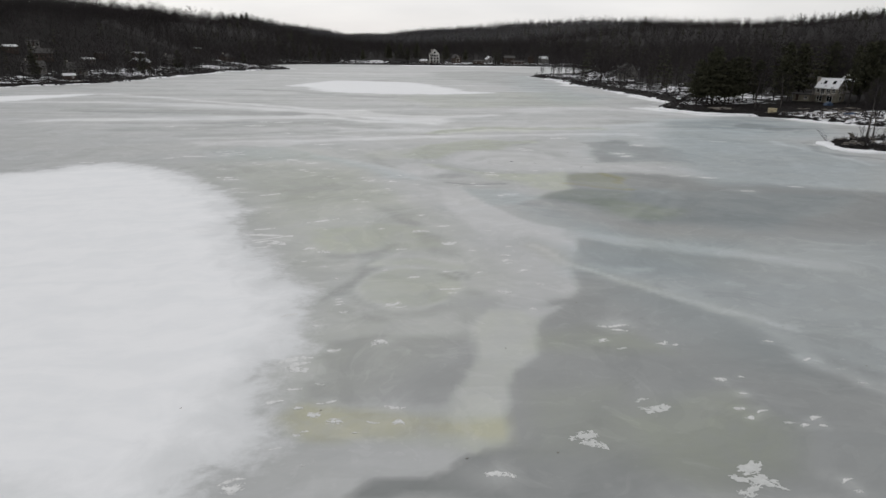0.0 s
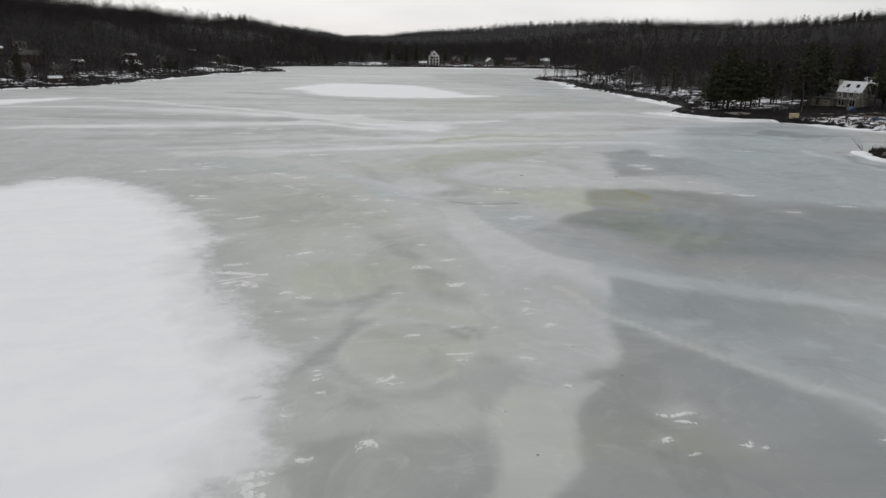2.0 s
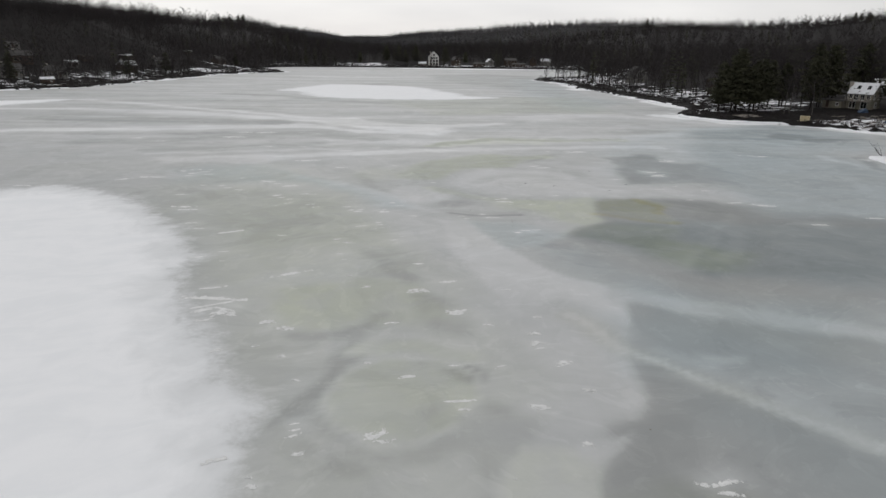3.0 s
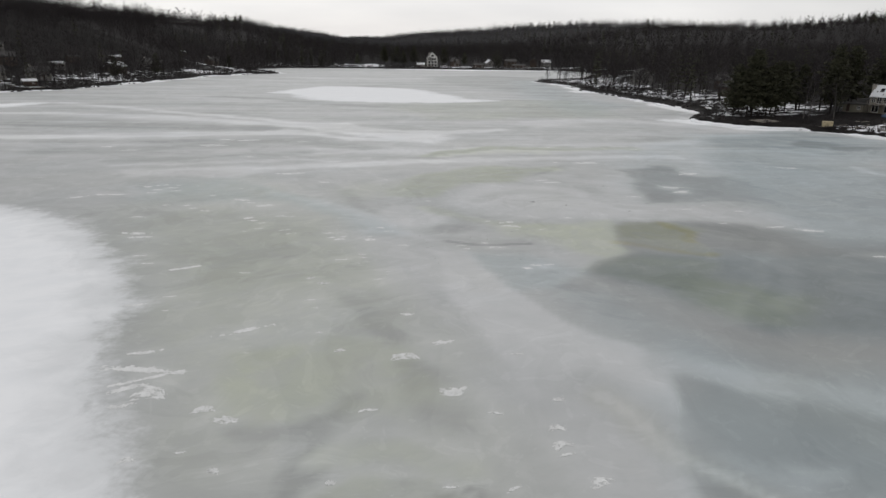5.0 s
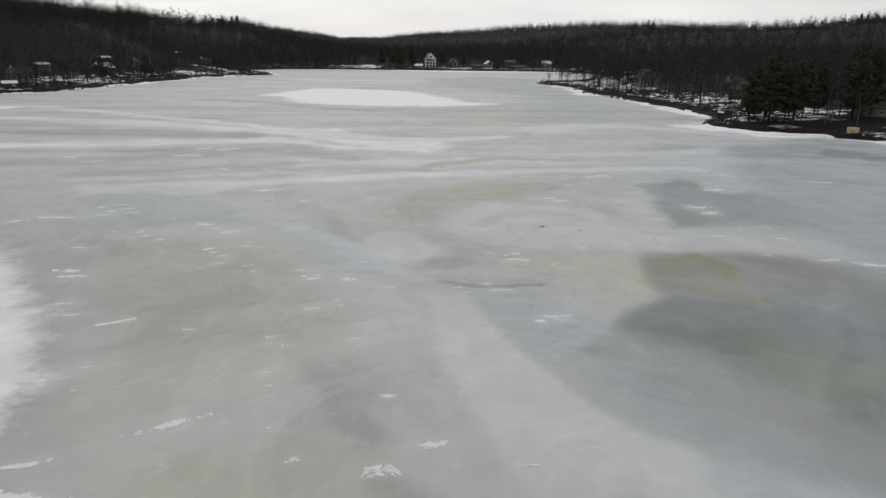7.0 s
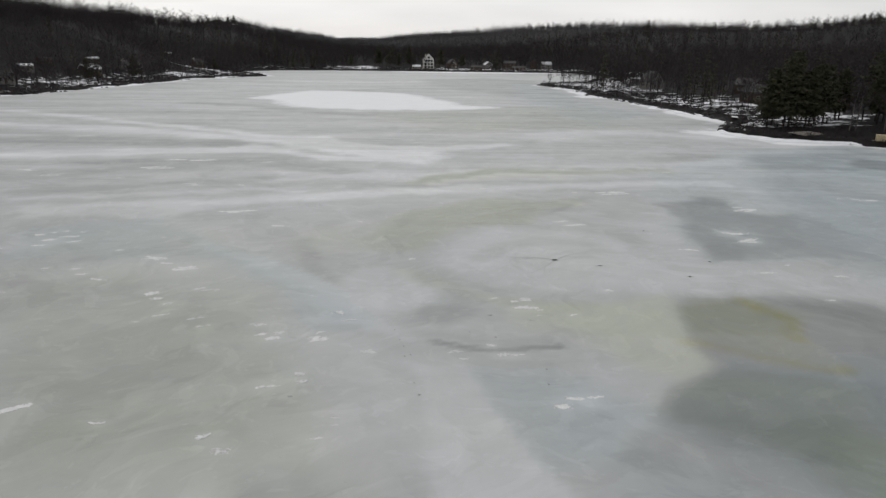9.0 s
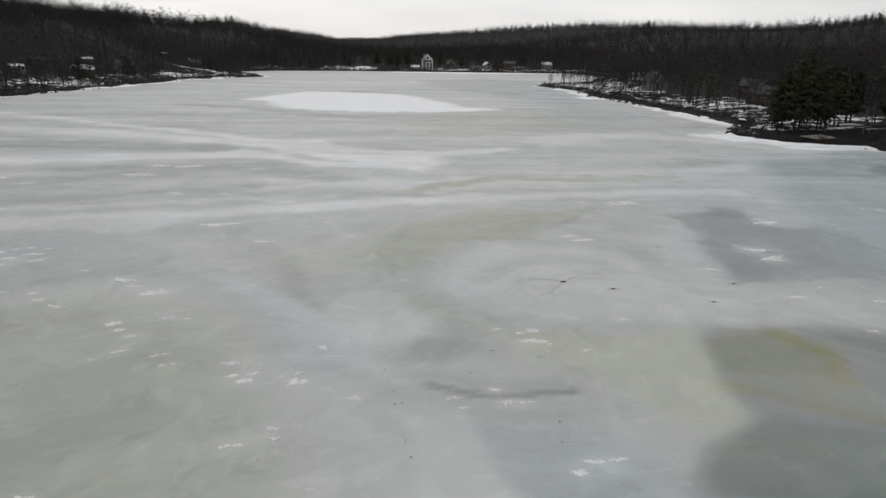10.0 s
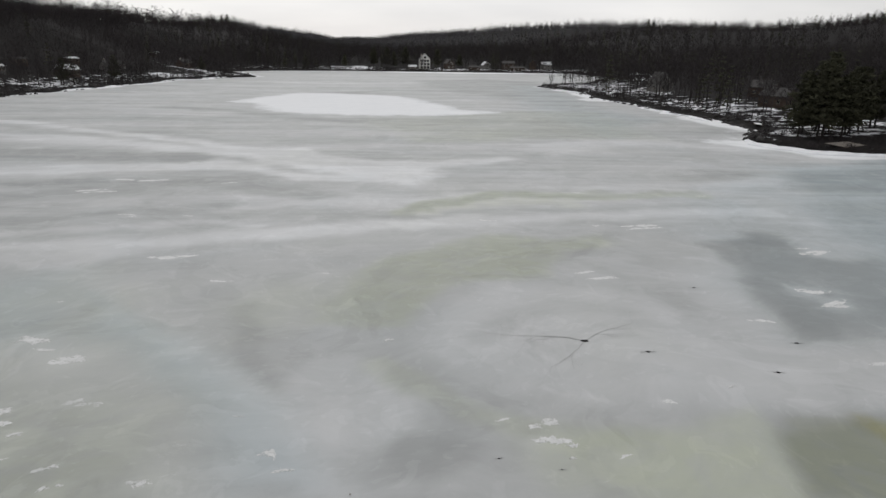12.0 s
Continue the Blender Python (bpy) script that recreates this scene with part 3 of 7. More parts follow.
streak("rust", 0.8, 0.35, 0.8, [(18.4, 95.5), (21.1, 94.1), (23.6, 92.7), (27.4, 92.0)])
area("tone", 0.27, 0.35, [(12.9, 86.7), (14.7, 89.0), (16.2, 90.6), (18.2, 91.2), (22.0, 91.6), (27.1, 90.7), (30.4, 89.3), (25.0, 82.5), (19.2, 82.5), (17.5, 84.4), (14.1, 86.1)])
area("tone", 0.22, 1, [(14.1, 86.5), (17.6, 84.6), (19.3, 82.7), (21.3, 82.5), (23.7, 86.0), (19.2, 86.5)])
area("tone", 0.39, 0.45, [(19.9, 102.2), (24.0, 104.0), (25.3, 103.3), (26.8, 97.7), (27.7, 92.0), (22.2, 92.2), (18.7, 92.7), (18.3, 95.2)])
area("tone", 0.32, 0.4, [(20.4, 102.2), (23.4, 102.8), (24.9, 104.2), (26.6, 103.5), (29.6, 102.0), (26.0, 97.4), (18.6, 97.4), (18.9, 99.6)])
area("green", 0.7, 0.8, [(20.4, 102.2), (23.4, 102.8), (24.9, 104.2), (26.6, 103.5), (29.6, 102.0), (26.0, 97.4), (18.6, 97.4), (18.9, 99.6)])
area("tone", 0.5, 0.8, [(9.1, 83.3), (10.2, 84.2), (11.7, 84.5), (13.0, 83.9), (12.6, 82.4), (9.2, 82.4)])
streak("tone", 0.5, 0.5, 1, [(35.6, 96.1), (33.8, 90.9), (31.1, 84.5), (26.9, 78.0)], 0.3)
streak("tone", 0.46, 0.5, 1.2, [(29.2, 88.5), (24.2, 81.0), (21.5, 75.4), (21.5, 73.1)], 0.22)
streak("tone", 0.5, 0.4, 0.8, [(18.1, 68.8), (21.8, 75.1), (27.3, 83.0), (33.7, 93.1)], 0.35)
area("tone", 0.69, 1.5, [(18.0, 114.3), (25.6, 113.3), (29.4, 112.3), (41.1, 111.4), (46.3, 109.4), (41.9, 103.8), (29.2, 105.3), (24.5, 104.9), (21.0, 104.8), (17.4, 106.9)])
area("tone", 0.72, 2, [(23.2, 129.1), (29.3, 136.4), (28.8, 126.2), (27.2, 114.5), (29.1, 111.0), (31.2, 110.3), (28.8, 106.7), (24.0, 107.3), (22.6, 113.5)])
area("green", 0.62, 1, [(10.2, 101.7), (14.0, 103.1), (19.9, 104.8), (20.1, 102.2), (18.6, 95.9), (18.5, 92.3), (15.9, 90.6), (13.6, 92.2), (12.1, 95.9), (10.1, 97.7)])
area("green", 0.5, 1.5, [(5.2, 101.4), (9.9, 102.4), (16.3, 103.0), (20.1, 102.0), (18.0, 97.4), (6.9, 97.4)])
area("tone", 0.64, 1, [(10.6, 101.2), (14.4, 102.8), (19.7, 104.3), (18.6, 95.9), (18.3, 92.3), (13.1, 86.9), (10.1, 88.0), (8.6, 92.8)])
area("green", 0.3, 1.5, [(6.9, 102.6), (12.5, 102.3), (19.9, 103.0), (18.9, 98.8), (18.0, 91.8), (14.0, 89.9), (11.1, 94.9), (8.1, 98.5)])
area("green", 0.75, 1.4, [(-7.8, 117.6), (-6.8, 122.9), (-5.5, 128.6), (-3.2, 132.8), (1.9, 136.3), (6.9, 139.6), (13.0, 139.1), (20.5, 141.9), (20.6, 138.6), (13.3, 133.7), (11.1, 127.4), (5.3, 125.8), (2.8, 124.6), (0.4, 121.1), (-1.0, 115.6), (-4.1, 115.8)])
area("tone", 0.58, 1.8, [(-6.5, 118.1), (-5.4, 127.1), (-3.2, 132.3), (1.9, 135.7), (6.8, 139.1), (12.9, 138.4), (20.4, 141.5), (13.4, 134.1), (10.7, 127.7), (5.4, 126.1), (2.8, 125.0), (0.2, 121.1), (-1.6, 116.1)])
area("green", 0.3, 3, [(-16.4, 120.3), (-13.1, 125.5), (-6.4, 127.0), (-6.1, 118.1), (-8.9, 115.0), (-12.7, 114.1)])
streak("green", 0.65, 0.8, 2, [(-2.6, 150.2), (0.5, 152.7), (5.1, 156.6), (11.7, 161.0), (19.9, 161.7), (27.8, 160.9), (38.9, 162.4)])
streak("tone", 0.62, 0.8, 2, [(-1.6, 151.1), (5.1, 156.6), (13.3, 161.1), (26.2, 161.2), (38.9, 162.4)])
streak("tone", 0.58, 0.6, 1.2, [(13.0, 139.1), (18.2, 140.3), (21.1, 141.5)])
streak("tone", 0.58, 0.4, 0.9, [(12.5, 132.3), (16.1, 131.0), (18.1, 128.3)])
area("tone", 0.73, 1.6, [(0.4, 112.4), (1.1, 117.2), (3.2, 122.0), (7.8, 125.1), (15.2, 124.8), (19.3, 122.0), (23.5, 115.4), (25.3, 111.0), (23.6, 106.6), (18.8, 105.2), (16.0, 106.4), (10.5, 105.1), (5.8, 106.5), (2.4, 108.9)])
streak("tone", 0.66, 0.8, 1.2, [(4.6, 114.3), (7.0, 118.3), (12.0, 121.3), (16.2, 119.6)])
area("tone", 0.6, 1.4, [(0.3, 107.1), (2.0, 107.8), (5.1, 106.5), (7.5, 104.6), (7.1, 102.4), (4.7, 102.9), (2.9, 102.4), (2.0, 104.0)])
streak("green", 0.5, 0.7, 1.3, [(-2.3, 109.8), (0.5, 107.2), (3.2, 104.9), (7.0, 102.7), (10.6, 101.2)])
streak("tone", 0.6, 0.7, 1.3, [(-2.3, 109.8), (0.5, 107.2), (3.2, 104.9), (7.0, 102.7)])
area("tone", 0.52, 0.8, [(-1.0, 99.9), (-0.1, 101.6), (1.3, 102.0), (3.0, 101.1), (2.6, 99.1), (1.1, 98.2), (-0.3, 98.4)])
area("tone", 0.54, 0.8, [(-1.7, 98.5), (-0.1, 100.8), (1.8, 101.9), (3.9, 101.7), (3.4, 99.9), (1.3, 98.8)])
streak("tone", 0.3, 0.12, 0.42, [(0.7, 95.3), (2.1, 94.5), (4.1, 94.1), (6.6, 94.1), (9.3, 94.7)])
streak("tone", 0.57, 0.3, 0.8, [(-0.1, 96.7), (2.4, 95.7), (5.3, 95.0), (8.3, 95.2)])
streak("tone", 0.56, 0.5, 0.9, [(-11.7, 113.2), (-9.1, 109.2), (-8.1, 107.7), (-6.8, 108.4)])
area("tone", 0.71, 0.7, [(-7.2, 104.7), (-7.2, 108.8), (-5.7, 111.9), (-2.3, 110.5), (0.1, 104.5), (-1.6, 100.5), (-4.4, 99.8), (-6.0, 101.5)])
area("tone", 0.73, 0.8, [(-6.2, 106.1), (-4.7, 108.3), (-1.8, 107.8), (0.2, 105.5), (0.7, 102.9), (-1.0, 101.4), (-3.7, 101.4), (-5.3, 102.9)])
streak("tone", 0.68, 0.5, 1, [(-28.7, 125.0), (-21.5, 118.1), (-15.2, 111.4), (-10.1, 105.8), (-6.1, 100.5), (-2.6, 97.1)])
streak("tone", 0.72, 0.7, 1, [(-24.6, 119.6), (-19.7, 115.4), (-15.8, 112.7), (-11.6, 109.1), (-7.8, 105.3), (-5.6, 101.6), (-4.3, 98.2)])
area("blue", 0.5, 2, [(-27.9, 122.5), (-22.1, 117.9), (-11.7, 110.7), (-6.8, 105.2), (-4.3, 98.2), (-7.8, 98.2), (-13.5, 106.4), (-22.3, 114.9)])
area("tone", 0.66, 2.5, [(-31.7, 129.7), (-24.0, 125.3), (-16.3, 114.0), (-19.9, 114.9), (-25.2, 119.0)])
streak("tone", 0.53, 0.7, 1.4, [(-11.3, 114.1), (-13.9, 118.0), (-13.7, 120.3)])
area("blue", 0.45, 5, [(-46.1, 123.4), (-32.6, 128.3), (-23.0, 114.6), (-29.0, 112.9), (-40.1, 114.3)])
streak("tone", 0.55, 0.4, 0.8, [(-34.6, 112.8), (-31.9, 113.5), (-29.7, 114.8)])
area("tone", 0.655, 0.8, [(-6.7, 88.9), (-5.6, 92.0), (-1.9, 92.9), (1.9, 92.1), (2.8, 89.0), (4.9, 83.7), (5.3, 82.4), (-4.9, 82.3)])
area("tone", 0.62, 0.6, [(2.4, 91.6), (5.0, 92.1), (8.3, 91.5), (12.9, 86.7), (9.4, 82.4), (5.7, 82.1), (4.5, 86.1)])
area("blue", 0.5, 1.5, [(2.4, 91.6), (8.3, 91.5), (12.9, 86.7), (9.4, 82.4), (5.7, 82.1), (4.5, 86.1)])
area("tone", 0.73, 0.3, [(-0.6, 91.4), (1.9, 91.4), (3.1, 89.0), (4.3, 85.9), (5.2, 83.7), (5.6, 82.4), (1.4, 82.4), (0.7, 84.5), (-0.1, 87.4)])
area("tone", 0.68, 0.8, [(-4.0, 92.6), (-1.4, 93.7), (2.4, 92.5), (4.1, 87.0), (6.1, 79.9), (9.2, 74.6), (12.2, 70.4), (14.9, 67.2), (5.8, 67.1), (3.3, 72.9), (0.6, 80.6), (-3.2, 86.9)])
area("tone", 0.75, 0.4, [(-1.3, 92.0), (2.2, 92.0), (3.4, 89.4), (4.5, 85.2), (6.7, 79.0), (9.2, 74.5), (12.2, 70.4), (13.8, 68.3), (14.9, 67.2), (8.2, 67.1), (6.7, 70.0), (4.9, 74.0), (2.8, 79.9), (0.6, 85.4)])
area("tone", 0.76, 0.6, [(-1.2, 92.4), (3.7, 87.3), (6.3, 80.3), (9.1, 75.1), (12.7, 71.3), (14.8, 68.5), (13.1, 61.3), (11.9, 57.3), (11.5, 53.1), (10.7, 49.8), (8.8, 48.9), (7.7, 50.3), (7.5, 54.7), (6.8, 60.1), (5.6, 66.5), (2.8, 72.2), (0.3, 80.1)])
area("tone", 0.68, 1.5, [(4.5, 73.0), (7.7, 65.9), (12.9, 61.3), (11.5, 53.1), (10.6, 49.8), (8.4, 48.7), (6.1, 48.6), (5.5, 53.8), (4.8, 61.1)])
area("tone", 0.58, 1, [(-8.5, 83.9), (-6.0, 83.0), (-2.8, 77.0), (-2.4, 75.1), (-4.5, 76.3), (-6.7, 79.8)])
streak("tone", 0.56, 0.5, 1.2, [(-8.3, 80.5), (-5.6, 76.9), (-3.6, 72.9), (-2.5, 68.6)])
streak("rust", 0.13, 0.6, 1.2, [(9.3, 64.1), (12.3, 58.5), (15.2, 55.0), (17.7, 51.9), (20.1, 49.6), (23.6, 46.5)])
streak("tone", 0.58, 1.2, 2, [(9.5, 65.3), (15.8, 56.5), (20.9, 51.1), (24.5, 47.7)], 0.6)
streak("tone", 0.66, 0.8, 1.8, [(14.6, 68.7), (19.1, 65.9), (25.2, 63.8), (33.0, 60.5), (37.3, 58.7)])
streak("tone", 0.6, 0.6, 1.2, [(14.6, 58.3), (19.7, 51.2), (23.5, 46.1), (24.8, 42.7), (24.8, 38.5), (26.9, 35.7)])
streak("tone", 0.71, 0.22, 0.5, [(9.3, 64.1), (12.3, 58.5), (15.2, 55.0), (17.7, 51.9), (20.1, 49.6), (23.6, 46.5), (26.1, 44.3)])
area("tone", 0.6, 0.6, [(15.0, 56.7), (17.0, 58.2), (19.9, 58.2), (19.6, 57.1), (16.9, 56.3)])
area("tone", 0.43, 0.7, [(10.6, 49.6), (11.5, 52.4), (11.9, 56.9), (13.2, 56.0), (17.0, 50.4), (18.9, 46.2), (15.4, 40.7), (9.6, 40.6), (8.6, 44.6), (8.4, 48.7)])
area("tone", 0.46, 2.5, [(9.6, 48.4), (16.2, 48.5), (22.2, 44.3), (19.8, 40.7), (7.0, 40.6)])
area("green", 0.55, 1.5, [(7.0, 42.7), (9.9, 44.1), (13.9, 43.2), (15.4, 40.7), (6.2, 40.6)])
area("green", 0.45, 0.5, [(-7.2, 51.7), (-6.7, 54.8), (-4.4, 56.8), (-1.4, 56.9), (0.9, 54.5), (1.6, 51.9), (0.7, 49.2), (-1.4, 47.6), (-3.7, 47.6), (-5.8, 49.1)])
area("tone", 0.63, 0.4, [(-7.2, 51.7), (-6.7, 54.8), (-4.4, 56.8), (-1.4, 56.9), (0.9, 54.5), (1.6, 51.9), (0.7, 49.2), (-1.4, 47.6), (-3.7, 47.6), (-5.8, 49.1)])
area("tone", 0.51, 0.5, [(-10.2, 49.3), (-9.2, 52.1), (-8.0, 54.8), (-7.7, 58.4), (-6.9, 59.4), (-6.0, 57.0), (-6.8, 53.6), (-7.1, 51.4), (-6.8, 49.1), (-8.3, 50.0)])
area("tone", 0.55, 0.5, [(-13.2, 62.1), (-11.0, 60.8), (-8.6, 60.7), (-6.4, 60.9), (-7.9, 59.3), (-10.9, 59.6)])
area("tone", 0.5, 0.4, [(-1.2, 55.2), (0.4, 56.2), (1.4, 56.1), (1.8, 53.8), (1.2, 53.4), (-0.1, 54.4)])
area("tone", 0.49, 0.8, [(1.7, 52.2), (3.0, 50.9), (4.5, 48.8), (3.6, 46.9), (1.7, 46.7), (0.6, 47.7), (1.3, 49.5)])
streak("tone", 0.52, 0.35, 0.7, [(-7.0, 50.0), (-5.5, 47.9), (-3.6, 46.8), (-1.3, 46.6), (1.0, 47.8)])
streak("tone", 0.69, 0.18, 0.4, [(-7.2, 51.7), (-6.7, 55.1), (-4.4, 57.0), (-1.4, 57.1), (1.1, 54.7), (1.7, 51.9), (0.7, 49.0), (-1.4, 47.5), (-3.7, 47.4), (-5.8, 48.9), (-7.2, 51.7)])
streak("tone", 0.69, 0.22, 0.5, [(-6.7, 57.7), (-5.1, 60.1), (-2.6, 60.8), (0.0, 59.8), (1.4, 57.6), (1.4, 56.1)])
streak("green", 0.4, 0.8, 0.8, [(-6.1, 58.1), (-2.5, 59.2), (0.6, 57.6)])
streak("tone", 0.66, 0.3, 0.6, [(-7.5, 46.2), (-5.6, 45.1), (-3.2, 44.8), (-0.5, 45.5), (2.0, 46.7)])
streak("tone", 0.53, 0.5, 0.8, [(-8.8, 49.4), (-7.3, 46.7), (-5.1, 45.9)])
streak("tone", 0.66, 0.3, 0.5, [(1.9, 52.6), (2.9, 53.8), (6.1, 55.0), (7.4, 53.9), (7.2, 50.9), (6.4, 48.6)])
area("tone", 0.64, 0.8, [(-13.5, 56.9), (-11.7, 59.3), (-8.5, 57.9), (-8.5, 55.2), (-10.2, 52.4), (-12.2, 52.8)])
area("green", 0.4, 1, [(-14.0, 65.4), (-12.2, 71.0), (-7.2, 72.7), (-1.9, 69.8), (0.1, 63.3), (-4.4, 62.1), (-10.4, 61.4)])
area("green", 0.45, 0.8, [(-15.0, 67.6), (-14.2, 70.4), (-9.7, 70.9), (-7.0, 68.5), (-6.7, 64.3), (-7.8, 61.6), (-9.7, 60.7), (-12.3, 61.8)])
area("tone", 0.64, 0.6, [(-15.0, 67.6), (-14.2, 70.4), (-9.7, 70.9), (-7.0, 68.5), (-6.7, 64.3), (-7.8, 61.6), (-9.7, 60.7), (-12.3, 61.8)])
streak("tone", 0.66, 0.2, 0.4, [(-13.3, 61.8), (-14.9, 66.9), (-14.4, 70.7), (-10.6, 71.6)])
area("tone", 0.54, 0.8, [(-11.2, 60.7), (-8.7, 60.5), (-7.1, 61.6), (-6.3, 64.0), (-4.8, 64.3), (-5.2, 61.9), (-6.7, 59.3), (-9.3, 59.3)])
area("tone", 0.55, 1, [(-2.5, 68.6), (0.0, 67.9), (2.0, 64.4), (1.5, 60.9), (-0.9, 61.4), (-3.0, 65.0)])
area("tone", 0.54, 0.6, [(-8.9, 38.7), (-7.9, 42.0), (-4.4, 42.8), (-1.2, 42.2), (1.7, 43.6), (1.8, 38.9), (0.5, 35.2), (-0.3, 33.6), (-4.9, 33.5), (-8.2, 33.5)])
area("tone", 0.49, 0.5, [(-1.9, 35.2), (-1.1, 37.3), (0.6, 38.4), (1.8, 41.8), (1.7, 38.9), (0.7, 35.2), (-0.3, 33.5), (-1.6, 33.6)])
area("tone", 0.56, 0.6, [(0.6, 50.8), (2.9, 50.2), (5.3, 50.9), (4.1, 47.9), (2.2, 46.2), (1.1, 43.1), (0.7, 46.1)])
area("tone", 0.7, 0.4, [(2.1, 44.6), (3.6, 47.3), (6.3, 47.1), (9.6, 48.6), (7.5, 45.6), (6.4, 40.4), (5.5, 38.0), (4.7, 37.2), (4.0, 34.6), (3.5, 31.1), (3.4, 29.1), (1.1, 28.8), (-0.0, 30.8), (-0.2, 33.2), (0.8, 35.2), (1.8, 39.3)])
area("green", 0.3, 0.5, [(2.1, 44.6), (3.6, 47.3), (6.3, 47.1), (7.5, 45.6), (6.4, 40.4), (4.7, 37.2), (4.0, 34.6), (3.5, 31.1), (3.4, 29.1), (1.1, 28.8), (-0.0, 30.8), (-0.2, 33.2), (0.8, 35.2), (1.8, 39.3)])
area("tone", 0.44, 0.5, [(9.5, 48.0), (7.5, 45.2), (6.3, 38.9), (4.7, 36.9), (3.7, 31.7), (3.5, 29.2), (6.1, 29.2), (9.1, 34.7), (12.1, 42.4), (12.0, 46.9)])
area("tone", 0.44, 1.2, [(6.0, 38.0), (9.5, 37.8), (11.3, 35.4), (7.1, 34.7), (4.6, 35.3)])
area("green", 0.4, 0.6, [(-9.7, 31.6), (-8.1, 33.3), (-6.2, 33.1), (-2.9, 32.6), (0.3, 32.6), (3.6, 32.4), (3.4, 29.4), (1.1, 29.1), (-1.5, 29.4), (-4.2, 30.2), (-6.8, 29.6), (-8.6, 30.3)])
area("rust", 0.5, 0.6, [(-9.7, 31.6), (-8.1, 33.2), (-6.1, 33.0), (-2.9, 32.4), (0.3, 31.9), (3.6, 32.0), (3.2, 29.9), (0.3, 30.3), (-2.1, 30.5), (-4.5, 30.4), (-6.9, 30.0), (-8.6, 30.6)])
area("tone", 0.66, 0.5, [(-9.4, 25.5), (-8.9, 28.5), (-6.7, 29.4), (-4.2, 30.0), (-1.5, 29.3), (0.1, 28.5), (-0.2, 27.6), (-1.4, 26.9), (-4.1, 27.0), (-5.0, 25.5)])
area("tone", 0.24, 0.35, [(-5.0, 25.4), (-4.1, 26.8), (-1.3, 26.7), (-0.0, 27.5), (0.4, 28.5), (2.0, 29.1), (3.6, 29.1), (6.6, 28.9), (6.4, 25.4)])
area("tone", 0.38, 1.5, [(2.0, 29.1), (9.1, 29.7), (10.9, 27.9), (9.1, 25.0), (1.5, 24.9)])
area("green", 0.6, 1.5, [(9.8, 32.3), (13.2, 34.8), (17.3, 34.9), (19.5, 31.4), (17.1, 27.9), (12.7, 26.2), (9.6, 28.3)])
area("tone", 0.42, 1.2, [(11.2, 34.8), (15.8, 35.5), (17.8, 32.4), (13.4, 29.3), (10.0, 29.7)])
area("green", 0.4, 2, [(5.7, 34.7), (10.8, 36.1), (9.6, 29.2), (4.8, 28.7)])
area("blue", 0.6, 5, [(63.5, 184.5), (87.6, 195.6), (101.7, 180.8), (95.5, 156.9), (77.5, 143.5), (79.3, 114.4), (64.3, 91.8), (39.2, 94.6), (43.8, 126.0)])
area("tone", 0.58, 5, [(62.5, 181.6), (86.2, 192.3), (100.9, 179.4), (95.5, 156.9), (78.4, 145.3), (74.1, 124.4), (78.2, 112.7), (66.9, 95.8), (40.0, 96.6), (43.8, 126.0)])
area("tone", 0.34, 0.9, [(76.6, 172.4), (81.8, 177.9), (85.8, 175.6), (84.4, 170.5), (77.8, 166.5), (75.3, 167.5)])
area("tone", 0.36, 0.9, [(82.3, 169.2), (88.3, 168.5), (89.9, 165.1), (83.8, 162.4), (79.4, 164.3)])
streak("tone", 0.5, 1, 2, [(72.1, 164.9), (77.6, 159.8), (89.9, 161.8)])
streak("tone", 0.74, 0.4, 1, [(73.6, 143.2), (72.1, 137.3), (74.2, 132.8), (76.0, 125.9), (76.9, 118.3), (76.5, 113.7)])
streak("tone", 0.42, 0.5, 1, [(79.2, 140.2), (75.4, 130.7), (77.1, 123.9), (83.0, 119.8)])

# scraps of crusted snow left on the ice: x, y, length, kind (0 sliver, 1 lump, 2 long drift, 3 thin frost)
SCRAPS = []
SCRAPS += [(-61, 109.22, 3.24, 0), (-49.01, 114.46, 2.76, 0), (-46.55, 116.05, 2.1, 1), (-44.66, 116.14, 2.81, 0), (-40.49, 119.43, 1.45, 1), (-37.59, 118.93, 2.17, 0), (-36.34, 104.57, 1.88, 0), (-33.5, 97.53, 3.47, 0), (-32.51, 96.19, 2.85, 0), (-29.5, 90.03, 1.58, 0), (-27.77, 87.68, 1.28, 0), (-31.5, 108.96, 1.32, 0), (-22.38, 103.3, 1.24, 1), (-25.36, 112.16, 1.71, 0), (-23.76, 86.43, 3.03, 0), (-18.05, 85.28, 1, 0), (-22.43, 79.53, 1.14, 0), (-21.65, 76.61, 0.66, 0), (-24.33, 77.68, 1.78, 0), (-14.6, 73.07, 4.77, 2), (-19.13, 67.26, 5.61, 2), (-18.55, 65.99, 4.02, 2), (-18.95, 64.99, 2.51, 0), (-20.1, 69.63, 2.34, 0)]
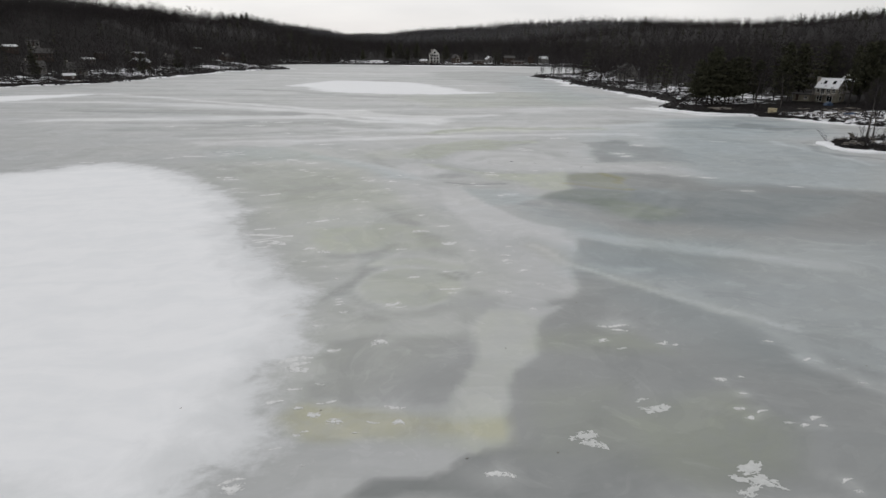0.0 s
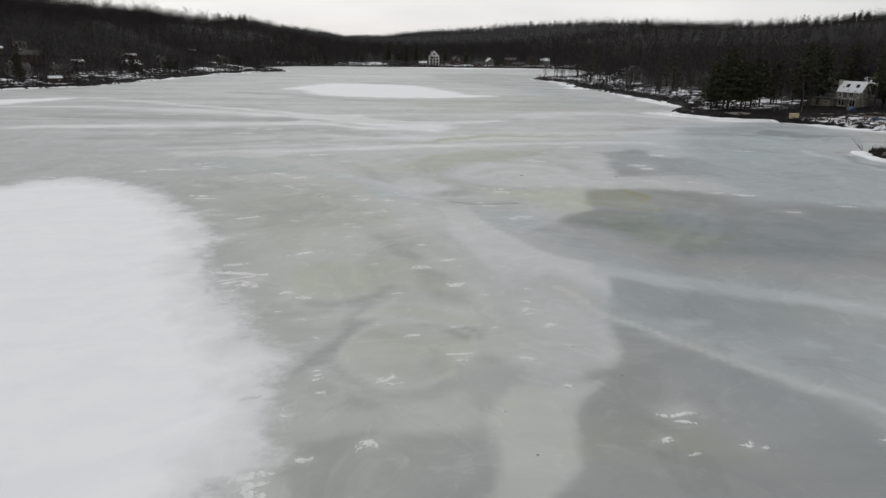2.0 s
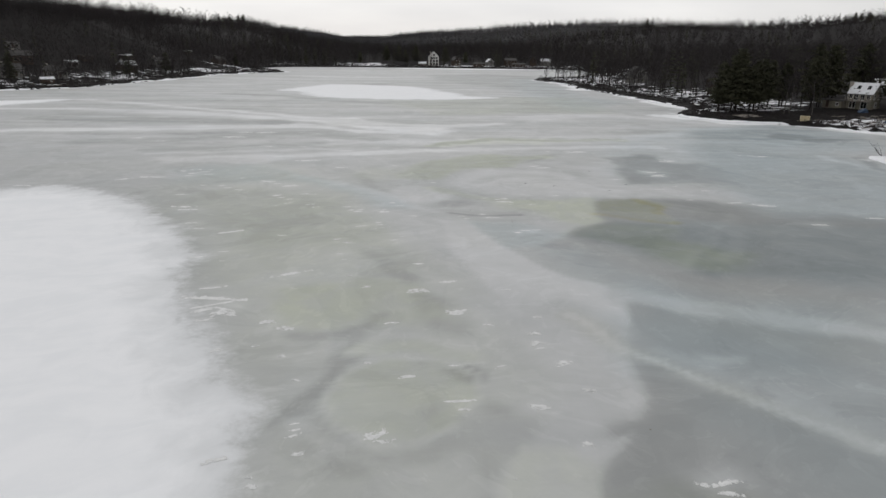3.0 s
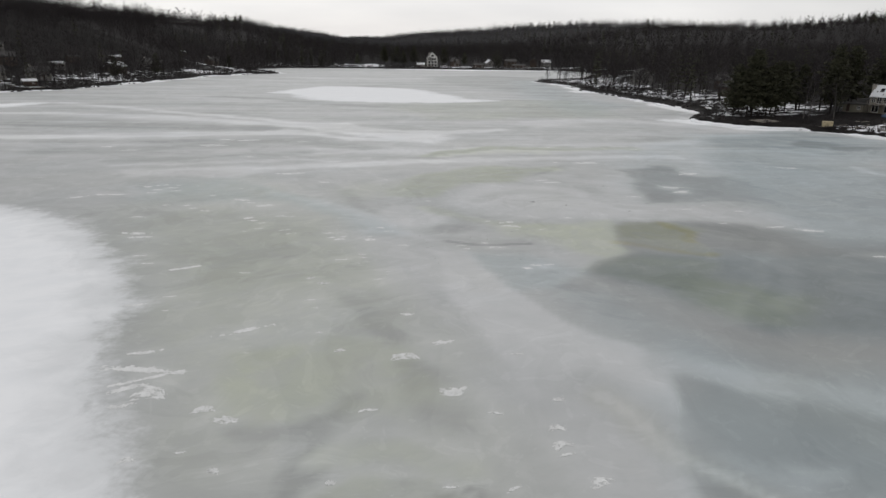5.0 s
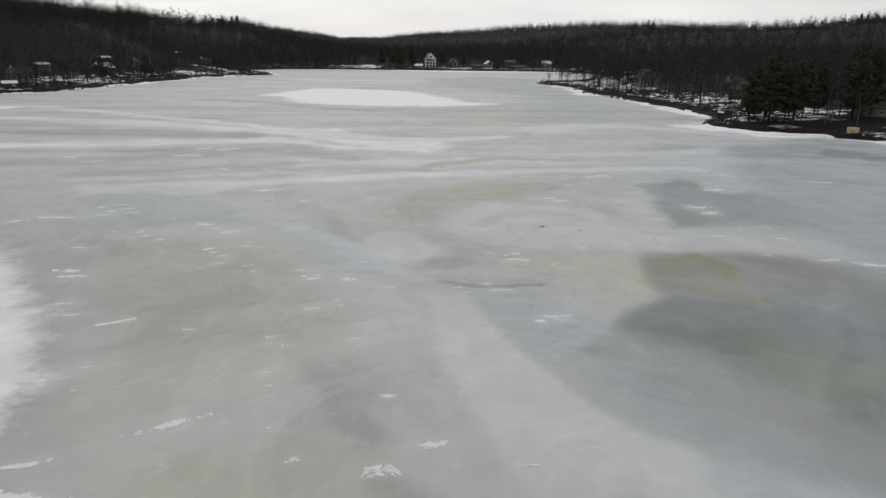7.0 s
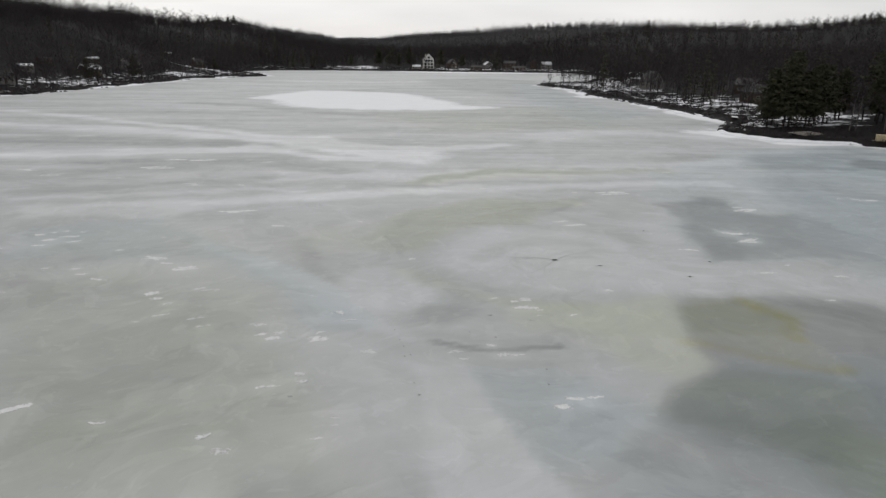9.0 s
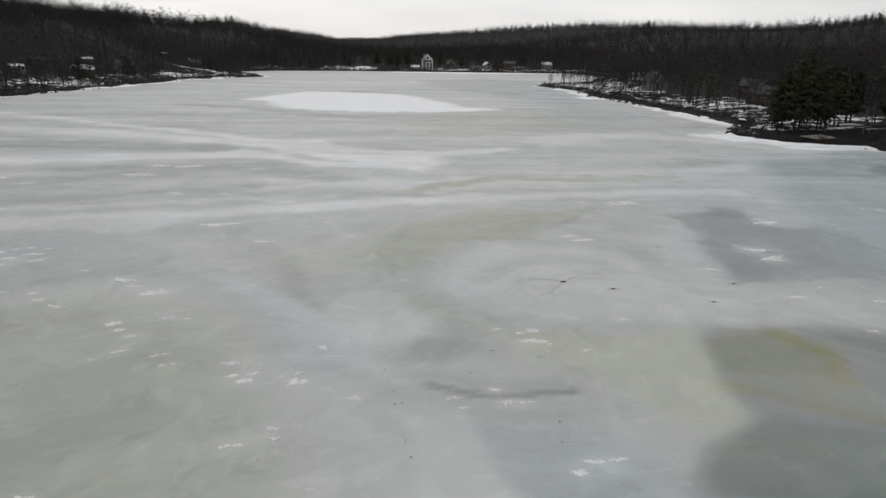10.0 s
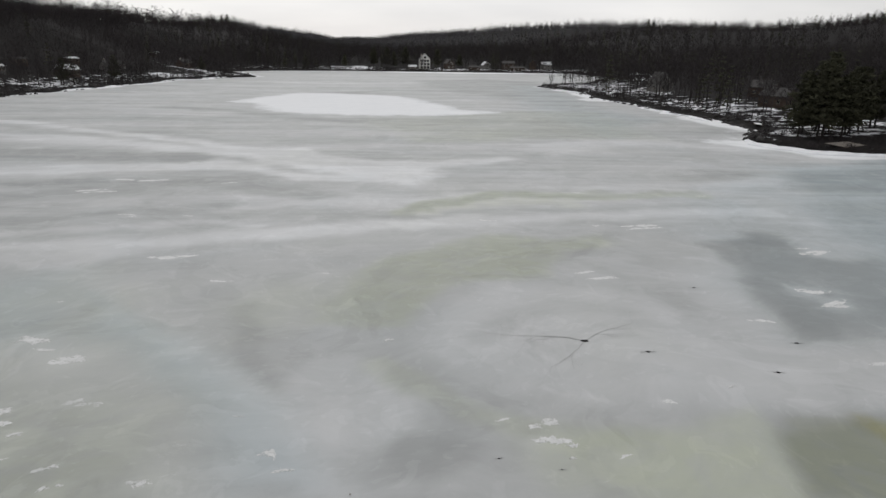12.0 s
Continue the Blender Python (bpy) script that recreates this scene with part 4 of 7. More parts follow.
SCRAPS += [(-17.46, 64.5, 2.13, 1), (-18.39, 62.98, 1.72, 0), (-13.77, 62.73, 1.38, 1), (-12.15, 61.62, 1.51, 1), (-15.86, 58.03, 1.09, 1), (-13.47, 58.64, 0.63, 0), (-9.62, 54.08, 0.85, 0), (-11.33, 57.28, 0.77, 1), (-4.47, 62.71, 1.21, 0), (-2.76, 69.42, 1.96, 1), (-5.88, 83.95, 0.99, 0), (-2.9, 76.22, 1.1, 1), (-7.77, 89.94, 0.8, 1), (-7.18, 70.12, 0.79, 1), (-9.04, 72.91, 0.5, 1), (-10.9, 79, 0.91, 0), (-10.21, 77.37, 0.54, 0), (-2.86, 54.66, 1.3, 0), (-13.32, 69.61, 0.47, 0), (5.9, 93.67, 1.13, 0), (8.66, 88.09, 1.58, 0), (-0.09, 71.49, 1.63, 1), (4.76, 69.77, 0.99, 0), (0.44, 64.8, 1.81, 1)]
SCRAPS += [(2.79, 62.51, 1.04, 0), (6.62, 63.98, 0.89, 1), (5.99, 61.13, 1.01, 1), (5.91, 59.58, 1.3, 1), (6.05, 58.7, 1.12, 0), (7.24, 56.63, 1.37, 1), (8.22, 53.17, 0.84, 1), (3.07, 56.05, 0.9, 0), (42.03, 101.02, 3.77, 0), (38.85, 102.4, 2.55, 0), (52.73, 94.96, 2.35, 0), (44.04, 91.68, 2.25, 0), (0.12, 56.15, 0.9, 0), (-4.23, 48.34, 1.47, 1), (-3.68, 47.77, 1.21, 0), (0.4, 51.81, 2.16, 2), (0.49, 50.92, 1.06, 0), (4.97, 51.22, 1.34, 1), (6.94, 47.73, 0.73, 1), (-8.79, 49.35, 0.76, 0), (-8.56, 48.77, 0.87, 0), (-8.54, 48.21, 0.98, 0), (-8, 46.65, 0.82, 1), (-9.59, 44.16, 0.65, 1)]
SCRAPS += [(-9.87, 44.84, 0.44, 1), (-11.94, 46.14, 1.38, 0), (2.85, 44.85, 0.27, 1), (-5.53, 56.38, 0.6, 1), (-9.99, 38.98, 2.35, 0), (-9.74, 38.26, 1.85, 0), (-9.47, 37.49, 1.59, 1), (-7.68, 40.2, 0.97, 1), (-4.64, 41.68, 1.25, 1), (-7.75, 35.72, 0.98, 3), (-9.13, 35.11, 1.07, 0), (-10.01, 33.68, 1.24, 0), (-6.21, 31.78, 1.08, 1), (-6.94, 33.64, 1.24, 0), (-8.52, 33.08, 0.61, 1), (-7.45, 32.35, 0.8, 1), (-3, 33.17, 1.23, 0), (-2.65, 31.78, 0.79, 1), (-4.1, 31.67, 0.79, 0), (-4.94, 30.69, 0.48, 0), (-10.33, 26.67, 1.35, 0), (-10.06, 26.05, 1.16, 1), (-8.88, 29.22, 0.73, 0), (-7.18, 27.92, 0.26, 1)]
SCRAPS += [(2.49, 27.37, 1.74, 0), (-8.01, 30.38, 0.57, 1), (-7.63, 30.79, 0.57, 0), (11.89, 44.49, 1.34, 0), (12.93, 44.72, 1.48, 0), (12.71, 43.9, 1.32, 0), (11.13, 42.22, 0.89, 1), (15.34, 41.74, 0.89, 1), (16.09, 41.53, 0.5, 1), (12.26, 41.01, 0.99, 3), (17.27, 36.74, 0.79, 1), (17.91, 35.1, 0.76, 0), (16.95, 33.4, 0.73, 1), (17.16, 32.41, 0.61, 1), (18.06, 33.17, 0.83, 0), (18.64, 37.13, 0.46, 1), (22.91, 42.26, 0.77, 0), (19.05, 32, 0.8, 3), (20.78, 32.55, 0.82, 1), (19.83, 31.78, 0.6, 1), (20.86, 31.74, 0.5, 1), (12.01, 33.24, 2.27, 3), (11.48, 34.27, 1.06, 3), (7.67, 30.73, 2.51, 3)]
SCRAPS += [(7.57, 29.94, 2.07, 3), (14.5, 27.85, 3.03, 3), (14.96, 26.97, 3.29, 3), (14.24, 26.33, 2.04, 3), (19.29, 27.13, 0.87, 0), (19.41, 26.29, 0.51, 1), (26.03, 36.45, 0.68, 0), (24.12, 39.51, 0.97, 0), (-40.42, 117.44, 1.61, 0), (-38.92, 120.76, 2.11, 0), (-42.59, 121.34, 1.27, 1), (-41.53, 122.19, 0.86, 1), (-40.48, 122.77, 0.87, 1), (-38.55, 122.55, 0.65, 1), (-32.76, 110.32, 0.9, 1), (-35.65, 110.46, 0.72, 1), (-29.5, 107.66, 2.06, 0), (-26.46, 113.69, 1.72, 1), (-27.74, 114.19, 0.77, 1), (-22.98, 110.72, 2.19, 1), (-28.78, 120.76, 1.06, 3), (-31.46, 116.12, 0.79, 1), (-23.28, 104.42, 1.3, 1), (-18.7, 105.36, 1.66, 3)]
SCRAPS += [(-20.7, 99.96, 1.49, 2), (-22, 98.69, 0.58, 0), (-21.04, 102.32, 0.94, 1), (-17.44, 99.62, 0.59, 1), (-16.36, 98.16, 0.58, 0), (-12.1, 96.61, 0.98, 1), (-11.19, 96.07, 1.24, 1), (-10.9, 96.9, 0.84, 1), (-12.59, 98.34, 0.87, 1), (-17.66, 125.6, 2.29, 0), (-45.54, 161.41, 3.35, 0), (-47.68, 160.64, 1.33, 1), (-41.65, 169.59, 5.06, 0), (-29.93, 168.28, 2.52, 0), (-60.55, 154.38, 3.1, 0), (-67.08, 158.73, 3.87, 0), (-35.51, 147.96, 1.06, 1), (-28.77, 148.23, 1.49, 0), (-24.54, 132.17, 4.97, 0), (-8.69, 127.89, 1.43, 0), (-7.15, 100.75, 1.07, 1), (-5.9, 99.35, 0.89, 0), (-9.78, 104.12, 0.82, 2), (-2.01, 114.02, 0.7, 1)]
SCRAPS += [(-4.03, 94.08, 1.59, 3), (5.18, 103.92, 1.09, 0), (6.95, 101.85, 0.88, 1), (7.77, 103.66, 1.09, 1), (8.25, 101.87, 1.05, 1), (8.36, 100.39, 0.41, 1), (8.6, 101.4, 0.7, 1), (15.22, 105.89, 0.95, 1), (11.07, 100.57, 0.86, 0), (19.7, 107.64, 0.59, 1), (4.98, 93.7, 0.88, 1), (4.3, 95.1, 0.76, 1), (1.75, 94.15, 1.18, 3), (2.31, 93.04, 0.72, 1), (37.72, 109.86, 1.25, 1), (33.26, 103.94, 1.12, 0), (34.58, 121.34, 2.98, 0), (34.33, 123.81, 3.08, 0), (33.39, 124.5, 1.55, 0), (40.81, 134.64, 2.37, 0), (40.27, 136.54, 1.82, 0), (26.55, 117.73, 2.11, 0), (34.36, 112.92, 1.09, 0), (31.26, 110.67, 2.1, 0)]
SCRAPS += [(16.56, 127.05, 3.18, 0), (15.35, 128.6, 2.16, 0), (25.15, 143.94, 3.92, 0), (20.33, 144.94, 0.99, 1), (27.42, 144.49, 1.97, 0), (7.4, 147.13, 2.67, 0), (39.23, 161.41, 1.57, 0), (21.88, 162.94, 1.96, 0), (60.4, 141.38, 3.89, 0), (57.12, 142.37, 0.98, 0), (-8.16, 90.89, 0.81, 1), (-5.15, 85.93, 0.47, 0), (-5.03, 85.23, 0.46, 0), (-22.35, 110.85, 1.62, 1), (10, 88.29, 1.28, 0), (7.79, 87.2, 1.24, 1), (-11.89, 84.05, 0.89, 1), (-10.52, 82.81, 1.07, 1), (-9.7, 89.37, 1.56, 0), (-8.14, 88.24, 0.38, 1), (7.53, 102, 1.67, 1), (6.8, 103.22, 1.03, 1), (-27.07, 113.72, 1.72, 1), (-19.7, 105.56, 1.43, 3)]
SCRAPS += [(-17.05, 97.96, 0.58, 1), (-13.11, 98.38, 0.88, 3), (-6.41, 99.25, 0.61, 1), (-17.99, 99.34, 0.9, 3), (34.26, 120.76, 2.6, 0), (-47.88, 162.17, 4.32, 0), (-36.46, 148.67, 2.24, 0), (-46.7, 169.96, 3.74, 0), (40.68, 135.25, 3.96, 0), (25.41, 145.18, 5.23, 0), (-7.95, 96.01, 1.58, 1), (-8.02, 97.06, 0.81, 1)]


def frost_round(x, y, length):
    """A faint patch of frost on the ice round a scrap."""
    near = stretch_of([(x, y)], 1.6 * length + 1)
    bent = 1 + 1.6 * fbm(IX[near], IY[near], 2.2, 3, 51)
    d = np.hypot((IX[near] - x) / (0.75 * length), (IY[near] - y) / (0.6 * length)) / bent.clip(0.3, 2)
    laid("tone", 0.74, 0.55 * np.exp(-d * d), near)


for x, y, length, kind in SCRAPS:
    if kind < 3:
        frost_round(x, y, min(length, 1.8))

# a rim of snow along the shore
SHORE = lake_distance(IX, IY)
rim = SHORE + 4.6 + 1.2 * (1 - step(IX, -60, -20)) + 0.8 * step(IX, 28, 63) + 12.0 * fbm(IX, IY, 28, 3, 44) + 7.0 * fbm(IX, IY, 7, 3, 48) - 2.5 * step(IY, 560, 600) - 5.5 * (1 - step(IY, 160, 185))
rim -= 6.0 * np.exp(-((IX - 80) / 10) ** 2 - ((IY - 232) / 13) ** 2)  # the inlet behind the wooded point
FIELDS["snow"] = np.maximum(FIELDS["snow"], np.where(IY > 112, rim, -50))
ice = grid_mesh("lake_ice", ixs, iys, 0.012 * fbm(IX, IY, 5, 3, 45), FIELDS, ICE)
tagged(ice, "grey-green thawing lake ice with snow fields, milky drifts and yellow stains", "ice", kind="structure")


# ---------------------------------------------------------------- trees
def prism(a, b, ra, rb, sides):
    """A tapered stick from a to b: vertices and triangles."""
    a, b = np.array(a, float), np.array(b, float)
    d = b - a
    d /= np.linalg.norm(d) + 1e-9
    u = np.cross(d, (0, 0, 1) if abs(d[2]) < 0.9 else (1, 0, 0))
    u /= np.linalg.norm(u)
    w = np.cross(d, u)
    ang = np.arange(sides) * 2 * np.pi / sides
    ring = np.outer(np.cos(ang), u) + np.outer(np.sin(ang), w)
    v = np.concatenate([a + ring * ra, b + ring * rb])
    f = []
    for i in range(sides):
        j = (i + 1) % sides
        f += [(i, j, sides + j), (i, sides + j, sides + i)]
    return v, np.array(f)


def sliver(a, b, wide, rng):
    """A flat twig: one thin triangle."""
    a, b = np.array(a, float), np.array(b, float)
    side = np.cross(b - a, rng.normal(size=3))
    side *= wide / (np.linalg.norm(side) + 1e-9)
    return np.array([a - side, a + side, b]), np.array([(0, 1, 2)])


def weld(pieces):
    vs, fs, k = [], [], 0
    for v, f in pieces:
        vs.append(v), fs.append(f + k)
        k += len(v)
    return np.concatenate(vs), np.concatenate(fs)


def bare_tree(seed, height, limbs, forks, twigs, twig_wide, sides=6, girth=0.011, low=0.24):
    """A leafless tree: (trunk, crown), each vertices and triangles; the crown holds limbs, branches and twigs."""
    rng = np.random.default_rng(seed)
    lean = rng.normal(0, 0.035, 2)
    spine = [np.array([0, 0, -0.4])]
    for k in range(1, 6):
        s = k / 5
        spine.append(np.array([lean[0] * height * s + rng.normal(0, 0.012) * height * s, lean[1] * height * s + rng.normal(0, 0.012) * height * s, height * 0.86 * s]))
    r0 = height * girth
    trunk = weld([prism(spine[k], spine[k + 1], r0 * (1.25 - k / 5), r0 * (1.25 - (k + 1) / 5) + 0.01, sides) for k in range(5)])
    crown = []

    def along(s):
        x = s * 5
        k = min(int(x), 4)
        return spine[k] + (spine[k + 1] - spine[k]) * (x - k)

    for i in range(limbs):
        s = low + (1 - low) * ((i + rng.random()) / limbs) ** 0.85
        base = along(s)
        yaw, up = i * 2.4 + rng.normal(0, 0.4), rng.uniform(0.5, 1.05)
        length = height * rng.uniform(0.26, 0.42) * (1.15 - 0.75 * s)
        d = np.array([math.cos(yaw) * math.cos(up), math.sin(yaw) * math.cos(up), math.sin(up)])
        elbow = base + d * length * 0.55
        d2 = d + np.array([0, 0, 0.35]) + rng.normal(0, 0.15, 3)
        tip = elbow + d2 / np.linalg.norm(d2) * length * 0.6
        rl = r0 * (1.05 - s) * 0.5 + 0.022
        crown += [prism(base, elbow, rl, rl * 0.6, 3), prism(elbow, tip, rl * 0.6, 0.012, 3)]
        for j in range(forks):
            q = rng.uniform(0.25, 1.0)
            root = base + (elbow - base) * q * 2 if q < 0.5 else elbow + (tip - elbow) * (q * 2 - 1)
            b = d + rng.normal(0, 0.55, 3) + np.array([0, 0, 0.25])
            end = root + b / np.linalg.norm(b) * length * rng.uniform(0.3, 0.6)
            crown.append(sliver(root, end, twig_wide * 1.5, rng))
            for _ in range(twigs):
                o = root + (end - root) * rng.uniform(0.2, 1.0)
                t = b + rng.normal(0, 0.7, 3)
                crown.append(sliver(o, o + t / np.linalg.norm(t) * length * rng.uniform(0.15, 0.38), twig_wide, rng))
    return trunk, weld(crown)


def pine_tree(seed, height, whorls, boughs, tufts, reach=0.25, bare=0.16, tuft=0.3):
    """An evergreen: (trunk, crown); boughs in loose whorls carry tufts of needles."""
    rng = np.random.default_rng(seed)
    top = np.array([rng.normal(0, 0.2), rng.normal(0, 0.2), height * 0.97])
    r0 = height * 0.013
    trunk = weld([prism((0, 0, -0.4), top * 0.5, r0 * 1.2, r0 * 0.7, 7), prism(top * 0.5, top, r0 * 0.7, 0.02, 6)])
    crown = []
    for w in range(whorls):
        s = bare + (1 - bare) * (w + rng.uniform(-0.3, 0.3)) / whorls
        s = min(max(s, bare), 0.985)
        spread = height * reach * (1.0 - s) ** 0.6 * rng.uniform(0.7, 1.15) * min(1.0, 0.55 + (s - bare) * 3.0) + 0.25
        for k in range(boughs):
            yaw = 2 * math.pi * (k + rng.random() * 0.8) / boughs + w * 0.7
            length = spread * rng.uniform(0.55, 1.15)
            rise = rng.uniform(-0.25, 0.2) + 0.5 * s
            root = np.array([0, 0, height * s]) + top * 0
            d = np.array([math.cos(yaw), math.sin(yaw), rise])
            d /= np.linalg.norm(d)
            tip = root + d * length - np.array([0, 0, 0.06 * length * length / 2])
            crown.append(sliver(root, tip, 0.03, rng))
            for j in range(tufts):
                q = rng.uniform(0.25, 1.05)
                c = root + (tip - root) * q + rng.normal(0, 0.12, 3) * (0.5 + length * 0.25)
                a = rng.normal(0, 1, 3) * np.array([1, 1, 0.45])
                a /= np.linalg.norm(a)
                size = tuft * rng.uniform(0.6, 1.3) * (0.6 + 0.25 * length)
                b = np.cross(a, rng.normal(0, 1, 3) * np.array([0.5, 0.5, 1]))
                b /= np.linalg.norm(b)
                crown.append((np.array([c - a * size, c + b * size * 0.34, c + a * size, c - b * size * 0.4 - np.array([0, 0, size * 0.2])]),
                              np.array([(0, 1, 2), (0, 2, 3)])))
    return trunk, weld(crown)


def tri_mesh(name, verts, faces, mats, slots=None, smooth=False):
    me = bpy.data.meshes.new(name)
    me.vertices.add(len(verts)), me.loops.add(faces.size), me.polygons.add(len(faces))
    me.vertices.foreach_set("co", verts.astype(np.float32).ravel())
    me.loops.foreach_set("vertex_index", faces.astype(np.int32).ravel())
    me.polygons.foreach_set("loop_start", np.arange(0, faces.size, 3, dtype=np.int32))
    for m in mats:
        me.materials.append(m)
    if slots is not None:
        me.polygons.foreach_set("material_index", slots.astype(np.int32))
    if smooth:
        me.polygons.foreach_set("use_smooth", np.ones(len(faces), bool))
    me.update()
    return me


def scatter(name, places, kinds, mats, label):
    """Many trees as one mesh: places are (x, y, z, turn, scale, kind); kinds are (vertices, triangles, slots)."""
    vs, fs, ss, k = [], [], [], 0
    for kind in range(len(kinds)):
        rows = places[places[:, 5] == kind]
        if not len(rows):
            continue
        v, f, slot = kinds[kind]
        c, s = np.cos(rows[:, 3])[:, None], np.sin(rows[:, 3])[:, None]
        sc = rows[:, 4][:, None]
        x = (v[:, 0] * c - v[:, 1] * s) * sc + rows[:, 0][:, None]
        y = (v[:, 0] * s + v[:, 1] * c) * sc + rows[:, 1][:, None]
        z = v[:, 2] * sc + rows[:, 2][:, None]
        vs.append(np.stack([x, y, z], -1).reshape(-1, 3))
        fs.append((f[None] + (np.arange(len(rows)) * len(v))[:, None, None]).reshape(-1, 3) + k)
        ss.append(np.tile(slot, len(rows)))
        k += len(rows) * len(v)
    ob = new(name, tri_mesh(name, np.concatenate(vs), np.concatenate(fs), mats, np.concatenate(ss)))
    return tagged(ob, label, "woods", kind="stuff")


def with_slots(pair, trunk_slot, crown_slot):
    v, f = weld(pair)
    return v, f, np.concatenate([np.full(len(pair[0][1]), trunk_slot), np.full(len(pair[1][1]), crown_slot)])


def slight_tree(seed, height, limbs, forks, wide, low):
    """A distant leafless tree in few triangles: a stem, limbs and sprays of twigs."""
    rng = np.random.default_rng(seed)
    stem = prism((0, 0, -0.4), (rng.normal(0, 0.3), rng.normal(0, 0.3), height * 0.9), height * 0.011, 0.03, 3)
    out = []
    for i in range(limbs):
        s = low + (1 - low) * (i + rng.random()) / limbs * 0.95
        base = np.array([0, 0, height * 0.9 * s])
        yaw, up = i * 2.4 + rng.normal(0, 0.4), rng.uniform(0.35, 1.05)
        length = height * rng.uniform(0.24, 0.40) * (1.1 - 0.6 * s)
        d = np.array([math.cos(yaw) * math.cos(up), math.sin(yaw) * math.cos(up), math.sin(up)])
        tip = base + d * length
        out.append(sliver(base, tip, wide * 0.7, rng))
        for _ in range(forks):
            o = base + (tip - base) * rng.uniform(0.3, 1.0)
            t = d + rng.normal(0, 0.6, 3) + np.array([0, 0, 0.25])
            out.append(sliver(o, o + t / np.linalg.norm(t) * length * rng.uniform(0.3, 0.65), wide, rng))
    return stem, weld(out)


WOOD_MATS = [BARK, TWIGS, NEEDLES, BARK_PALE]
MID_TREES = [with_slots(slight_tree(100 + i, 13.2 + 1.4 * i, 15, 9, 0.055, 0.14), 1, 1) for i in range(4)]
MID_TREES.append(with_slots(pine_tree(120, 15, 10, 4, 3, 0.2, 0.1, 0.75), 0, 2))
FAR_TREES = [with_slots(slight_tree(140 + i, 14 + 1.4 * i, 10, 7, 0.17, 0.10), 1, 1) for i in range(4)]
FAR_TREES.append(with_slots(pine_tree(150, 17, 8, 3, 2, 0.2, 0.1, 1.2), 0, 2))
CREST_TREES = [with_slots(slight_tree(160 + i, 9.0 + 0.8 * i, 10, 7, 0.20, 0.0), 1, 1) for i in range(4)]
CREST_TREES[3] = with_slots(slight_tree(170, 7.0, 10, 8, 0.26, 0.0), 1, 1)
CREST_TREES.append(with_slots(pine_tree(150, 11, 8, 3, 2, 0.22, 0.05, 0.9), 0, 2))
NEAR_CREST = [with_slots(slight_tree(180 + i, 9.5 + 1.2 * i, 16, 9, 0.075, 0.05), 1, 1) for i in range(4)] + [MID_TREES[4]]
def crest_line():
    """Bearing (degrees) and plan distance of the hills' crests: beyond them no woods are needed."""
    out = []
    r = np.arange(330.0, 3000.0, 6.0)
    for bearing in range(-42, 51):
        x, y = r * math.sin(radians(bearing)), r * math.cos(radians(bearing))
        d = lake_distance(x, y)
        rise = np.where(d > 5, (land_height(x, y, d) - 10) / r, -1)
        out.append((bearing, float(r[int(np.argmax(rise))]) / K))
    return out


CREST = crest_line()
CLEARINGS = []  # round plots kept free of woods: x, y, radius


def wood_places(x0, x1, y0, y1, gap, seed, keep, evergreen):
    """Rows for scatter(), over a stretch of the plan."""
    rng = np.random.default_rng(seed)
    x, y = np.meshgrid(np.arange(x0, x1, gap), np.arange(y0, y1, gap))
    x = (x + rng.uniform(-0.48, 0.48, x.shape) * gap).ravel()
    y = (y + rng.uniform(-0.48, 0.48, y.shape) * gap).ravel()
    d = lake_distance(x * K, y * K)
    ok = keep(x, y, d / K) & (np.hypot(x, y) < 90 + np.interp(np.degrees(np.arctan2(x, y)), [c[0] for c in CREST], [c[1] for c in CREST]))
    for cx, cy, r in CLEARINGS:
        ok &= np.hypot(x - cx, y - cy) > r
    x, y, d = x[ok] * K, y[ok] * K, d[ok]
    z = land_height(x, y, d)
    green = rng.random(len(x)) < evergreen * (0.5 + 4 * (fbm(x, y, 56, 2, 77) > 0.12))
    kind = np.where(green, 4, rng.integers(0, 4, len(x)))
    return np.stack([x, y, z, rng.uniform(0, 6.28, len(x)), rng.uniform(0.7, 1.15, len(x)), kind], -1)


def in_view(x, y, extra):
    return np.abs(x) < 0.74 * y + extra


# ---------------------------------------------------------------- building blocks
def box(bm, x0, x1, y0, y1, z0, z1):
    v = [bm.verts.new(p) for p in ((x0, y0, z0), (x1, y0, z0), (x1, y1, z0), (x0, y1, z0), (x0, y0, z1), (x1, y0, z1), (x1, y1, z1), (x0, y1, z1))]
    for f in ((3, 2, 1, 0), (4, 5, 6, 7), (0, 1, 5, 4), (1, 2, 6, 5), (2, 3, 7, 6), (3, 0, 4, 7)):
        bm.faces.new([v[i] for i in f])
    return bm


def soft_box(x0, x1, y0, y1, z0, z1, bevel):
    bm = box(bmesh.new(), x0, x1, y0, y1, z0, z1)
    bmesh.ops.bevel(bm, geom=bm.edges[:], offset=bevel, segments=2, affect="EDGES", profile=0.6)
    return bm


def part(name, bm, mat, parent=None, label=""):
    """Links a bmesh as one mesh object, under a thing or a part."""
    me = bpy.data.meshes.new(name)
    bm.to_mesh(me)
    bm.free()
    me.materials.append(mat)
    ob = new(name, me)
    ob.parent = parent
    return tagged(ob, label)


def raw_part(name, verts, faces, mat, parent=None, label="", smooth=False):
    ob = new(name, tri_mesh(name, verts, faces, [mat], None, smooth))
    ob.parent = parent
    return tagged(ob, label)


def thing(name, x, y, z, turn, label, category, group=""):
    ob = new(name)
    ob.matrix_basis = spot(x, y, z, 0, 0, turn)
    return tagged(ob, label, category, group)


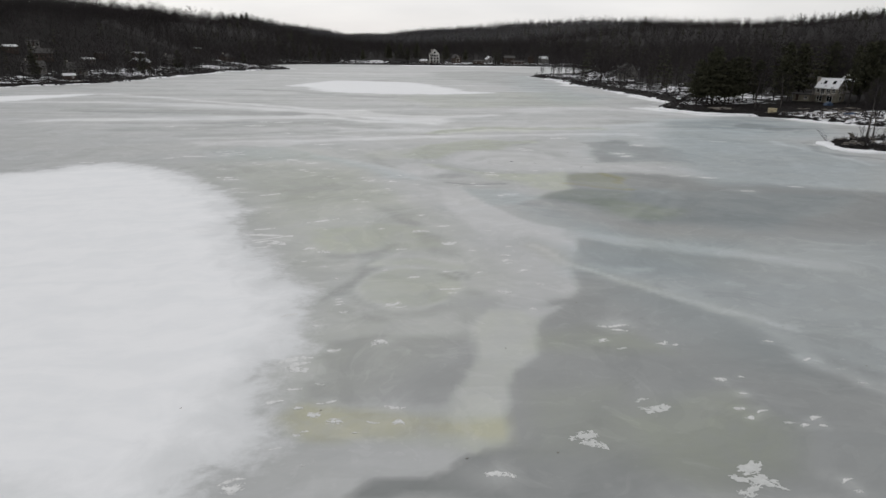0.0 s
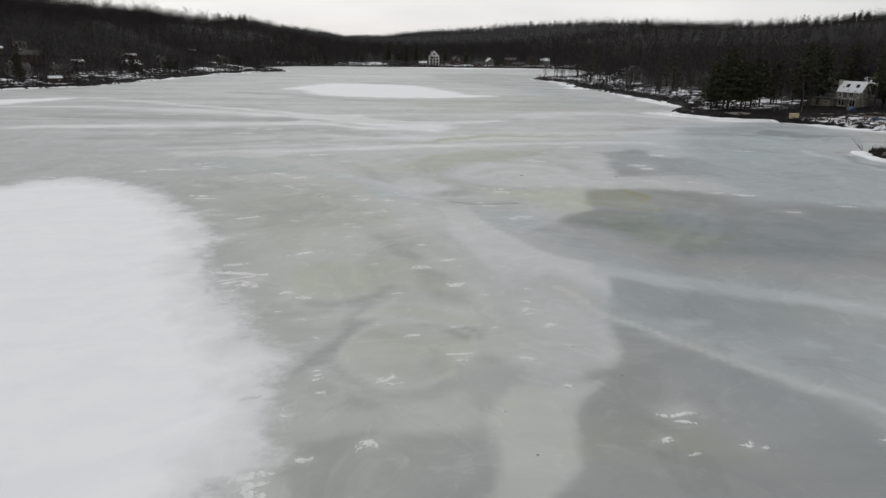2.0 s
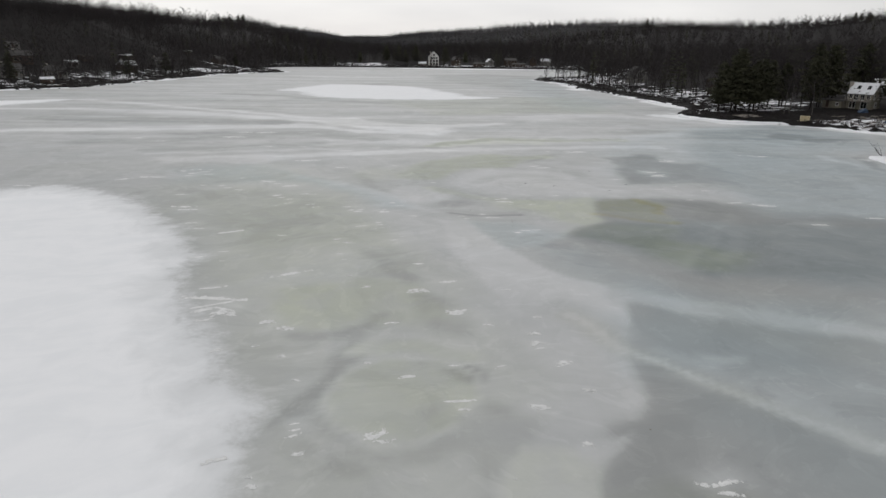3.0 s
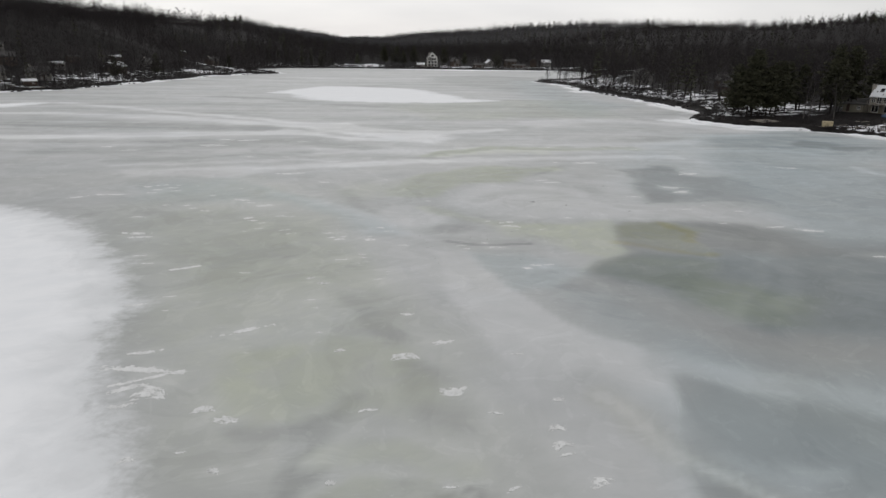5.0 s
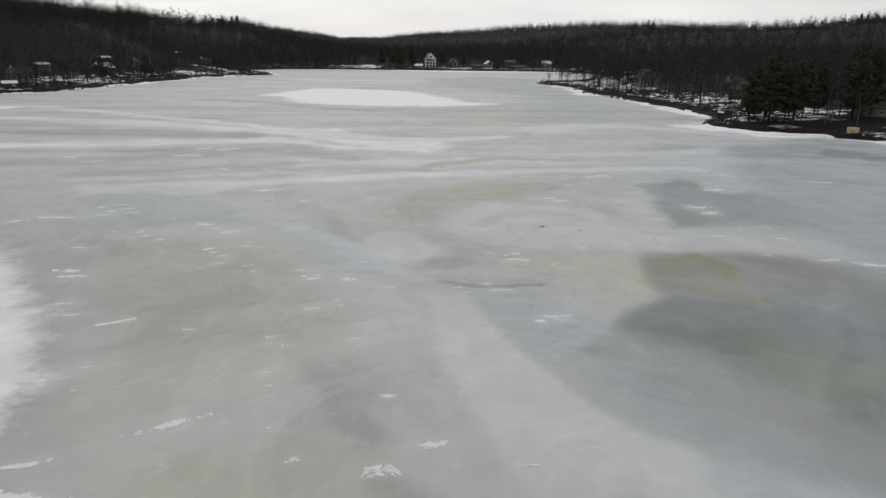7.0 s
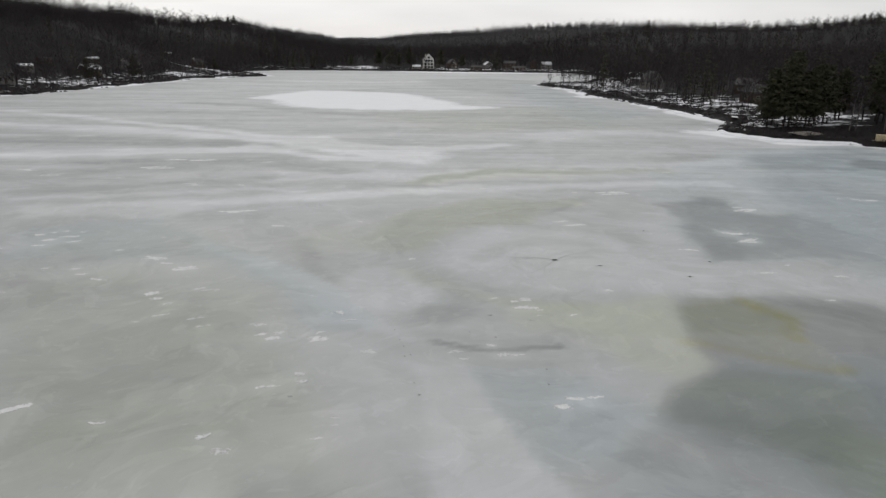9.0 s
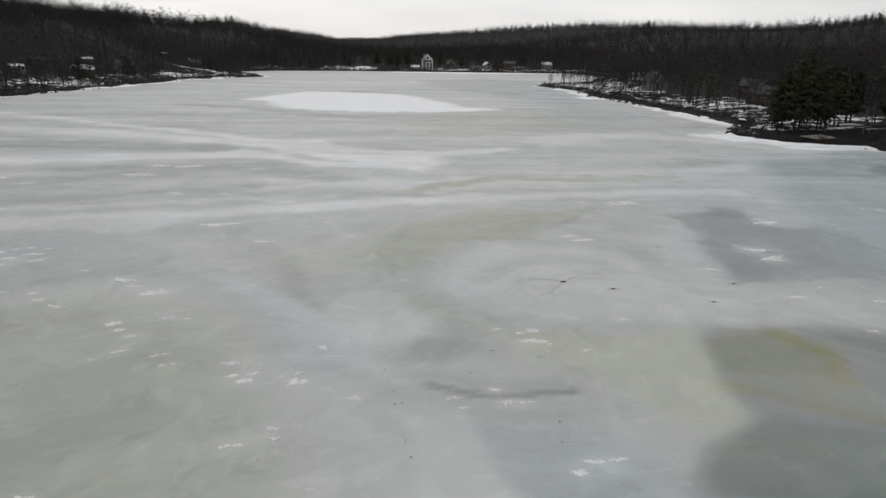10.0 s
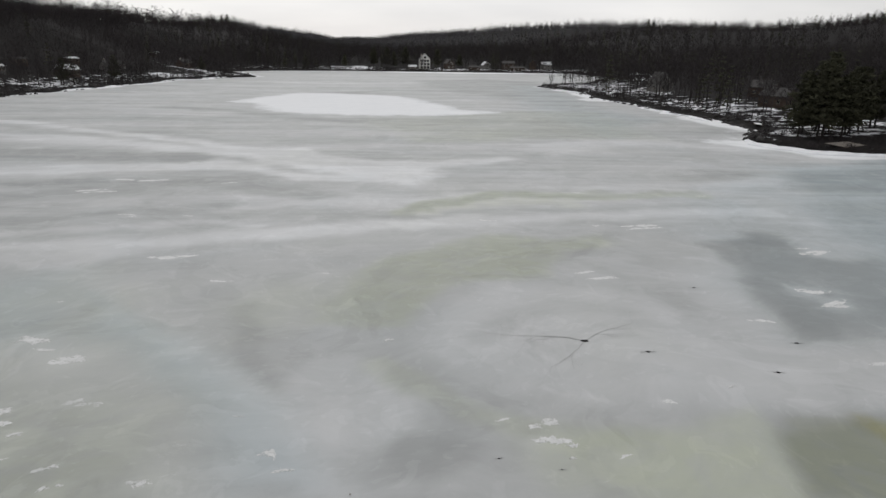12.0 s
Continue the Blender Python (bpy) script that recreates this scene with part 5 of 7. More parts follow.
WHITE_WALL = grainy("white_siding", (0.52, 0.51, 0.48), (0.68, 0.67, 0.64), 0.6, 0.7, 0.2, 0.01, 12)
# cream paint with the shade of porch and trees dimmed into its base colour
CREAM_WALL = grainy("cream_siding", (0.16, 0.147, 0.115), (0.24, 0.22, 0.175), 0.6, 0.7, 0.2, 0.01, 12)
GREY_WALL = grainy("grey_siding", (0.13, 0.125, 0.12), (0.24, 0.23, 0.215), 0.6, 0.8, 0.2, 0.01, 12)
BROWN_WALL = grainy("brown_siding", (0.045, 0.033, 0.027), (0.085, 0.063, 0.05), 0.6, 0.85, 0.2, 0.01, 12)
DARK_ROOF = grainy("asphalt_shingles", (0.045, 0.043, 0.042), (0.09, 0.086, 0.082), 0.8, 0.9, 0.4, 0.02, 14)
WORN_WOOD = grainy("weathered_wood", (0.13, 0.115, 0.098), (0.27, 0.245, 0.215), 0.9, 0.85, 0.4, 0.01, 10)
DARK_WOOD = grainy("wet_dark_wood", (0.04, 0.033, 0.028), (0.10, 0.085, 0.07), 0.9, 0.85, 0.4, 0.01, 10)
BLUE_SHEET = grainy("blue_sheeting", (0.03, 0.055, 0.10), (0.055, 0.09, 0.15), 1.5, 0.5, 0.4, 0.03)
TAN_PLASTIC = grainy("tan_plastic", (0.44, 0.37, 0.23), (0.54, 0.46, 0.30), 1.0, 0.55, 0.1, 0.01)
BRICK = grainy("chimney_masonry", (0.30, 0.27, 0.23), (0.46, 0.43, 0.38), 2.5, 0.9, 0.5, 0.02)
def make_patchy_roof():
    """Dark shingles with old snow slid and thawed to patches."""
    m, n, l, b = node_mat("thawing_roof", 0.85, 0.2)
    p = position(n)
    a = noise_node(n, l, p, 0.9, 5, 0.6)
    g = noise_node(n, l, p, 8, 4)
    snow = mix_node(n, l, g, (0.66, 0.675, 0.69), (0.77, 0.78, 0.79))
    tile = mix_node(n, l, g, (0.04, 0.038, 0.036), (0.09, 0.086, 0.08))
    l.new(mix_node(n, l, ramp_node(n, l, a, 0.34, 0.40), tile, snow), b.inputs["Base Color"])
    bump_node(n, l, b, a, 0.4, 0.06)
    return m


PATCHY_ROOF = make_patchy_roof()
GLASS, _n, _l, _b = node_mat("dark_window_glass", 0.06, 0.6)
_b.inputs["Base Color"].default_value = (0.012, 0.014, 0.016, 1)


def window(parent, x, z, w, h, y, side=1, along="x", trim=None):
    """A framed window on a wall: frame with one pane and a sill under it."""
    bm, t = bmesh.new(), 0.09
    def bar(bmx, a0, a1, z0, z1, d0, d1):
        lo, hi = (y - side * d1, y - side * d0) if side > 0 else (y - side * d0, y - side * d1)
        if along == "x":
            box(bmx, a0, a1, lo, hi, z0, z1)
        else:
            box(bmx, lo, hi, a0, a1, z0, z1)
    for a0, a1, z0, z1 in ((x - w / 2 - t, x - w / 2, z - t, z + h + t), (x + w / 2, x + w / 2 + t, z - t, z + h + t),
                           (x - w / 2, x + w / 2, z - t, z), (x - w / 2, x + w / 2, z + h, z + h + t), (x - 0.03, x + 0.03, z, z + h)):
        bar(bm, a0, a1, z0, z1, -0.02, 0.07)
    frame_ob = part("window", bm, trim or WHITE_WALL, parent)
    bm = bmesh.new()
    bar(bm, x - w / 2, x + w / 2, z, z + h, 0.005, 0.03)
    part("pane", bm, GLASS, frame_ob)
    bm = bmesh.new()
    bar(bm, x - w / 2 - 0.15, x + w / 2 + 0.15, z - t - 0.06, z - t, 0.0, 0.14)
    part("sill", bm, trim or WHITE_WALL, frame_ob)


def house(name, x, y, z, turn, label, length, depth, eave, rise, wall, roof, front=(), gable=(), chimney=None, roof_label="",
          deck=None, door=None, skylights=(), over=0.35, trim=None):
    """A gabled house with its ridge along local x; front is the -y side, the seen gable the +x side."""
    h = thing(name, x, y, z, turn, label, "house")
    a, b = length / 2, depth / 2
    bm = bmesh.new()
    out = [(-b, -1.5), (b, -1.5), (b, eave), (0, eave + rise), (-b, eave)]
    va, vb = [bm.verts.new((-a, q, w)) for q, w in out], [bm.verts.new((a, q, w)) for q, w in out]
    bm.faces.new(va[::-1]), bm.faces.new(vb)
    for i in range(5):
        j = (i + 1) % 5
        bm.faces.new((va[i], va[j], vb[j], vb[i]))
    part("wall", bm, wall, h)
    slope = rise / b
    for s in (-1, 1):
        bm = bmesh.new()
        low, th = b + over, 0.2
        pts = [(s * low, eave - slope * over + 0.03), (0, eave + rise + 0.03), (0, eave + rise + th + 0.03), (s * low, eave - slope * over + th + 0.03)]
        ra, rb = [bm.verts.new((-a - over, q, w)) for q, w in pts], [bm.verts.new((a + over, q, w)) for q, w in pts]
        bm.faces.new(ra), bm.faces.new(rb[::-1])
        for i in range(4):
            j = (i + 1) % 4
            bm.faces.new((ra[j], ra[i], rb[i], rb[j]))
        bmesh.ops.recalc_face_normals(bm, faces=bm.faces[:])
        ob = part("roof", bm, roof, h, roof_label)
        if s < 0:
            for cx, q in skylights:
                bm = bmesh.new()
                zq = lambda v: eave + rise * (1 - v / b) + 0.23
                v = [bm.verts.new(p) for p in ((cx - 0.5, -q - 0.5, zq(q + 0.5) + 0.1), (cx + 0.5, -q - 0.5, zq(q + 0.5) + 0.1),
                                               (cx + 0.5, -q + 0.5, zq(q - 0.5) + 0.1), (cx - 0.5, -q + 0.5, zq(q - 0.5) + 0.1))]
                top = bm.faces.new(v)
                bmesh.ops.solidify(bm, geom=[top], thickness=0.18)
                part("skylight", bm, GLASS, ob)
    for wx, wz, ww, wh in front:
        window(h, wx, wz, ww, wh, -b, 1, "x", trim)
    for wx, wz, ww, wh in gable:
        window(h, wx, wz, ww, wh, a, -1, "y", trim)
    if door:
        d = part("door", box(bmesh.new(), door - 0.45, door + 0.45, -b - 0.06, -b - 0.005, 0.1, 2.15), BROWN_WALL, h)
        part("door_handle", box(bmesh.new(), door + 0.3, door + 0.38, -b - 0.12, -b - 0.06, 1.0, 1.08), DARK_ROOF, d)
    if chimney:
        cx, cy, top = chimney
        c = part("chimney", soft_box(cx - 0.45, cx + 0.45, cy - 0.4, cy + 0.4, -0.5, top, 0.03), BRICK, h)
        part("chimney_cap", soft_box(cx - 0.55, cx + 0.55, cy - 0.5, cy + 0.5, top, top + 0.15, 0.03), GREY_WALL, c)
    if deck:
        x0, x1, out_to, level = deck
        d = part("deck", box(bmesh.new(), x0, x1, -b - out_to, -b - 0.02, level - 0.2, level), WORN_WOOD, h)
        n = max(2, int((x1 - x0) / 1.8) + 1)
        for i in range(n):
            px = x0 + 0.08 + (x1 - x0 - 0.16) * i / (n - 1)
            part("post", box(bmesh.new(), px - 0.07, px + 0.07, -b - out_to + 0.02, -b - out_to + 0.16, -1.2, level + 1.0), WORN_WOOD, d)
        part("handrail", box(bmesh.new(), x0, x1, -b - out_to - 0.03, -b - out_to + 0.08, level + 1.0, level + 1.08), WORN_WOOD, d)
        part("handrail", box(bmesh.new(), x0, x1, -b - out_to, -b - out_to + 0.05, level + 0.5, level + 0.56), WORN_WOOD, d)
    return h


# ---------------------------------------------------------------- houses round the lake
house("lake_house", 91.9, 156.0, ground_at(90.5, 153) + 0.2, -56.0, "two-storey cream lake house with a snowy skylit roof and balcony", 6.8, 5.8, 4.6, 2.8, CREAM_WALL, PATCHY_ROOF,
      front=[(-2.6, 2.9, 0.9, 1.3), (-1.1, 2.6, 1.2, 1.7), (0.7, 2.6, 1.2, 1.7), (2.4, 2.9, 0.9, 1.3), (-1.8, 0.2, 1.6, 1.8), (1.4, 0.2, 1.6, 1.8)],
      gable=[(-1.4, 2.9, 1.0, 1.3), (1.4, 2.9, 1.0, 1.3), (0.0, 5.4, 0.9, 0.9), (0.0, 0.5, 1.1, 1.4)],
      chimney=(-3.9, -0.8, 7.8), deck=(-3.4, 3.4, 2.0, 2.4), skylights=[(-1.3, 1.5), (1.6, 1.5)], roof_label="steep roof under old snow", trim=WHITE_WALL)
house("garden_shed", 88.0, 159.6, ground_at(86.5, 157) + 0.1, -60, "low cream shed with a flat dark roof beside the house", 5.8, 4.0, 2.1, 0.3, CREAM_WALL, DARK_ROOF,
      front=[(1.6, 0.8, 0.8, 0.8)], door=-1.4, over=0.3)
house("tall_house", -6.4, 474.5, ground_at(-6.4, 471) + 0.3, -84, "tall white gabled house with three rows of windows", 10.0, 9.4, 8.4, 4.6, WHITE_WALL, GREY_WALL,
      gable=[(-2.9, 0.4, 1.9, 2.0), (0, 0.4, 1.9, 2.0), (2.9, 0.4, 1.9, 2.0), (-2.9, 3.2, 1.9, 1.9), (0, 3.2, 1.9, 1.9), (2.9, 3.2, 1.9, 1.9),
             (-2.2, 6.0, 1.7, 1.7), (0.2, 6.0, 1.7, 1.7), (2.6, 6.0, 1.7, 1.7), (0, 9.0, 1.9, 1.6)],
      front=[(-2, 0.6, 1.2, 1.6), (2, 0.6, 1.2, 1.6), (-2, 3.4, 1.2, 1.6), (2, 3.4, 1.2, 1.6)], trim=GREY_WALL, chimney=(-2.0, -2.6, 12.8))
house("sun_room", -14.0, 472.0, ground_at(-14, 470) + 0.3, 5, "low brown side room with a snowy roof and a broad deck", 7.0, 5.0, 1.6, 1.4, BROWN_WALL, PATCHY_ROOF,
      front=[(-2.2, 0.5, 1.2, 0.8), (0, 0.5, 1.2, 0.8), (2.2, 0.5, 1.2, 0.8)], deck=(-4.5, 12.5, 3.4, 0.1))
house("cottage", 9.4, 475, ground_at(9, 473) + 0.4, -70, "dark brown cottage with a pale gable among bare trees", 9.0, 7.0, 4.6, 3.4, BROWN_WALL, DARK_ROOF,
      gable=[(-1.8, 0.9, 1.2, 1.4), (1.8, 0.9, 1.2, 1.4), (-1.4, 3.5, 1.1, 1.2), (1.4, 3.5, 1.1, 1.2), (0, 5.4, 2.2, 1.3)], trim=WHITE_WALL)
house("boathouse", 25, 468, ground_at(25, 466) + 0.2, 4, "low brown boathouse with a dark roof at the far shore", 10.0, 6.0, 2.2, 1.2, BROWN_WALL, DARK_ROOF,
      front=[(-3, 0.7, 1.0, 0.8), (3, 0.7, 1.0, 0.8)], door=0.0)
house("boathouse", 52.5, 468, ground_at(52.5, 466) + 0.2, -2, "long low brown boathouse with a dark roof", 12.0, 6.0, 1.9, 0.9, BROWN_WALL, DARK_ROOF,
      front=[(-3.5, 0.6, 1.0, 0.7), (0, 0.6, 1.0, 0.7), (3.5, 0.6, 1.0, 0.7)])
house("cottage", 63.5, 476, ground_at(63.5, 474) + 0.3, 78, "dark brown two-storey cottage with a steep roof", 8.5, 6.5, 5.2, 2.6, BROWN_WALL, DARK_ROOF,
      front=[(-1.8, 0.8, 0.9, 1.2), (1.4, 0.8, 0.9, 1.2), (-1.8, 3.2, 0.9, 1.0), (1.4, 3.2, 0.9, 1.0)])
house("cottage", 72, 478, ground_at(72, 476) + 0.3, 4, "small grey cottage with a snowy roof behind trees", 8.5, 6.5, 3.6, 2.2, GREY_WALL, PATCHY_ROOF,
      front=[(-2, 0.9, 1.0, 1.2), (1.8, 0.9, 1.0, 1.2)], door=0.0)
house("cottage", 33, 479, ground_at(33, 479) + 0.3, -76, "small dark cottage with a white gable at the lake's head", 8.0, 6.0, 3.0, 2.6, GREY_WALL, PATCHY_ROOF,
      gable=[(-1.4, 0.8, 1.1, 1.3), (1.4, 0.8, 1.1, 1.3), (0, 3.2, 1.0, 1.0)], trim=WHITE_WALL)
house("cottage", 47, 475, ground_at(47, 475) + 0.3, 6, "two-storey dark house with a porch and rows of windows", 11.0, 7.0, 4.8, 1.8, BROWN_WALL, DARK_ROOF,
      front=[(-3.8, 0.8, 1.2, 1.3), (-1.3, 0.8, 1.2, 1.3), (1.3, 0.8, 1.2, 1.3), (3.8, 0.8, 1.2, 1.3), (-3.8, 3.1, 1.2, 1.2), (0, 3.1, 1.2, 1.2), (3.8, 3.1, 1.2, 1.2)], trim=GREY_WALL, deck=(-5.0, 5.0, 2.2, 0.2))
for hx, hy, turn, wall_m, roof_m, label in (
        (-137, 246, 48, GREY_WALL, DARK_ROOF, "grey cottage with a dark roof above the lake shore"),
        (-146, 236, 52, GREY_WALL, DARK_ROOF, "grey cottage with a dark roof among bare trees"),
        (-158, 262, 46, BROWN_WALL, DARK_ROOF, "brown cottage with a dark roof on the wooded slope"),
        (-137, 300, 62, BROWN_WALL, PATCHY_ROOF, "brown cottage with a snowy roof between bare trunks"),
        (-137, 333, 60, GREY_WALL, DARK_ROOF, "grey cottage with a dark roof on the wooded slope"),
        (-128, 392, 70, BROWN_WALL, DARK_ROOF, "dark brown cottage high on the wooded slope")):
    house("cottage", hx, hy, ground_at(hx, hy) + 0.4, turn, label, 9.5, 7, 3.2, 2.4, wall_m, roof_m,
          front=[(-3.4, 0.9, 1.2, 1.3), (-1.1, 0.9, 1.2, 1.3), (3.4, 0.9, 1.2, 1.3)], gable=[(-1.5, 0.9, 1.0, 1.3), (1.5, 0.9, 1.0, 1.3)], door=1.3,
          chimney=(-2.8, 0.7, 6.6), trim=CREAM_WALL)
for hx, hy, turn, wall_m, roof_m, label in (
        (73, 262, -78, GREY_WALL, DARK_ROOF, "steep grey gabled cabin among the bare trees"),
        (92, 232, -50, BROWN_WALL, DARK_ROOF, "brown cabin with a dark roof up the wooded bank"),
        (82, 205, -58, BROWN_WALL, DARK_ROOF, "dark brown cabin with a long low roof"),
        (112, 178, -55, GREY_WALL, PATCHY_ROOF, "grey cabin with a snowy roof behind the evergreens")):
    house("cabin", hx, hy, ground_at(hx, hy) + 0.3, turn, label, 9.5, 7.5, 3.2, 4.6 if hy > 250 else 2.4, wall_m, roof_m,
          front=[(-2.2, 0.8, 1.0, 1.2), (2.2, 0.8, 1.0, 1.2)], gable=[(-1.1, 0.8, 0.9, 1.2), (1.1, 0.8, 0.9, 1.2)], door=0.0, trim=CREAM_WALL)
for hx, hy, turn, wall_m, roof_m, label in (
        (-167.7, 258.4, 50, BROWN_WALL, PATCHY_ROOF, "brown hillside cottage with snow on its roof"),
        (-172, 280, 40, GREY_WALL, DARK_ROOF, "grey hillside cottage with a dark roof"),
        (-149.7, 279.8, 55, GREY_WALL, PATCHY_ROOF, "pale grey cottage with a snowy roof between bare trees"),
        (-154, 299.3, 62, BROWN_WALL, DARK_ROOF, "dark hillside cottage with a low dark roof"),
        (-150.5, 328.8, 58, BROWN_WALL, PATCHY_ROOF, "low brown cottage with thawing snow on its roof"),
        (-138.4, 343.3, 66, GREY_WALL, DARK_ROOF, "grey cottage with a dark roof above the shore"),
        (-161, 436, 72, BROWN_WALL, PATCHY_ROOF, "long brown cottage with snow on its roof")):
    house("cottage", hx, hy, ground_at(hx, hy) + 0.4, turn, label, 6.5, 5.0, 2.4, 0.8, wall_m, roof_m,
          front=[(-2.0, 0.7, 1.0, 1.1), (2.0, 0.7, 1.0, 1.1)], gable=[(0, 0.7, 1.0, 1.1)], door=0.2, trim=CREAM_WALL, over=0.25)
shed_z = ground_at(-131, 231) + 0.1
house("garden_shed", -131, 231, shed_z, 40, "dark shed with a snow-covered roof near the shore", 5.2, 3.6, 1.9, 0.8, BROWN_WALL, SNOW, front=[(1.3, 0.8, 0.7, 0.6)], door=-1.0)


# ---------------------------------------------------------------- single trees by the shore
def tree_thing(name, pair, trunk_mat, crown_mat, label, category):
    t = new(name)
    tagged(t, label, category)
    raw_part("trunk", *pair[0], trunk_mat, t, "", True)
    raw_part("crown", *pair[1], crown_mat, t)
    return t


def plant(models, places, group, label="", height=None):
    """Stands copies of the models at places (x, y, scale), turned and leaning a little."""
    rng = random.Random(group)
    for i, (x, y, s) in enumerate(places):
        src = models[i % len(models)]
        m = spot(x, y, ground_at(x, y), rng.uniform(-1.5, 1.5), rng.uniform(-1.5, 1.5), rng.uniform(0, 360)) @ Matrix.Scale(s, 4)
        if src.get("used"):
            ob = copy_thing(src, m)
        else:
            ob = src
            ob.matrix_basis = m
            ob["used"] = 1
        tagged(ob, label, group=group)


PINES = [tree_thing("pine_tree", pine_tree(201 + i, 18, 24, 7, 25, 0.36, 0.19, 0.34), BARK, NEEDLES, "dark green pine with layered boughs on the shore", "tree") for i in range(3)]
plant(PINES, [(60.4, 156.4, 0.82), (61.9, 153.7, 0.96), (63.8, 155.4, 1.02), (66.2, 154.2, 0.94), (68.4, 157.0, 0.86), (71.0, 160.0, 0.84), (63.6, 161.0, 0.9), (74.5, 163, 0.86), (66.8, 162.5, 0.92)],
      "pines on the wooded point", "dark green pine among others on the wooded point")
plant(PINES, [(81.2, 157.4, 1.08), (83.6, 161.5, 1.12), (88.4, 163.5, 1.02), (79.0, 165.5, 0.95), (97, 166, 1.1), (103, 158, 1.05), (106, 148, 1.0), (96.5, 152.5, 0.9), (98.5, 155, 1.05), (97.5, 149, 0.6), (99.5, 151.5, 0.7), (96, 145.5, 0.45)],
      "pines beside the lake house", "tall dark pine beside the cream lake house")
plant(PINES, [(-125.9, 277, 0.82), (-139.5, 226, 0.7), (-122, 305, 0.7), (-112, 372, 0.7)], "pines on the west shore", "dark pine standing among bare trees by the shore")
plant(PINES, [(-26, 478, 1.0), (-19, 482, 1.05), (-31, 484, 0.95), (-58, 480, 0.8), (-40, 488, 1.0), (2, 482, 0.9), (16, 480, 0.85)],
      "pines at the lake's head", "dark evergreen beside the tall white house")
def crest_spot(bearing, nearer=0.0):
    """A place of the plan on the hills' crest, by its bearing from the start in degrees."""
    r = float(np.interp(bearing, [c[0] for c in CREST], [c[1] for c in CREST])) - nearer
    return r * math.sin(radians(bearing)), r * math.cos(radians(bearing))


plant(PINES, [(*crest_spot(a, 10), k) for a, k in ((-16.6, 0.95), (-16.2, 1.05), (-17.3, 0.75), (-18.6, 0.7), (16.7, 0.95), (31.0, 0.85), (31.4, 0.9), (31.9, 0.75), (33.0, 0.8), (34.2, 0.85), (28.0, 0.6), (21.5, 0.6))],
      "pines on the hills' crest", "dark pine standing above the bare woods on the crest")
LEANER = tree_thing("pine_tree", pine_tree(230, 20, 18, 6, 9, 0.2, 0.45, 0.5), BARK, NEEDLES, "tall pine with a long bare trunk before the house", "tree")
plant([LEANER], [(91.4, 147.5, 0.95)], "pines beside the lake house", "tall pine with a long bare trunk before the house")

BARES = [tree_thing("bare_tree", bare_tree(301 + i, 14 + i * 1.1, 20, 8, 4, 0.035, 6, 0.012), BARK, TWIGS, "leafless dark tree with fine twigs", "tree") for i in range(4)]
PALES = [tree_thing("birch_tree", bare_tree(321 + i, 14, 18, 8, 4, 0.035, 6, 0.010), BARK_PALE, TWIGS, "leafless tree with a pale grey trunk", "tree") for i in range(2)]
plant(PALES, [(66.2, 101.0, 0.95), (67.2, 102.2, 0.85), (68.6, 103.0, 1.0), (70.6, 102.6, 0.85), (73.5, 101.0, 0.95), (76, 104, 0.8), (80, 103, 0.9), (71.9, 150.5, 1.0), (73.2, 150.9, 0.95), (77.0, 148.9, 0.95), (60.1, 265.9, 0.9), (53.5, 257, 0.7), (61, 237, 0.8), (-130, 247, 0.8), (-121, 262, 0.85), (59.4, 288, 0.8), (55, 295, 0.75)],
      "pale-barked trees by the shore", "leafless pale-barked tree near the water's edge")
plant(BARES, [(59.2, 298, 0.85), (52.7, 301, 0.8), (58, 276, 0.85), (59.5, 248, 0.9), (58.2, 216.5, 0.75), (63.4, 227, 0.9), (67.5, 226, 0.85), (73.9, 232, 1.0), (72, 192, 0.8),
              (78, 200, 0.9), (84, 206, 1.0), (74.7, 211, 0.85), (47, 313, 0.6), (51, 306, 0.7), (66, 184, 0.6), (70, 178, 0.7), (76, 183, 0.8), (68, 240, 0.9), (64, 257, 0.9), (66, 218, 0.9)],
      "bare trees on the east bank", "leafless dark tree on the snowy east bank")
rngw = random.Random(12)
west = []
for k in range(18):
    wy = 212 + k * 8.5 + rngw.uniform(-3, 3)
    west.append((float(np.interp(wy, [165, 207, 229, 255, 290, 330, 352, 368], [-158, -140, -121, -117, -115, -110, -101, -92])) - rngw.uniform(5, 14), wy, rngw.uniform(0.6, 0.95)))
plant(PALES, west, "pale-barked trees on the west shore", "leafless pale-barked tree on the west shore")
rngp = random.Random(8)
plant(BARES, [(rngp.uniform(74, 118), rngp.uniform(160, 186), rngp.uniform(0.75, 1.15)) for _ in range(22)] + [(100, 140, 0.9), (96, 132, 0.8), (104, 128, 0.9), (101, 136, 1.0), (108, 140, 1.0), (112, 132, 0.95), (96.5, 122, 0.8), (104, 118, 0.9)],
      "bare trees behind the point", "leafless grey-brown tree behind the lake house")
left_bank = []
for k in range(34):
    ty = 205 + k * 4.9 + rngp.uniform(-2, 2)
    tx = np.interp(ty, [165, 207, 229, 255, 290, 330, 352, 368, 380], [-158, -140, -121, -117, -115, -110, -101, -90, -100])
    left_bank.append((float(tx) - rngp.uniform(4, 11), ty, rngp.uniform(0.55, 0.95)))
plant(BARES, left_bank, "bare trees on the west shore", "leafless dark tree by the west shore")
plant(BARES, [(-90 + k * 8.3 + rngp.uniform(-3, 3), 469 + rngp.uniform(0, 5), rngp.uniform(0.5, 0.85)) for k in range(21)], "bare trees at the lake's head", "leafless small tree at the far shore")


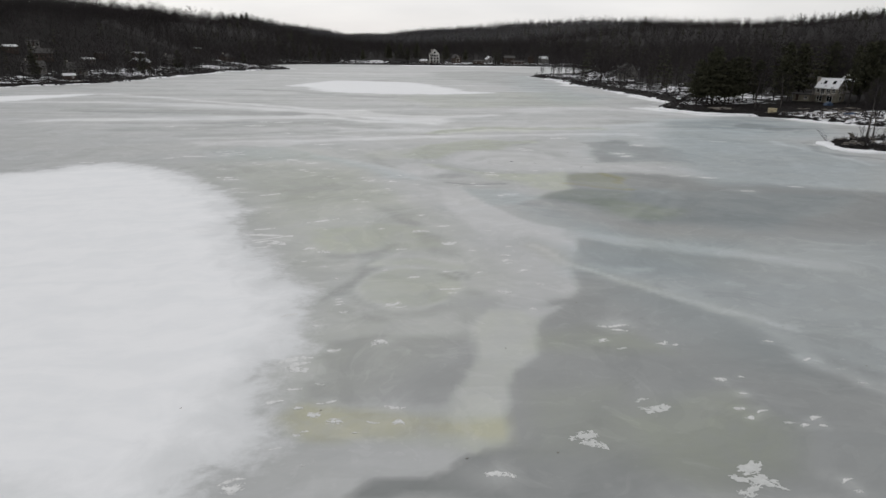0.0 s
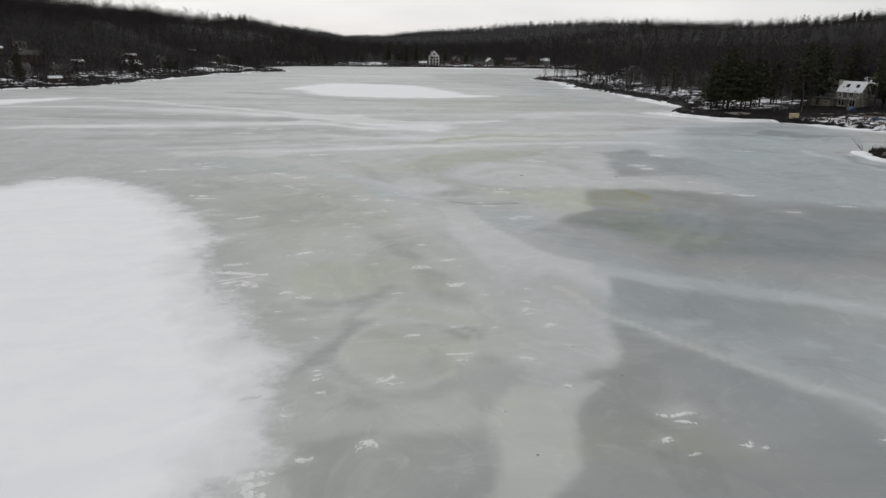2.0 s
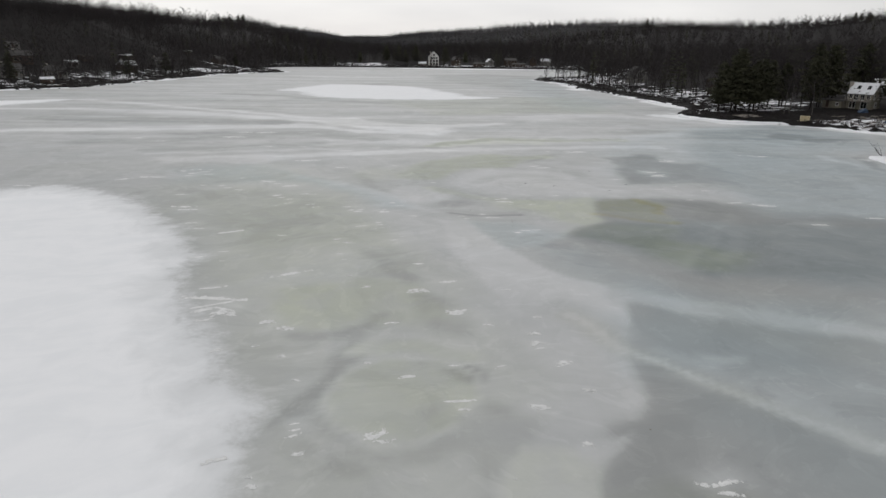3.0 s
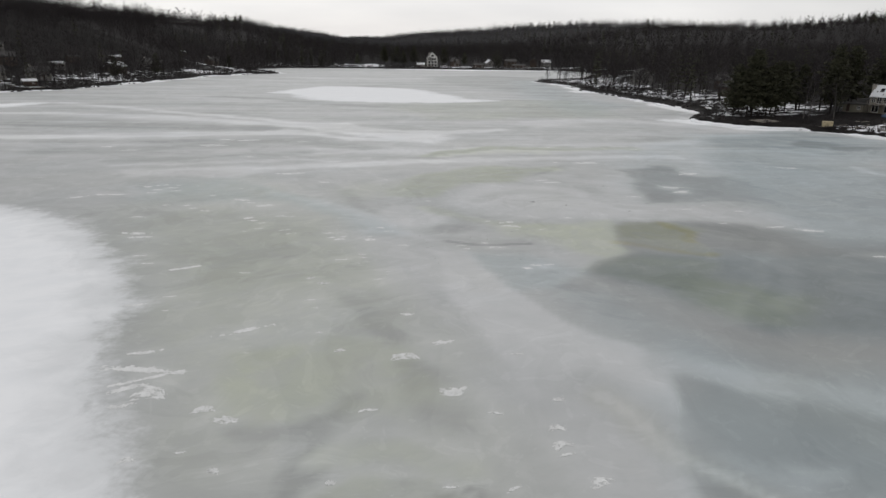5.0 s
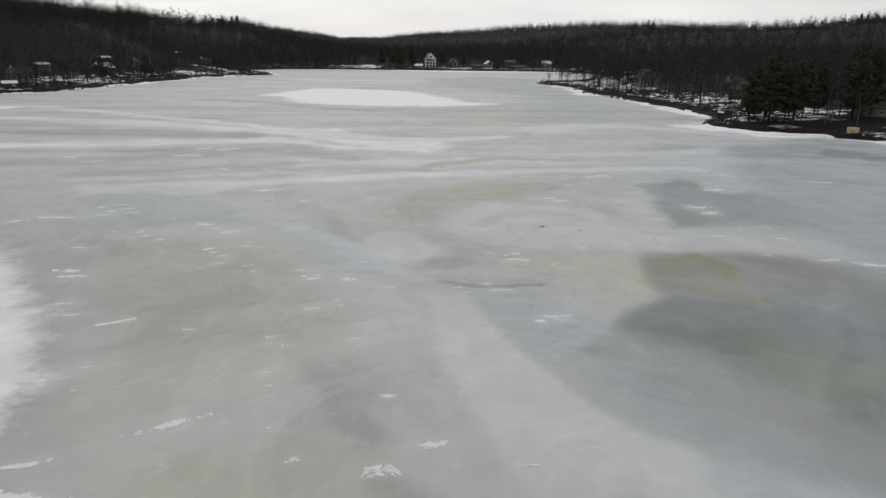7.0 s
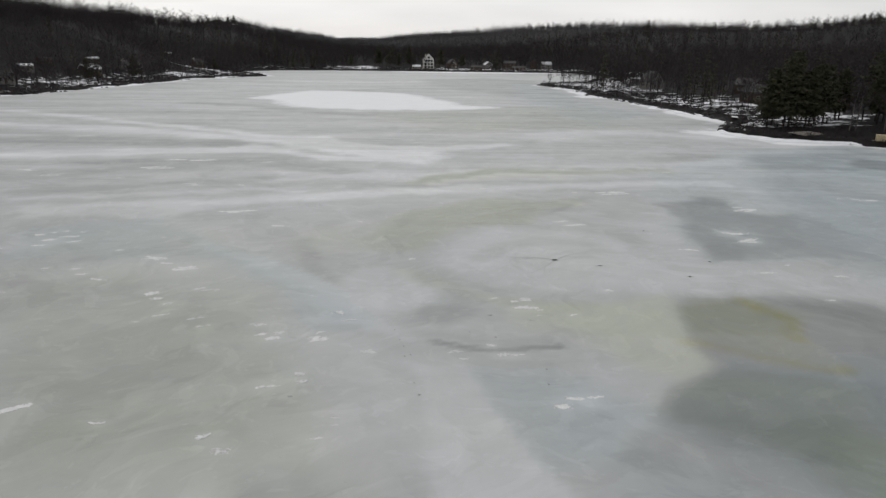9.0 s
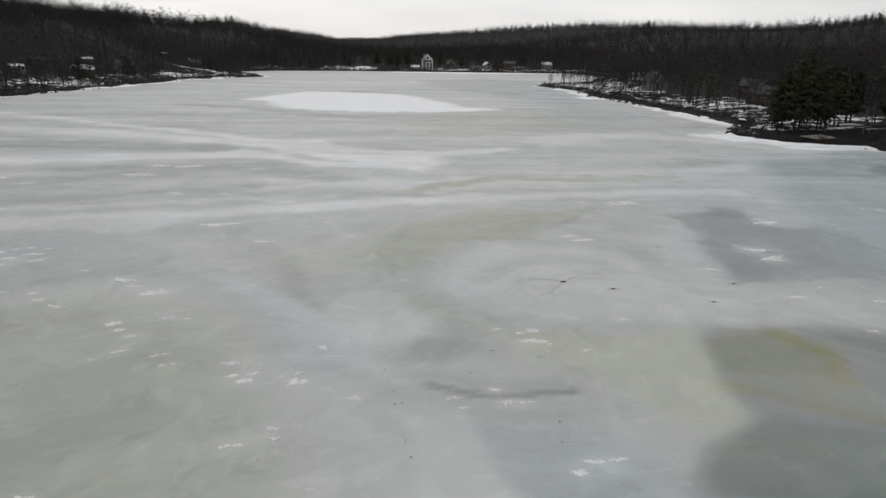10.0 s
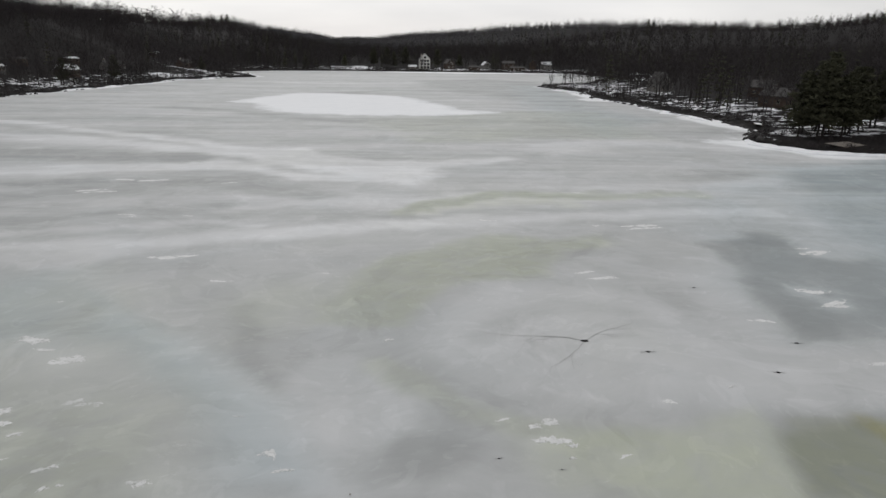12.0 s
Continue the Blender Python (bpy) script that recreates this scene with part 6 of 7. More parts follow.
def shrub(seed, height, stems, lean):
    rng = np.random.default_rng(seed)
    out = []
    for _ in range(stems):
        d = np.array([rng.normal(0, 0.35) + lean, rng.normal(0, 0.35), 1.0])
        tip = d / np.linalg.norm(d) * height * rng.uniform(0.6, 1.0)
        mid = tip * 0.5 + rng.normal(0, 0.1, 3)
        out += [prism((0, 0, -0.2), mid, 0.04, 0.028, 4), prism(mid, tip, 0.028, 0.008, 3)]
        for _ in range(16):
            q = rng.uniform(0.3, 1.0)
            o = mid * q * 2 if q < 0.5 else mid + (tip - mid) * (q * 2 - 1)
            t = d + rng.normal(0, 0.8, 3)
            out.append(sliver(o, o + t / np.linalg.norm(t) * height * rng.uniform(0.12, 0.3), 0.015, rng))
    return weld(out)


for i, (sx, sy, sh, stems, lean) in enumerate(((60.6, 101.4, 3.6, 3, -0.7), (65.9, 101.6, 4.2, 5, 0.0), (68.0, 103, 4.4, 5, 0.1), (71.3, 104.8, 4.0, 4, 0.1), (63.5, 99.5, 1.6, 6, -0.1),
                                               (75, 99, 4.2, 5, 0.0), (72, 96.5, 2.4, 6, 0.0), (79, 104, 4.5, 5, 0.0), (82, 98, 4.0, 4, 0.0), (78, 109, 4.2, 4, 0.0), (86, 104, 4.6, 5, 0.1), (79, 136, 2.2, 7, 0.0), (84, 137.5, 2.4, 7, 0.0),
                                               (89, 141, 2.4, 7, 0.1), (60.5, 150.2, 1.3, 6, -0.2), (44.6, 312, 2.6, 7, 0), (46, 309, 2.2, 7, 0.1), (50, 300, 2.4, 6, 0))):
    ob = raw_part("shrub", *shrub(400 + i, sh * 1.35, stems, lean), TWIGS)
    ob.matrix_basis = spot(sx, sy, max(ground_at(sx, sy), 0.0))
    tagged(ob, "leafless many-stemmed shrub among rocks at the shore", "shrub", "shrubs by the water")


# ---------------------------------------------------------------- rocks, snow ledges and things left on the shore
def boulder(seed, size, flat=0.6, facets=2):
    rng = random.Random(seed)
    bm = bmesh.new()
    bmesh.ops.create_icosphere(bm, subdivisions=facets, radius=size)
    off = Vector((rng.uniform(-9, 9), rng.uniform(-9, 9), rng.uniform(-9, 9)))
    for v in bm.verts:
        k = 1 + 0.55 * noise.noise(v.co / size * 1.3 + off)
        v.co = Vector((v.co.x * k * 1.25, v.co.y * k, v.co.z * k * flat))
    return bm


rngr = random.Random(12)
BOULDERS = [part("boulder", boulder(50 + i, 0.7), ROCK) for i in range(5)]
for b in BOULDERS:
    tagged(b, "dark wet boulder at the lake's edge", "boulder", "boulders along the shore")


def shore_spot(a, b, t, inland):
    (ax, ay), (bx, by) = a, b
    x, y = ax + (bx - ax) * t, ay + (by - ay) * t
    d = Vector((bx - ax, by - ay)).normalized()
    return x - d.y * -inland * -1, y + d.x * -inland * -1


placed = 0
for i in range(26, 38):
    a, b = PLAN_LAKE[i], PLAN_LAKE[i + 1]
    steps = max(2, int(math.hypot(b[0] - a[0], b[1] - a[1]) / 1.5))
    for k in range(steps):
        x, y = shore_spot(a, b, (k + rngr.random()) / steps, rngr.uniform(-0.6, 1.8))
        s = rngr.uniform(0.35, 1.1) ** 1.4
        z = max(ground_at(x, y), 0.0)
        m = spot(x, y, z + 0.05 * s, 0, 0, rngr.uniform(0, 360)) @ Matrix.Scale(s, 4)
        if placed < 5:
            BOULDERS[placed].matrix_basis = m
        else:
            copy_thing(BOULDERS[placed % 5], m)
        placed += 1
# the rest of the shore: countless small rocks
rock_v, rock_f = [], []
bm = boulder(77, 0.5, 0.6, 1)
bmesh.ops.triangulate(bm, faces=bm.faces[:])
rv, rf = np.array([v.co[:] for v in bm.verts]), np.array([[v.index for v in f.verts] for f in bm.faces])
bm.free()
rows = []
for i in range(3, 27):
    a, b = PLAN_LAKE[i], PLAN_LAKE[i + 1]
    steps = max(2, int(math.hypot(b[0] - a[0], b[1] - a[1]) / 0.5))
    for k in range(steps):
        x, y = shore_spot(a, b, (k + rngr.random()) / steps, rngr.uniform(-2.2, 3.0))
        rows.append((x * K, y * K, max(ground_at(x, y), 0.0) + 0.02, rngr.uniform(0, 6.28), rngr.uniform(0.35, 1.7) ** 1.3, 0))
rocks = scatter("shore_rocks", np.array(rows), [(rv, rf, np.zeros(len(rf)))], [ROCK], "dark rocks strewn along the lake shore")
tagged(rocks, category="rocks")


def snow_ledge(pts, out_to, thick, seed, label):
    """A shelf of old snow lying along the shore, its rim rounded and ragged."""
    fine = []
    for (ax, ay), (bx, by) in zip(pts[:-1], pts[1:]):
        n = max(2, int(math.hypot(bx - ax, by - ay) * K / 0.8))
        ax, ay, bx, by = ax * K, ay * K, bx * K, by * K
        fine += [(ax + (bx - ax) * k / n, ay + (by - ay) * k / n) for k in range(n)]
    fine.append((pts[-1][0] * K, pts[-1][1] * K))
    v, f, n = [], [], len(fine)
    rings = ((1.6, 0.55), (0.6, 0.75), (-0.3, 1.0), (-0.75, 0.95), (-0.95, 0.6), (-1.0, -0.3))
    for i, (x, y) in enumerate(fine):
        p, q = Vector(fine[max(i - 1, 0)]), Vector(fine[min(i + 1, n - 1)])
        d = (q - p).normalized()
        side = Vector((-d.y, d.x))  # points to the land
        end = min(1.0, i / 5, (n - 1 - i) / 5)
        w = out_to * (0.75 + 0.9 * (noise.noise(Vector((x * 0.16, y * 0.16, seed))) + 0.25)) * (0.25 + 0.75 * end) * (1 if seed < 12 else min(1.3, max(0.05, 0.8 + 2.2 * noise.noise(Vector((x * 0.06, y * 0.06, seed + 9))))))
        for r, h in rings:
            wob = 0.18 * noise.noise(Vector((x * 0.8, y * 0.8, r + seed)))
            reach = r * w + wob if r < 0 else r
            v.append((x + side.x * reach, y + side.y * reach, thick * h * (0.8 + 0.5 * noise.noise(Vector((x * 0.5, y * 0.5, seed + 3)))) * (0.2 + 0.8 * end) * (1 if seed < 12 else min(1.1, max(0.05, 0.7 + 2.4 * noise.noise(Vector((x * 0.05, y * 0.05, seed + 9))))))))
    k = len(rings)
    for i in range(n - 1):
        for j in range(k - 1):
            a = i * k + j
            f += [(a, a + 1, a + k + 1), (a, a + k + 1, a + k)]
    ob = raw_part("snow_ledge", np.array(v), np.array(f), SNOW, None, "", True)
    tagged(ob, label, "snow", "snow ledges along the shore")
    return ob


snow_ledge([(56.5, 158.0), (53.2, 155.6), (52.4, 153.2), (57, 146), (62, 144), (67.5, 142.5), (69.5, 139.8)], 3.2, 0.5, 3, "thick white shelf of old snow round the wooded point")
snow_ledge([(63.2, 101.0), (60.4, 98.9), (59.2, 96.8), (58.7, 94.6), (60.7, 92.8), (64.7, 90.8), (80, 85.2), (100, 77.2)], 2.9, 0.45, 9, "white shelf of old snow round the rocky spit")
snow_ledge([(71.5, 137.6), (76, 132), (81, 126)], 2.2, 0.38, 15, "broken shelf of old snow along the stony bank")
snow_ledge([(-139, 208), (-131, 217), (-121, 229)], 2.0, 0.5, 33, "low bank of old snow along the west shore")
snow_ledge([(-119, 241), (-117, 255), (-116, 272), (-115, 290)], 2.2, 0.5, 39, "long bank of old snow along the west shore")
snow_ledge([(-111, 320), (-108, 336), (-101, 352), (-93, 364)], 2.2, 0.55, 45, "bank of old snow by the west point")
snow_ledge([(45.5, 294), (49.5, 277), (49.5, 252)], 2.8, 0.38, 21, "long shelf of old snow along the east bank")
snow_ledge([(49.5, 250), (54.4, 226), (56.6, 206), (58.4, 188)], 3.2, 0.38, 27, "wide shelf of old snow along the east bank")


def dock_box(x, y, z, turn):
    t = thing("storage_box", x, y, z, turn, "tan plastic dock storage box standing at the shore", "box")
    part("body", soft_box(-1.15, 1.15, -0.6, 0.6, 0.04, 1.22, 0.05), TAN_PLASTIC, t)
    part("lid", soft_box(-1.22, 1.22, -0.66, 0.66, 1.225, 1.42, 0.06), TAN_PLASTIC, t)
    for q in (-0.8, 0.8):
        part("latch", soft_box(q - 0.07, q + 0.07, -0.69, -0.605, 1.08, 1.26, 0.01), DARK_ROOF, t)
        part("foot", box(bmesh.new(), q - 0.1, q + 0.1, -0.55, 0.55, -0.4, 0.035), DARK_WOOD, t)


dock_box(70.6, 139.9, max(ground_at(70.6, 139.9), 0.1) + 0.05, -22)


def dock_section(x, y, z, turn, tilt, length, wide, label, snow=True):
    t = new("dock_section")
    t.matrix_basis = spot(x, y, z, tilt, 0, turn)
    tagged(t, label, "dock", "dock sections ashore")
    for s in (-1, 1):
        part("beam", box(bmesh.new(), -length / 2, length / 2, s * (wide / 2 - 0.12) - 0.05, s * (wide / 2 - 0.12) + 0.05, -0.2, 0.0), DARK_WOOD, t)
    n = int(length / 0.3)
    bm = box(bmesh.new(), 0, 0.27, -wide / 2, wide / 2, 0.003, 0.043)
    first = part("plank", bm, WORN_WOOD, t)
    for k in range(n):
        ob = first if k == 0 else new("plank", first.data)
        ob.parent = t
        ob.location = (-length / 2 + k * 0.3, 0, 0)
    if snow:
        part("snow_cover", soft_box(-length * 0.42, length * 0.30, -wide * 0.4, wide * 0.42, 0.046, 0.14, 0.045), SNOW, t)
    return t


dock_section(62.9, 147.6, ground_at(62.9, 147.6) + 0.25, 24, 3, 7.2, 4.4, "broad pale dock platform lying on the brown bank", False)
for k, (dx, dy, turn, tilt) in enumerate(((79.8, 138.5, 28, 9), (82.5, 140.2, -12, -7), (86.0, 142.6, 40, 6), (80.9, 136.3, 12, 11), (89.8, 144.8, 30, -6), (84.2, 138.0, 48, -9))):
    dock_section(dx, dy, max(ground_at(dx, dy), 0) + 0.3, turn, tilt, 3.4 + 0.3 * k, 1.2, "weathered dock section stacked among stones and snow", k % 3 == 0)
dock_section(63.0, 99.6, ground_at(63.0, 99.6) + 0.75, 80, 62, 2.6, 1.6, "weathered dock panel leaning upright among rocks", False)
dock_section(-126, 226, ground_at(-126, 226) + 0.25, 40, 2, 6, 2.2, "weathered dock section drawn up on the west shore")
dock_section(63.0, 175.2, ground_at(63.0, 175.2) + 0.3, 70, 4, 5, 2.0, "dark weathered dock drawn up on the bay shore")


def rowing_boat(x, y, z, turn, label, mat):
    """An overturned dinghy: clinker hull, keel and stem."""
    t = thing("rowing_boat", x, y, z, turn, label, "boat", "boats drawn ashore")
    v, f, n, m = [], [], 14, 9
    for i in range(n + 1):
        s = i / n
        half = 0.68 * math.sin(math.pi * min(1, 0.16 + 0.84 * (1 - s) ** 0.7)) ** 0.6 if s > 0 else 0.45
        half = max(0.03, half * (1 if s < 0.98 else 0.3))
        for j in range(m):
            a = math.pi * j / (m - 1)
            v.append((-1.8 + 3.6 * s, half * math.cos(a), 0.52 * math.sin(a) ** 0.7 * (0.85 + 0.15 * s)))
    for i in range(n):
        for j in range(m - 1):
            a = i * m + j
            f += [(a, a + m, a + m + 1), (a, a + m + 1, a + 1)]
    for j in range(1, m - 1):
        f.append((0, j, j + 1))
    raw_part("hull", np.array(v), np.array(f), mat, t, "", True)
    part("keel", box(bmesh.new(), -1.7, 1.6, -0.03, 0.03, 0.46, 0.6), DARK_WOOD, t)


rowing_boat(84.6, 135.6, max(ground_at(84.6, 135.6), 0) + 0.1, 20, "overturned dark blue dinghy on the snowy bank", BLUE_SHEET)
rowing_boat(-134, 226.5, ground_at(-134, 226.5) + 0.05, 50, "overturned grey dinghy drawn up beneath the trees", GREY_WALL)
tarp = part("tarpaulin", boulder(91, 1.3, 0.7), BLUE_SHEET)
tarp.matrix_basis = spot(89.0, 151.0, ground_at(89.0, 151.0) + 0.2, 0, 0, 30)
tagged(tarp, "crumpled blue tarpaulin over a pile beside the house", "tarpaulin")


def log(x, y, turn, tilt, length, r, seed):
    ob = raw_part("driftwood_log", *weld([prism((-length / 2, 0, 0), (0, 0.05, 0.04), r, r * 0.9, 8), prism((0, 0.05, 0.04), (length / 2, -0.04, 0), r * 0.9, r * 0.6, 8),
                                          prism((length * 0.1, 0, 0), (length * 0.22, 0.5, 0.25), r * 0.4, 0.02, 5)]), WORN_WOOD if seed % 2 else BARK, None, "", True)
    ob.matrix_basis = spot(x, y, max(ground_at(x, y), 0.0) + r, 0, tilt, turn)
    tagged(ob, "weathered log lying among rocks at the shore", "log", "logs along the shore")


rngl = random.Random(5)
for i in range(110):
    # stones and logs heaped on the bank before the house and on the spit
    x, y = (rngl.uniform(71, 97), rngl.uniform(124, 145)) if i % 3 else (rngl.uniform(62, 84), rngl.uniform(94, 110))
    if ground_at(x, y) > 0.35:
        if i % 2:
            log(x, y, rngl.uniform(-60, 60), rngl.uniform(-12, 12), rngl.uniform(1.4, 4.2), rngl.uniform(0.09, 0.2), i)
        else:
            copy_thing(BOULDERS[i % 5], spot(x, y, ground_at(x, y) + 0.05, 0, 0, rngl.uniform(0, 360)) @ Matrix.Scale(rngl.uniform(0.5, 1.3), 4))
for i in range(54):
    k = (29, 30, 30, 31, 32, 33, 34, 35, 36)[i % 9]
    x, y = shore_spot(PLAN_LAKE[k], PLAN_LAKE[k + 1], rngl.random(), rngl.uniform(0.5, 5.0))
    log(x, y, rngl.uniform(-30, 50), rngl.uniform(-5, 5), rngl.uniform(1.6, 5.0), rngl.uniform(0.08, 0.18), i)


def brush_spots():
    """Undergrowth along the banks: rows for scatter()."""
    rng = np.random.default_rng(61)
    x, y = rng.uniform(-175, 125, 90000), rng.uniform(85, 500, 90000)
    d = lake_distance(x * K, y * K)
    ok = (d > 0.6) & (d < 22) & (rng.random(len(x)) < np.where(d < 6, 0.8, 0.4)) & in_view(x, y, 25)
    x, y, d = x[ok] * K, y[ok] * K, d[ok]
    return np.stack([x, y, land_height(x, y, d) - 0.05, rng.uniform(0, 6.28, len(x)), rng.uniform(0.5, 1.5, len(x)), rng.integers(0, 2, len(x))], -1)


def tuft(seed):
    rng = np.random.default_rng(seed)
    out = []
    for _ in range(13):
        o = rng.normal(0, 0.35, 3) * np.array([1, 1, 0])
        t = rng.normal(0, 0.45, 3) + np.array([0, 0, 1.0])
        out.append(sliver(o, o + t / np.linalg.norm(t) * rng.uniform(0.5, 1.3), 0.05, rng))
    v, f = weld(out)
    return v, f, np.zeros(len(f))


tagged(scatter("undergrowth", brush_spots(), [tuft(1), tuft(2)], [TWIGS], "dry brown brush and stalks along the lake banks"), category="undergrowth")

CLEARINGS += [(93, 156, 9), (-6, 474, 9), (-14, 473, 6), (9, 473, 7), (25, 466, 8), (33, 478, 5), (47, 474, 6), (52, 465, 9), (64, 476, 6), (73, 477, 6), (-47, 474, 14),
              (-137, 246, 4.5), (-146, 236, 4.5), (-158, 262, 4.5), (-137, 300, 4.5), (-137, 333, 4.5), (-167.7, 258.4, 3), (-172, 280, 3), (-149.7, 279.8, 3), (-154, 299.3, 3), (-150.5, 328.8, 3), (-138.4, 343.3, 3), (-161, 436, 3), (-127, 385, 7), (-118, 345, 8), (73, 262, 5), (92, 232, 5), (82, 205, 5), (112, 178, 5)]


# ---------------------------------------------------------------- snow scraps left on the ice
CRUMBS = [[], [], 0]


def crust_pieces(seed, length, kind):
    """A thin crust of snow eaten away by the thaw: lists of (vertices, faces), the largest piece first."""
    rng = random.Random(seed)
    high = (0.005, 0.006, 0.005, 0.004)[kind]
    wide = length * (0.24, 0.56, 0.12, 0.36)[kind] * rng.uniform(0.8, 1.25)
    nx = 30
    ny = max(7, int(nx * wide / length * 1.5))
    cut = (0.40, 0.42, 0.26, 0.50)[kind]
    bend, off = rng.uniform(-0.5, 0.5) * wide, rng.uniform(0, 90)
    solid = set()
    for i in range(nx):
        for j in range(ny):
            u, v = 2 * (i + 0.5) / nx - 1, 2 * (j + 0.5) / ny - 1
            px, py = u * 2.4, v * 2.4 * wide / length * 1.3
            m = 1.0 - 0.9 * (u * u + v * v) + 1.1 * noise.noise(Vector((px, py, off))) + 0.8 * noise.noise(Vector((px * 2.7, py * 3.2, off + 5))) + 0.55 * noise.noise(Vector((px * 6.5, py * 7.0, off + 11)))
            if m > cut:
                solid.add((i, j))
    pieces = []
    left = set(solid)
    while left:
        todo, island = [left.pop()], []
        while todo:
            c = todo.pop()
            island.append(c)
            for step_to in ((1, 0), (-1, 0), (0, 1), (0, -1)):
                d = (c[0] + step_to[0], c[1] + step_to[1])
                if d in left:
                    left.remove(d)
                    todo.append(d)
        pieces.append(island)
    pieces.sort(key=len, reverse=True)
    out = []
    for island in pieces:
        cells, index, verts, faces = set(island), {}, [], []
        for i, j in sorted(island):
            ring = []
            for a, b in ((i, j), (i + 1, j), (i + 1, j + 1), (i, j + 1)):
                if (a, b) not in index:
                    index[(a, b)] = len(verts)
                    inner = all((a + da, b + db) in cells for da in (-1, 0) for db in (-1, 0))
                    x = ((a + rng.uniform(-0.42, 0.42)) / nx - 0.5) * length
                    y = ((b + rng.uniform(-0.42, 0.42)) / ny - 0.5) * wide + bend * (2 * x / length) ** 2
                    verts.append((x, y, high * rng.uniform(0.6, 1.3) if inner else -0.002))
                ring.append(index[(a, b)])
            faces.append(ring)
        out.append((verts, faces))
    return out


scrap_count = 0


def scatter_scraps(rows):
    global scrap_count
    for x, y, length, kind in rows:
        scrap_count += 1
        rng = random.Random(scrap_count)
        pieces = crust_pieces(900 + scrap_count, length, kind)
        if not pieces:
            continue
        place = pose(x, y, 0.009, 0, 0, rng.uniform(-14, 32))
        me = bpy.data.meshes.new("snow_scrap")
        me.from_pydata(pieces[0][0], [], pieces[0][1])
        me.materials.append((CRUST, CRUST, CRUST, THIN_CRUST)[kind])
        ob = new("snow_scrap", me)
        ob.matrix_basis = place
        tagged(ob, ("thin white sliver of crusted snow on ice", "ragged white lump of crusted snow on ice",
                    "long curved drift of crusted snow on ice", "faint thin patch of frost on grey ice")[kind], "snow", "snow scraps on the ice")
        if kind < 3:
            for verts, faces in pieces[1:]:
                CRUMBS[0] += [tuple(place @ Vector(v)) for v in verts]
                CRUMBS[1] += [[i + CRUMBS[2] for i in f] for f in faces]
                CRUMBS[2] += len(verts)


scatter_scraps(SCRAPS)
crumbs = bpy.data.meshes.new("snow_crumbs")
crumbs.from_pydata(CRUMBS[0], [], CRUMBS[1])
crumbs.materials.append(CRUST)
tagged(new("snow_crumbs", crumbs), "small white crumbs of crusted snow strewn on ice", "snow", kind="stuff")


# ---------------------------------------------------------------- melt holes with branching cracks, and dark specks
def ribbon(bm, a, b, wa, wb, z):
    d = (Vector(b) - Vector(a)).normalized()
    s = Vector((-d.y, d.x))
    v = [bm.verts.new((p.x, p.y, z)) for p in (Vector(a) - s * wa, Vector(a) + s * wa, Vector(b) + s * wb, Vector(b) - s * wb)]
    bm.faces.new(v[::-1])


def crack(bm, start, heading, length, wide, depth, rng):
    """A wandering crack that splits as it runs out."""
    p, h = Vector(start), heading
    n = 7
    for i in range(n):
        h += rng.uniform(-0.26, 0.26)
        q = p + Vector((math.cos(h), math.sin(h))) * length / n
        w0, w1 = wide * (1 - i / n * 0.7), wide * (1 - (i + 1) / n * 0.7)
        ribbon(bm, p, q, w0, w1, 0.018 + depth * 0.0012)
        if depth < 3 and i > 0 and rng.random() < 0.6:
            crack(bm, q, h + rng.choice((-1, 1)) * rng.uniform(0.4, 0.9), length * rng.uniform(0.3, 0.55), w1 * 0.65, depth + 1, rng)
        p = q


def melt_hole(x, y, size, arms, seed, label):
    t = thing("melt_hole", x / K, y / K, 0.0, 0, label, "hole", "melt holes in the ice")
    rng = random.Random(seed)
    bm = bmesh.new()
    v = [bm.verts.new((math.cos(a) * size * rng.uniform(0.6, 1.2), math.sin(a) * size * 0.7 * rng.uniform(0.6, 1.2), 0.026)) for a in np.arange(0, 6.28, 0.42)]
    bm.faces.new(v)
    part("hole", bm, HOLE_WATER, t, "dark open water")
    for heading, length in arms:
        bm = bmesh.new()
        crack(bm, (0, 0), heading, length, 0.032, 0, rng)
        part("crack", bm, CRACK_ICE, t)


HOLES = [(12.03, 113.98), (16.05, 112.33), (27.18, 113.78), (23.59, 109.44), (24.04, 124.71), (7.64, 99.43), (4.59, 100.32)]
melt_hole(*HOLES[0], 0.30, [(2.6, 8.0), (0.98, 5.4), (4.0, 5.0), (2.8, 3.6)], 3, "dark melt hole with long branching cracks in pale ice")
for k, hole_at in enumerate(HOLES[1:]):
    melt_hole(*hole_at, 0.17 if k < 4 else 0.06, [(2.9, 0.5 if k < 4 else 0.2), (0.3, 0.45 if k < 4 else 0.2)], 10 + k, "small dark melt hole with short cracks in the ice")
# flat flaky clumps stand in for dark specks and footprints on the ice
SPECKS = [(4.11, 40.78), (-7.14, 32.83), (0.99, 28.54), (5.7, 29.07), (-15.15, 32.95), (25.19, 44.69), (27.64, 38.69), (10.63, 49.05), (-2.6, 97.58), (-2.11, 95.92), (-1.83, 94.91), (-1.25, 93.58), (-1.67, 93.43), (-0.88, 89.86), (-0.54, 88.43), (7.59, 91.69), (7.38, 89.76), (4.68, 96.42), (2.9, 97.23), (-49.04, 141.47)]
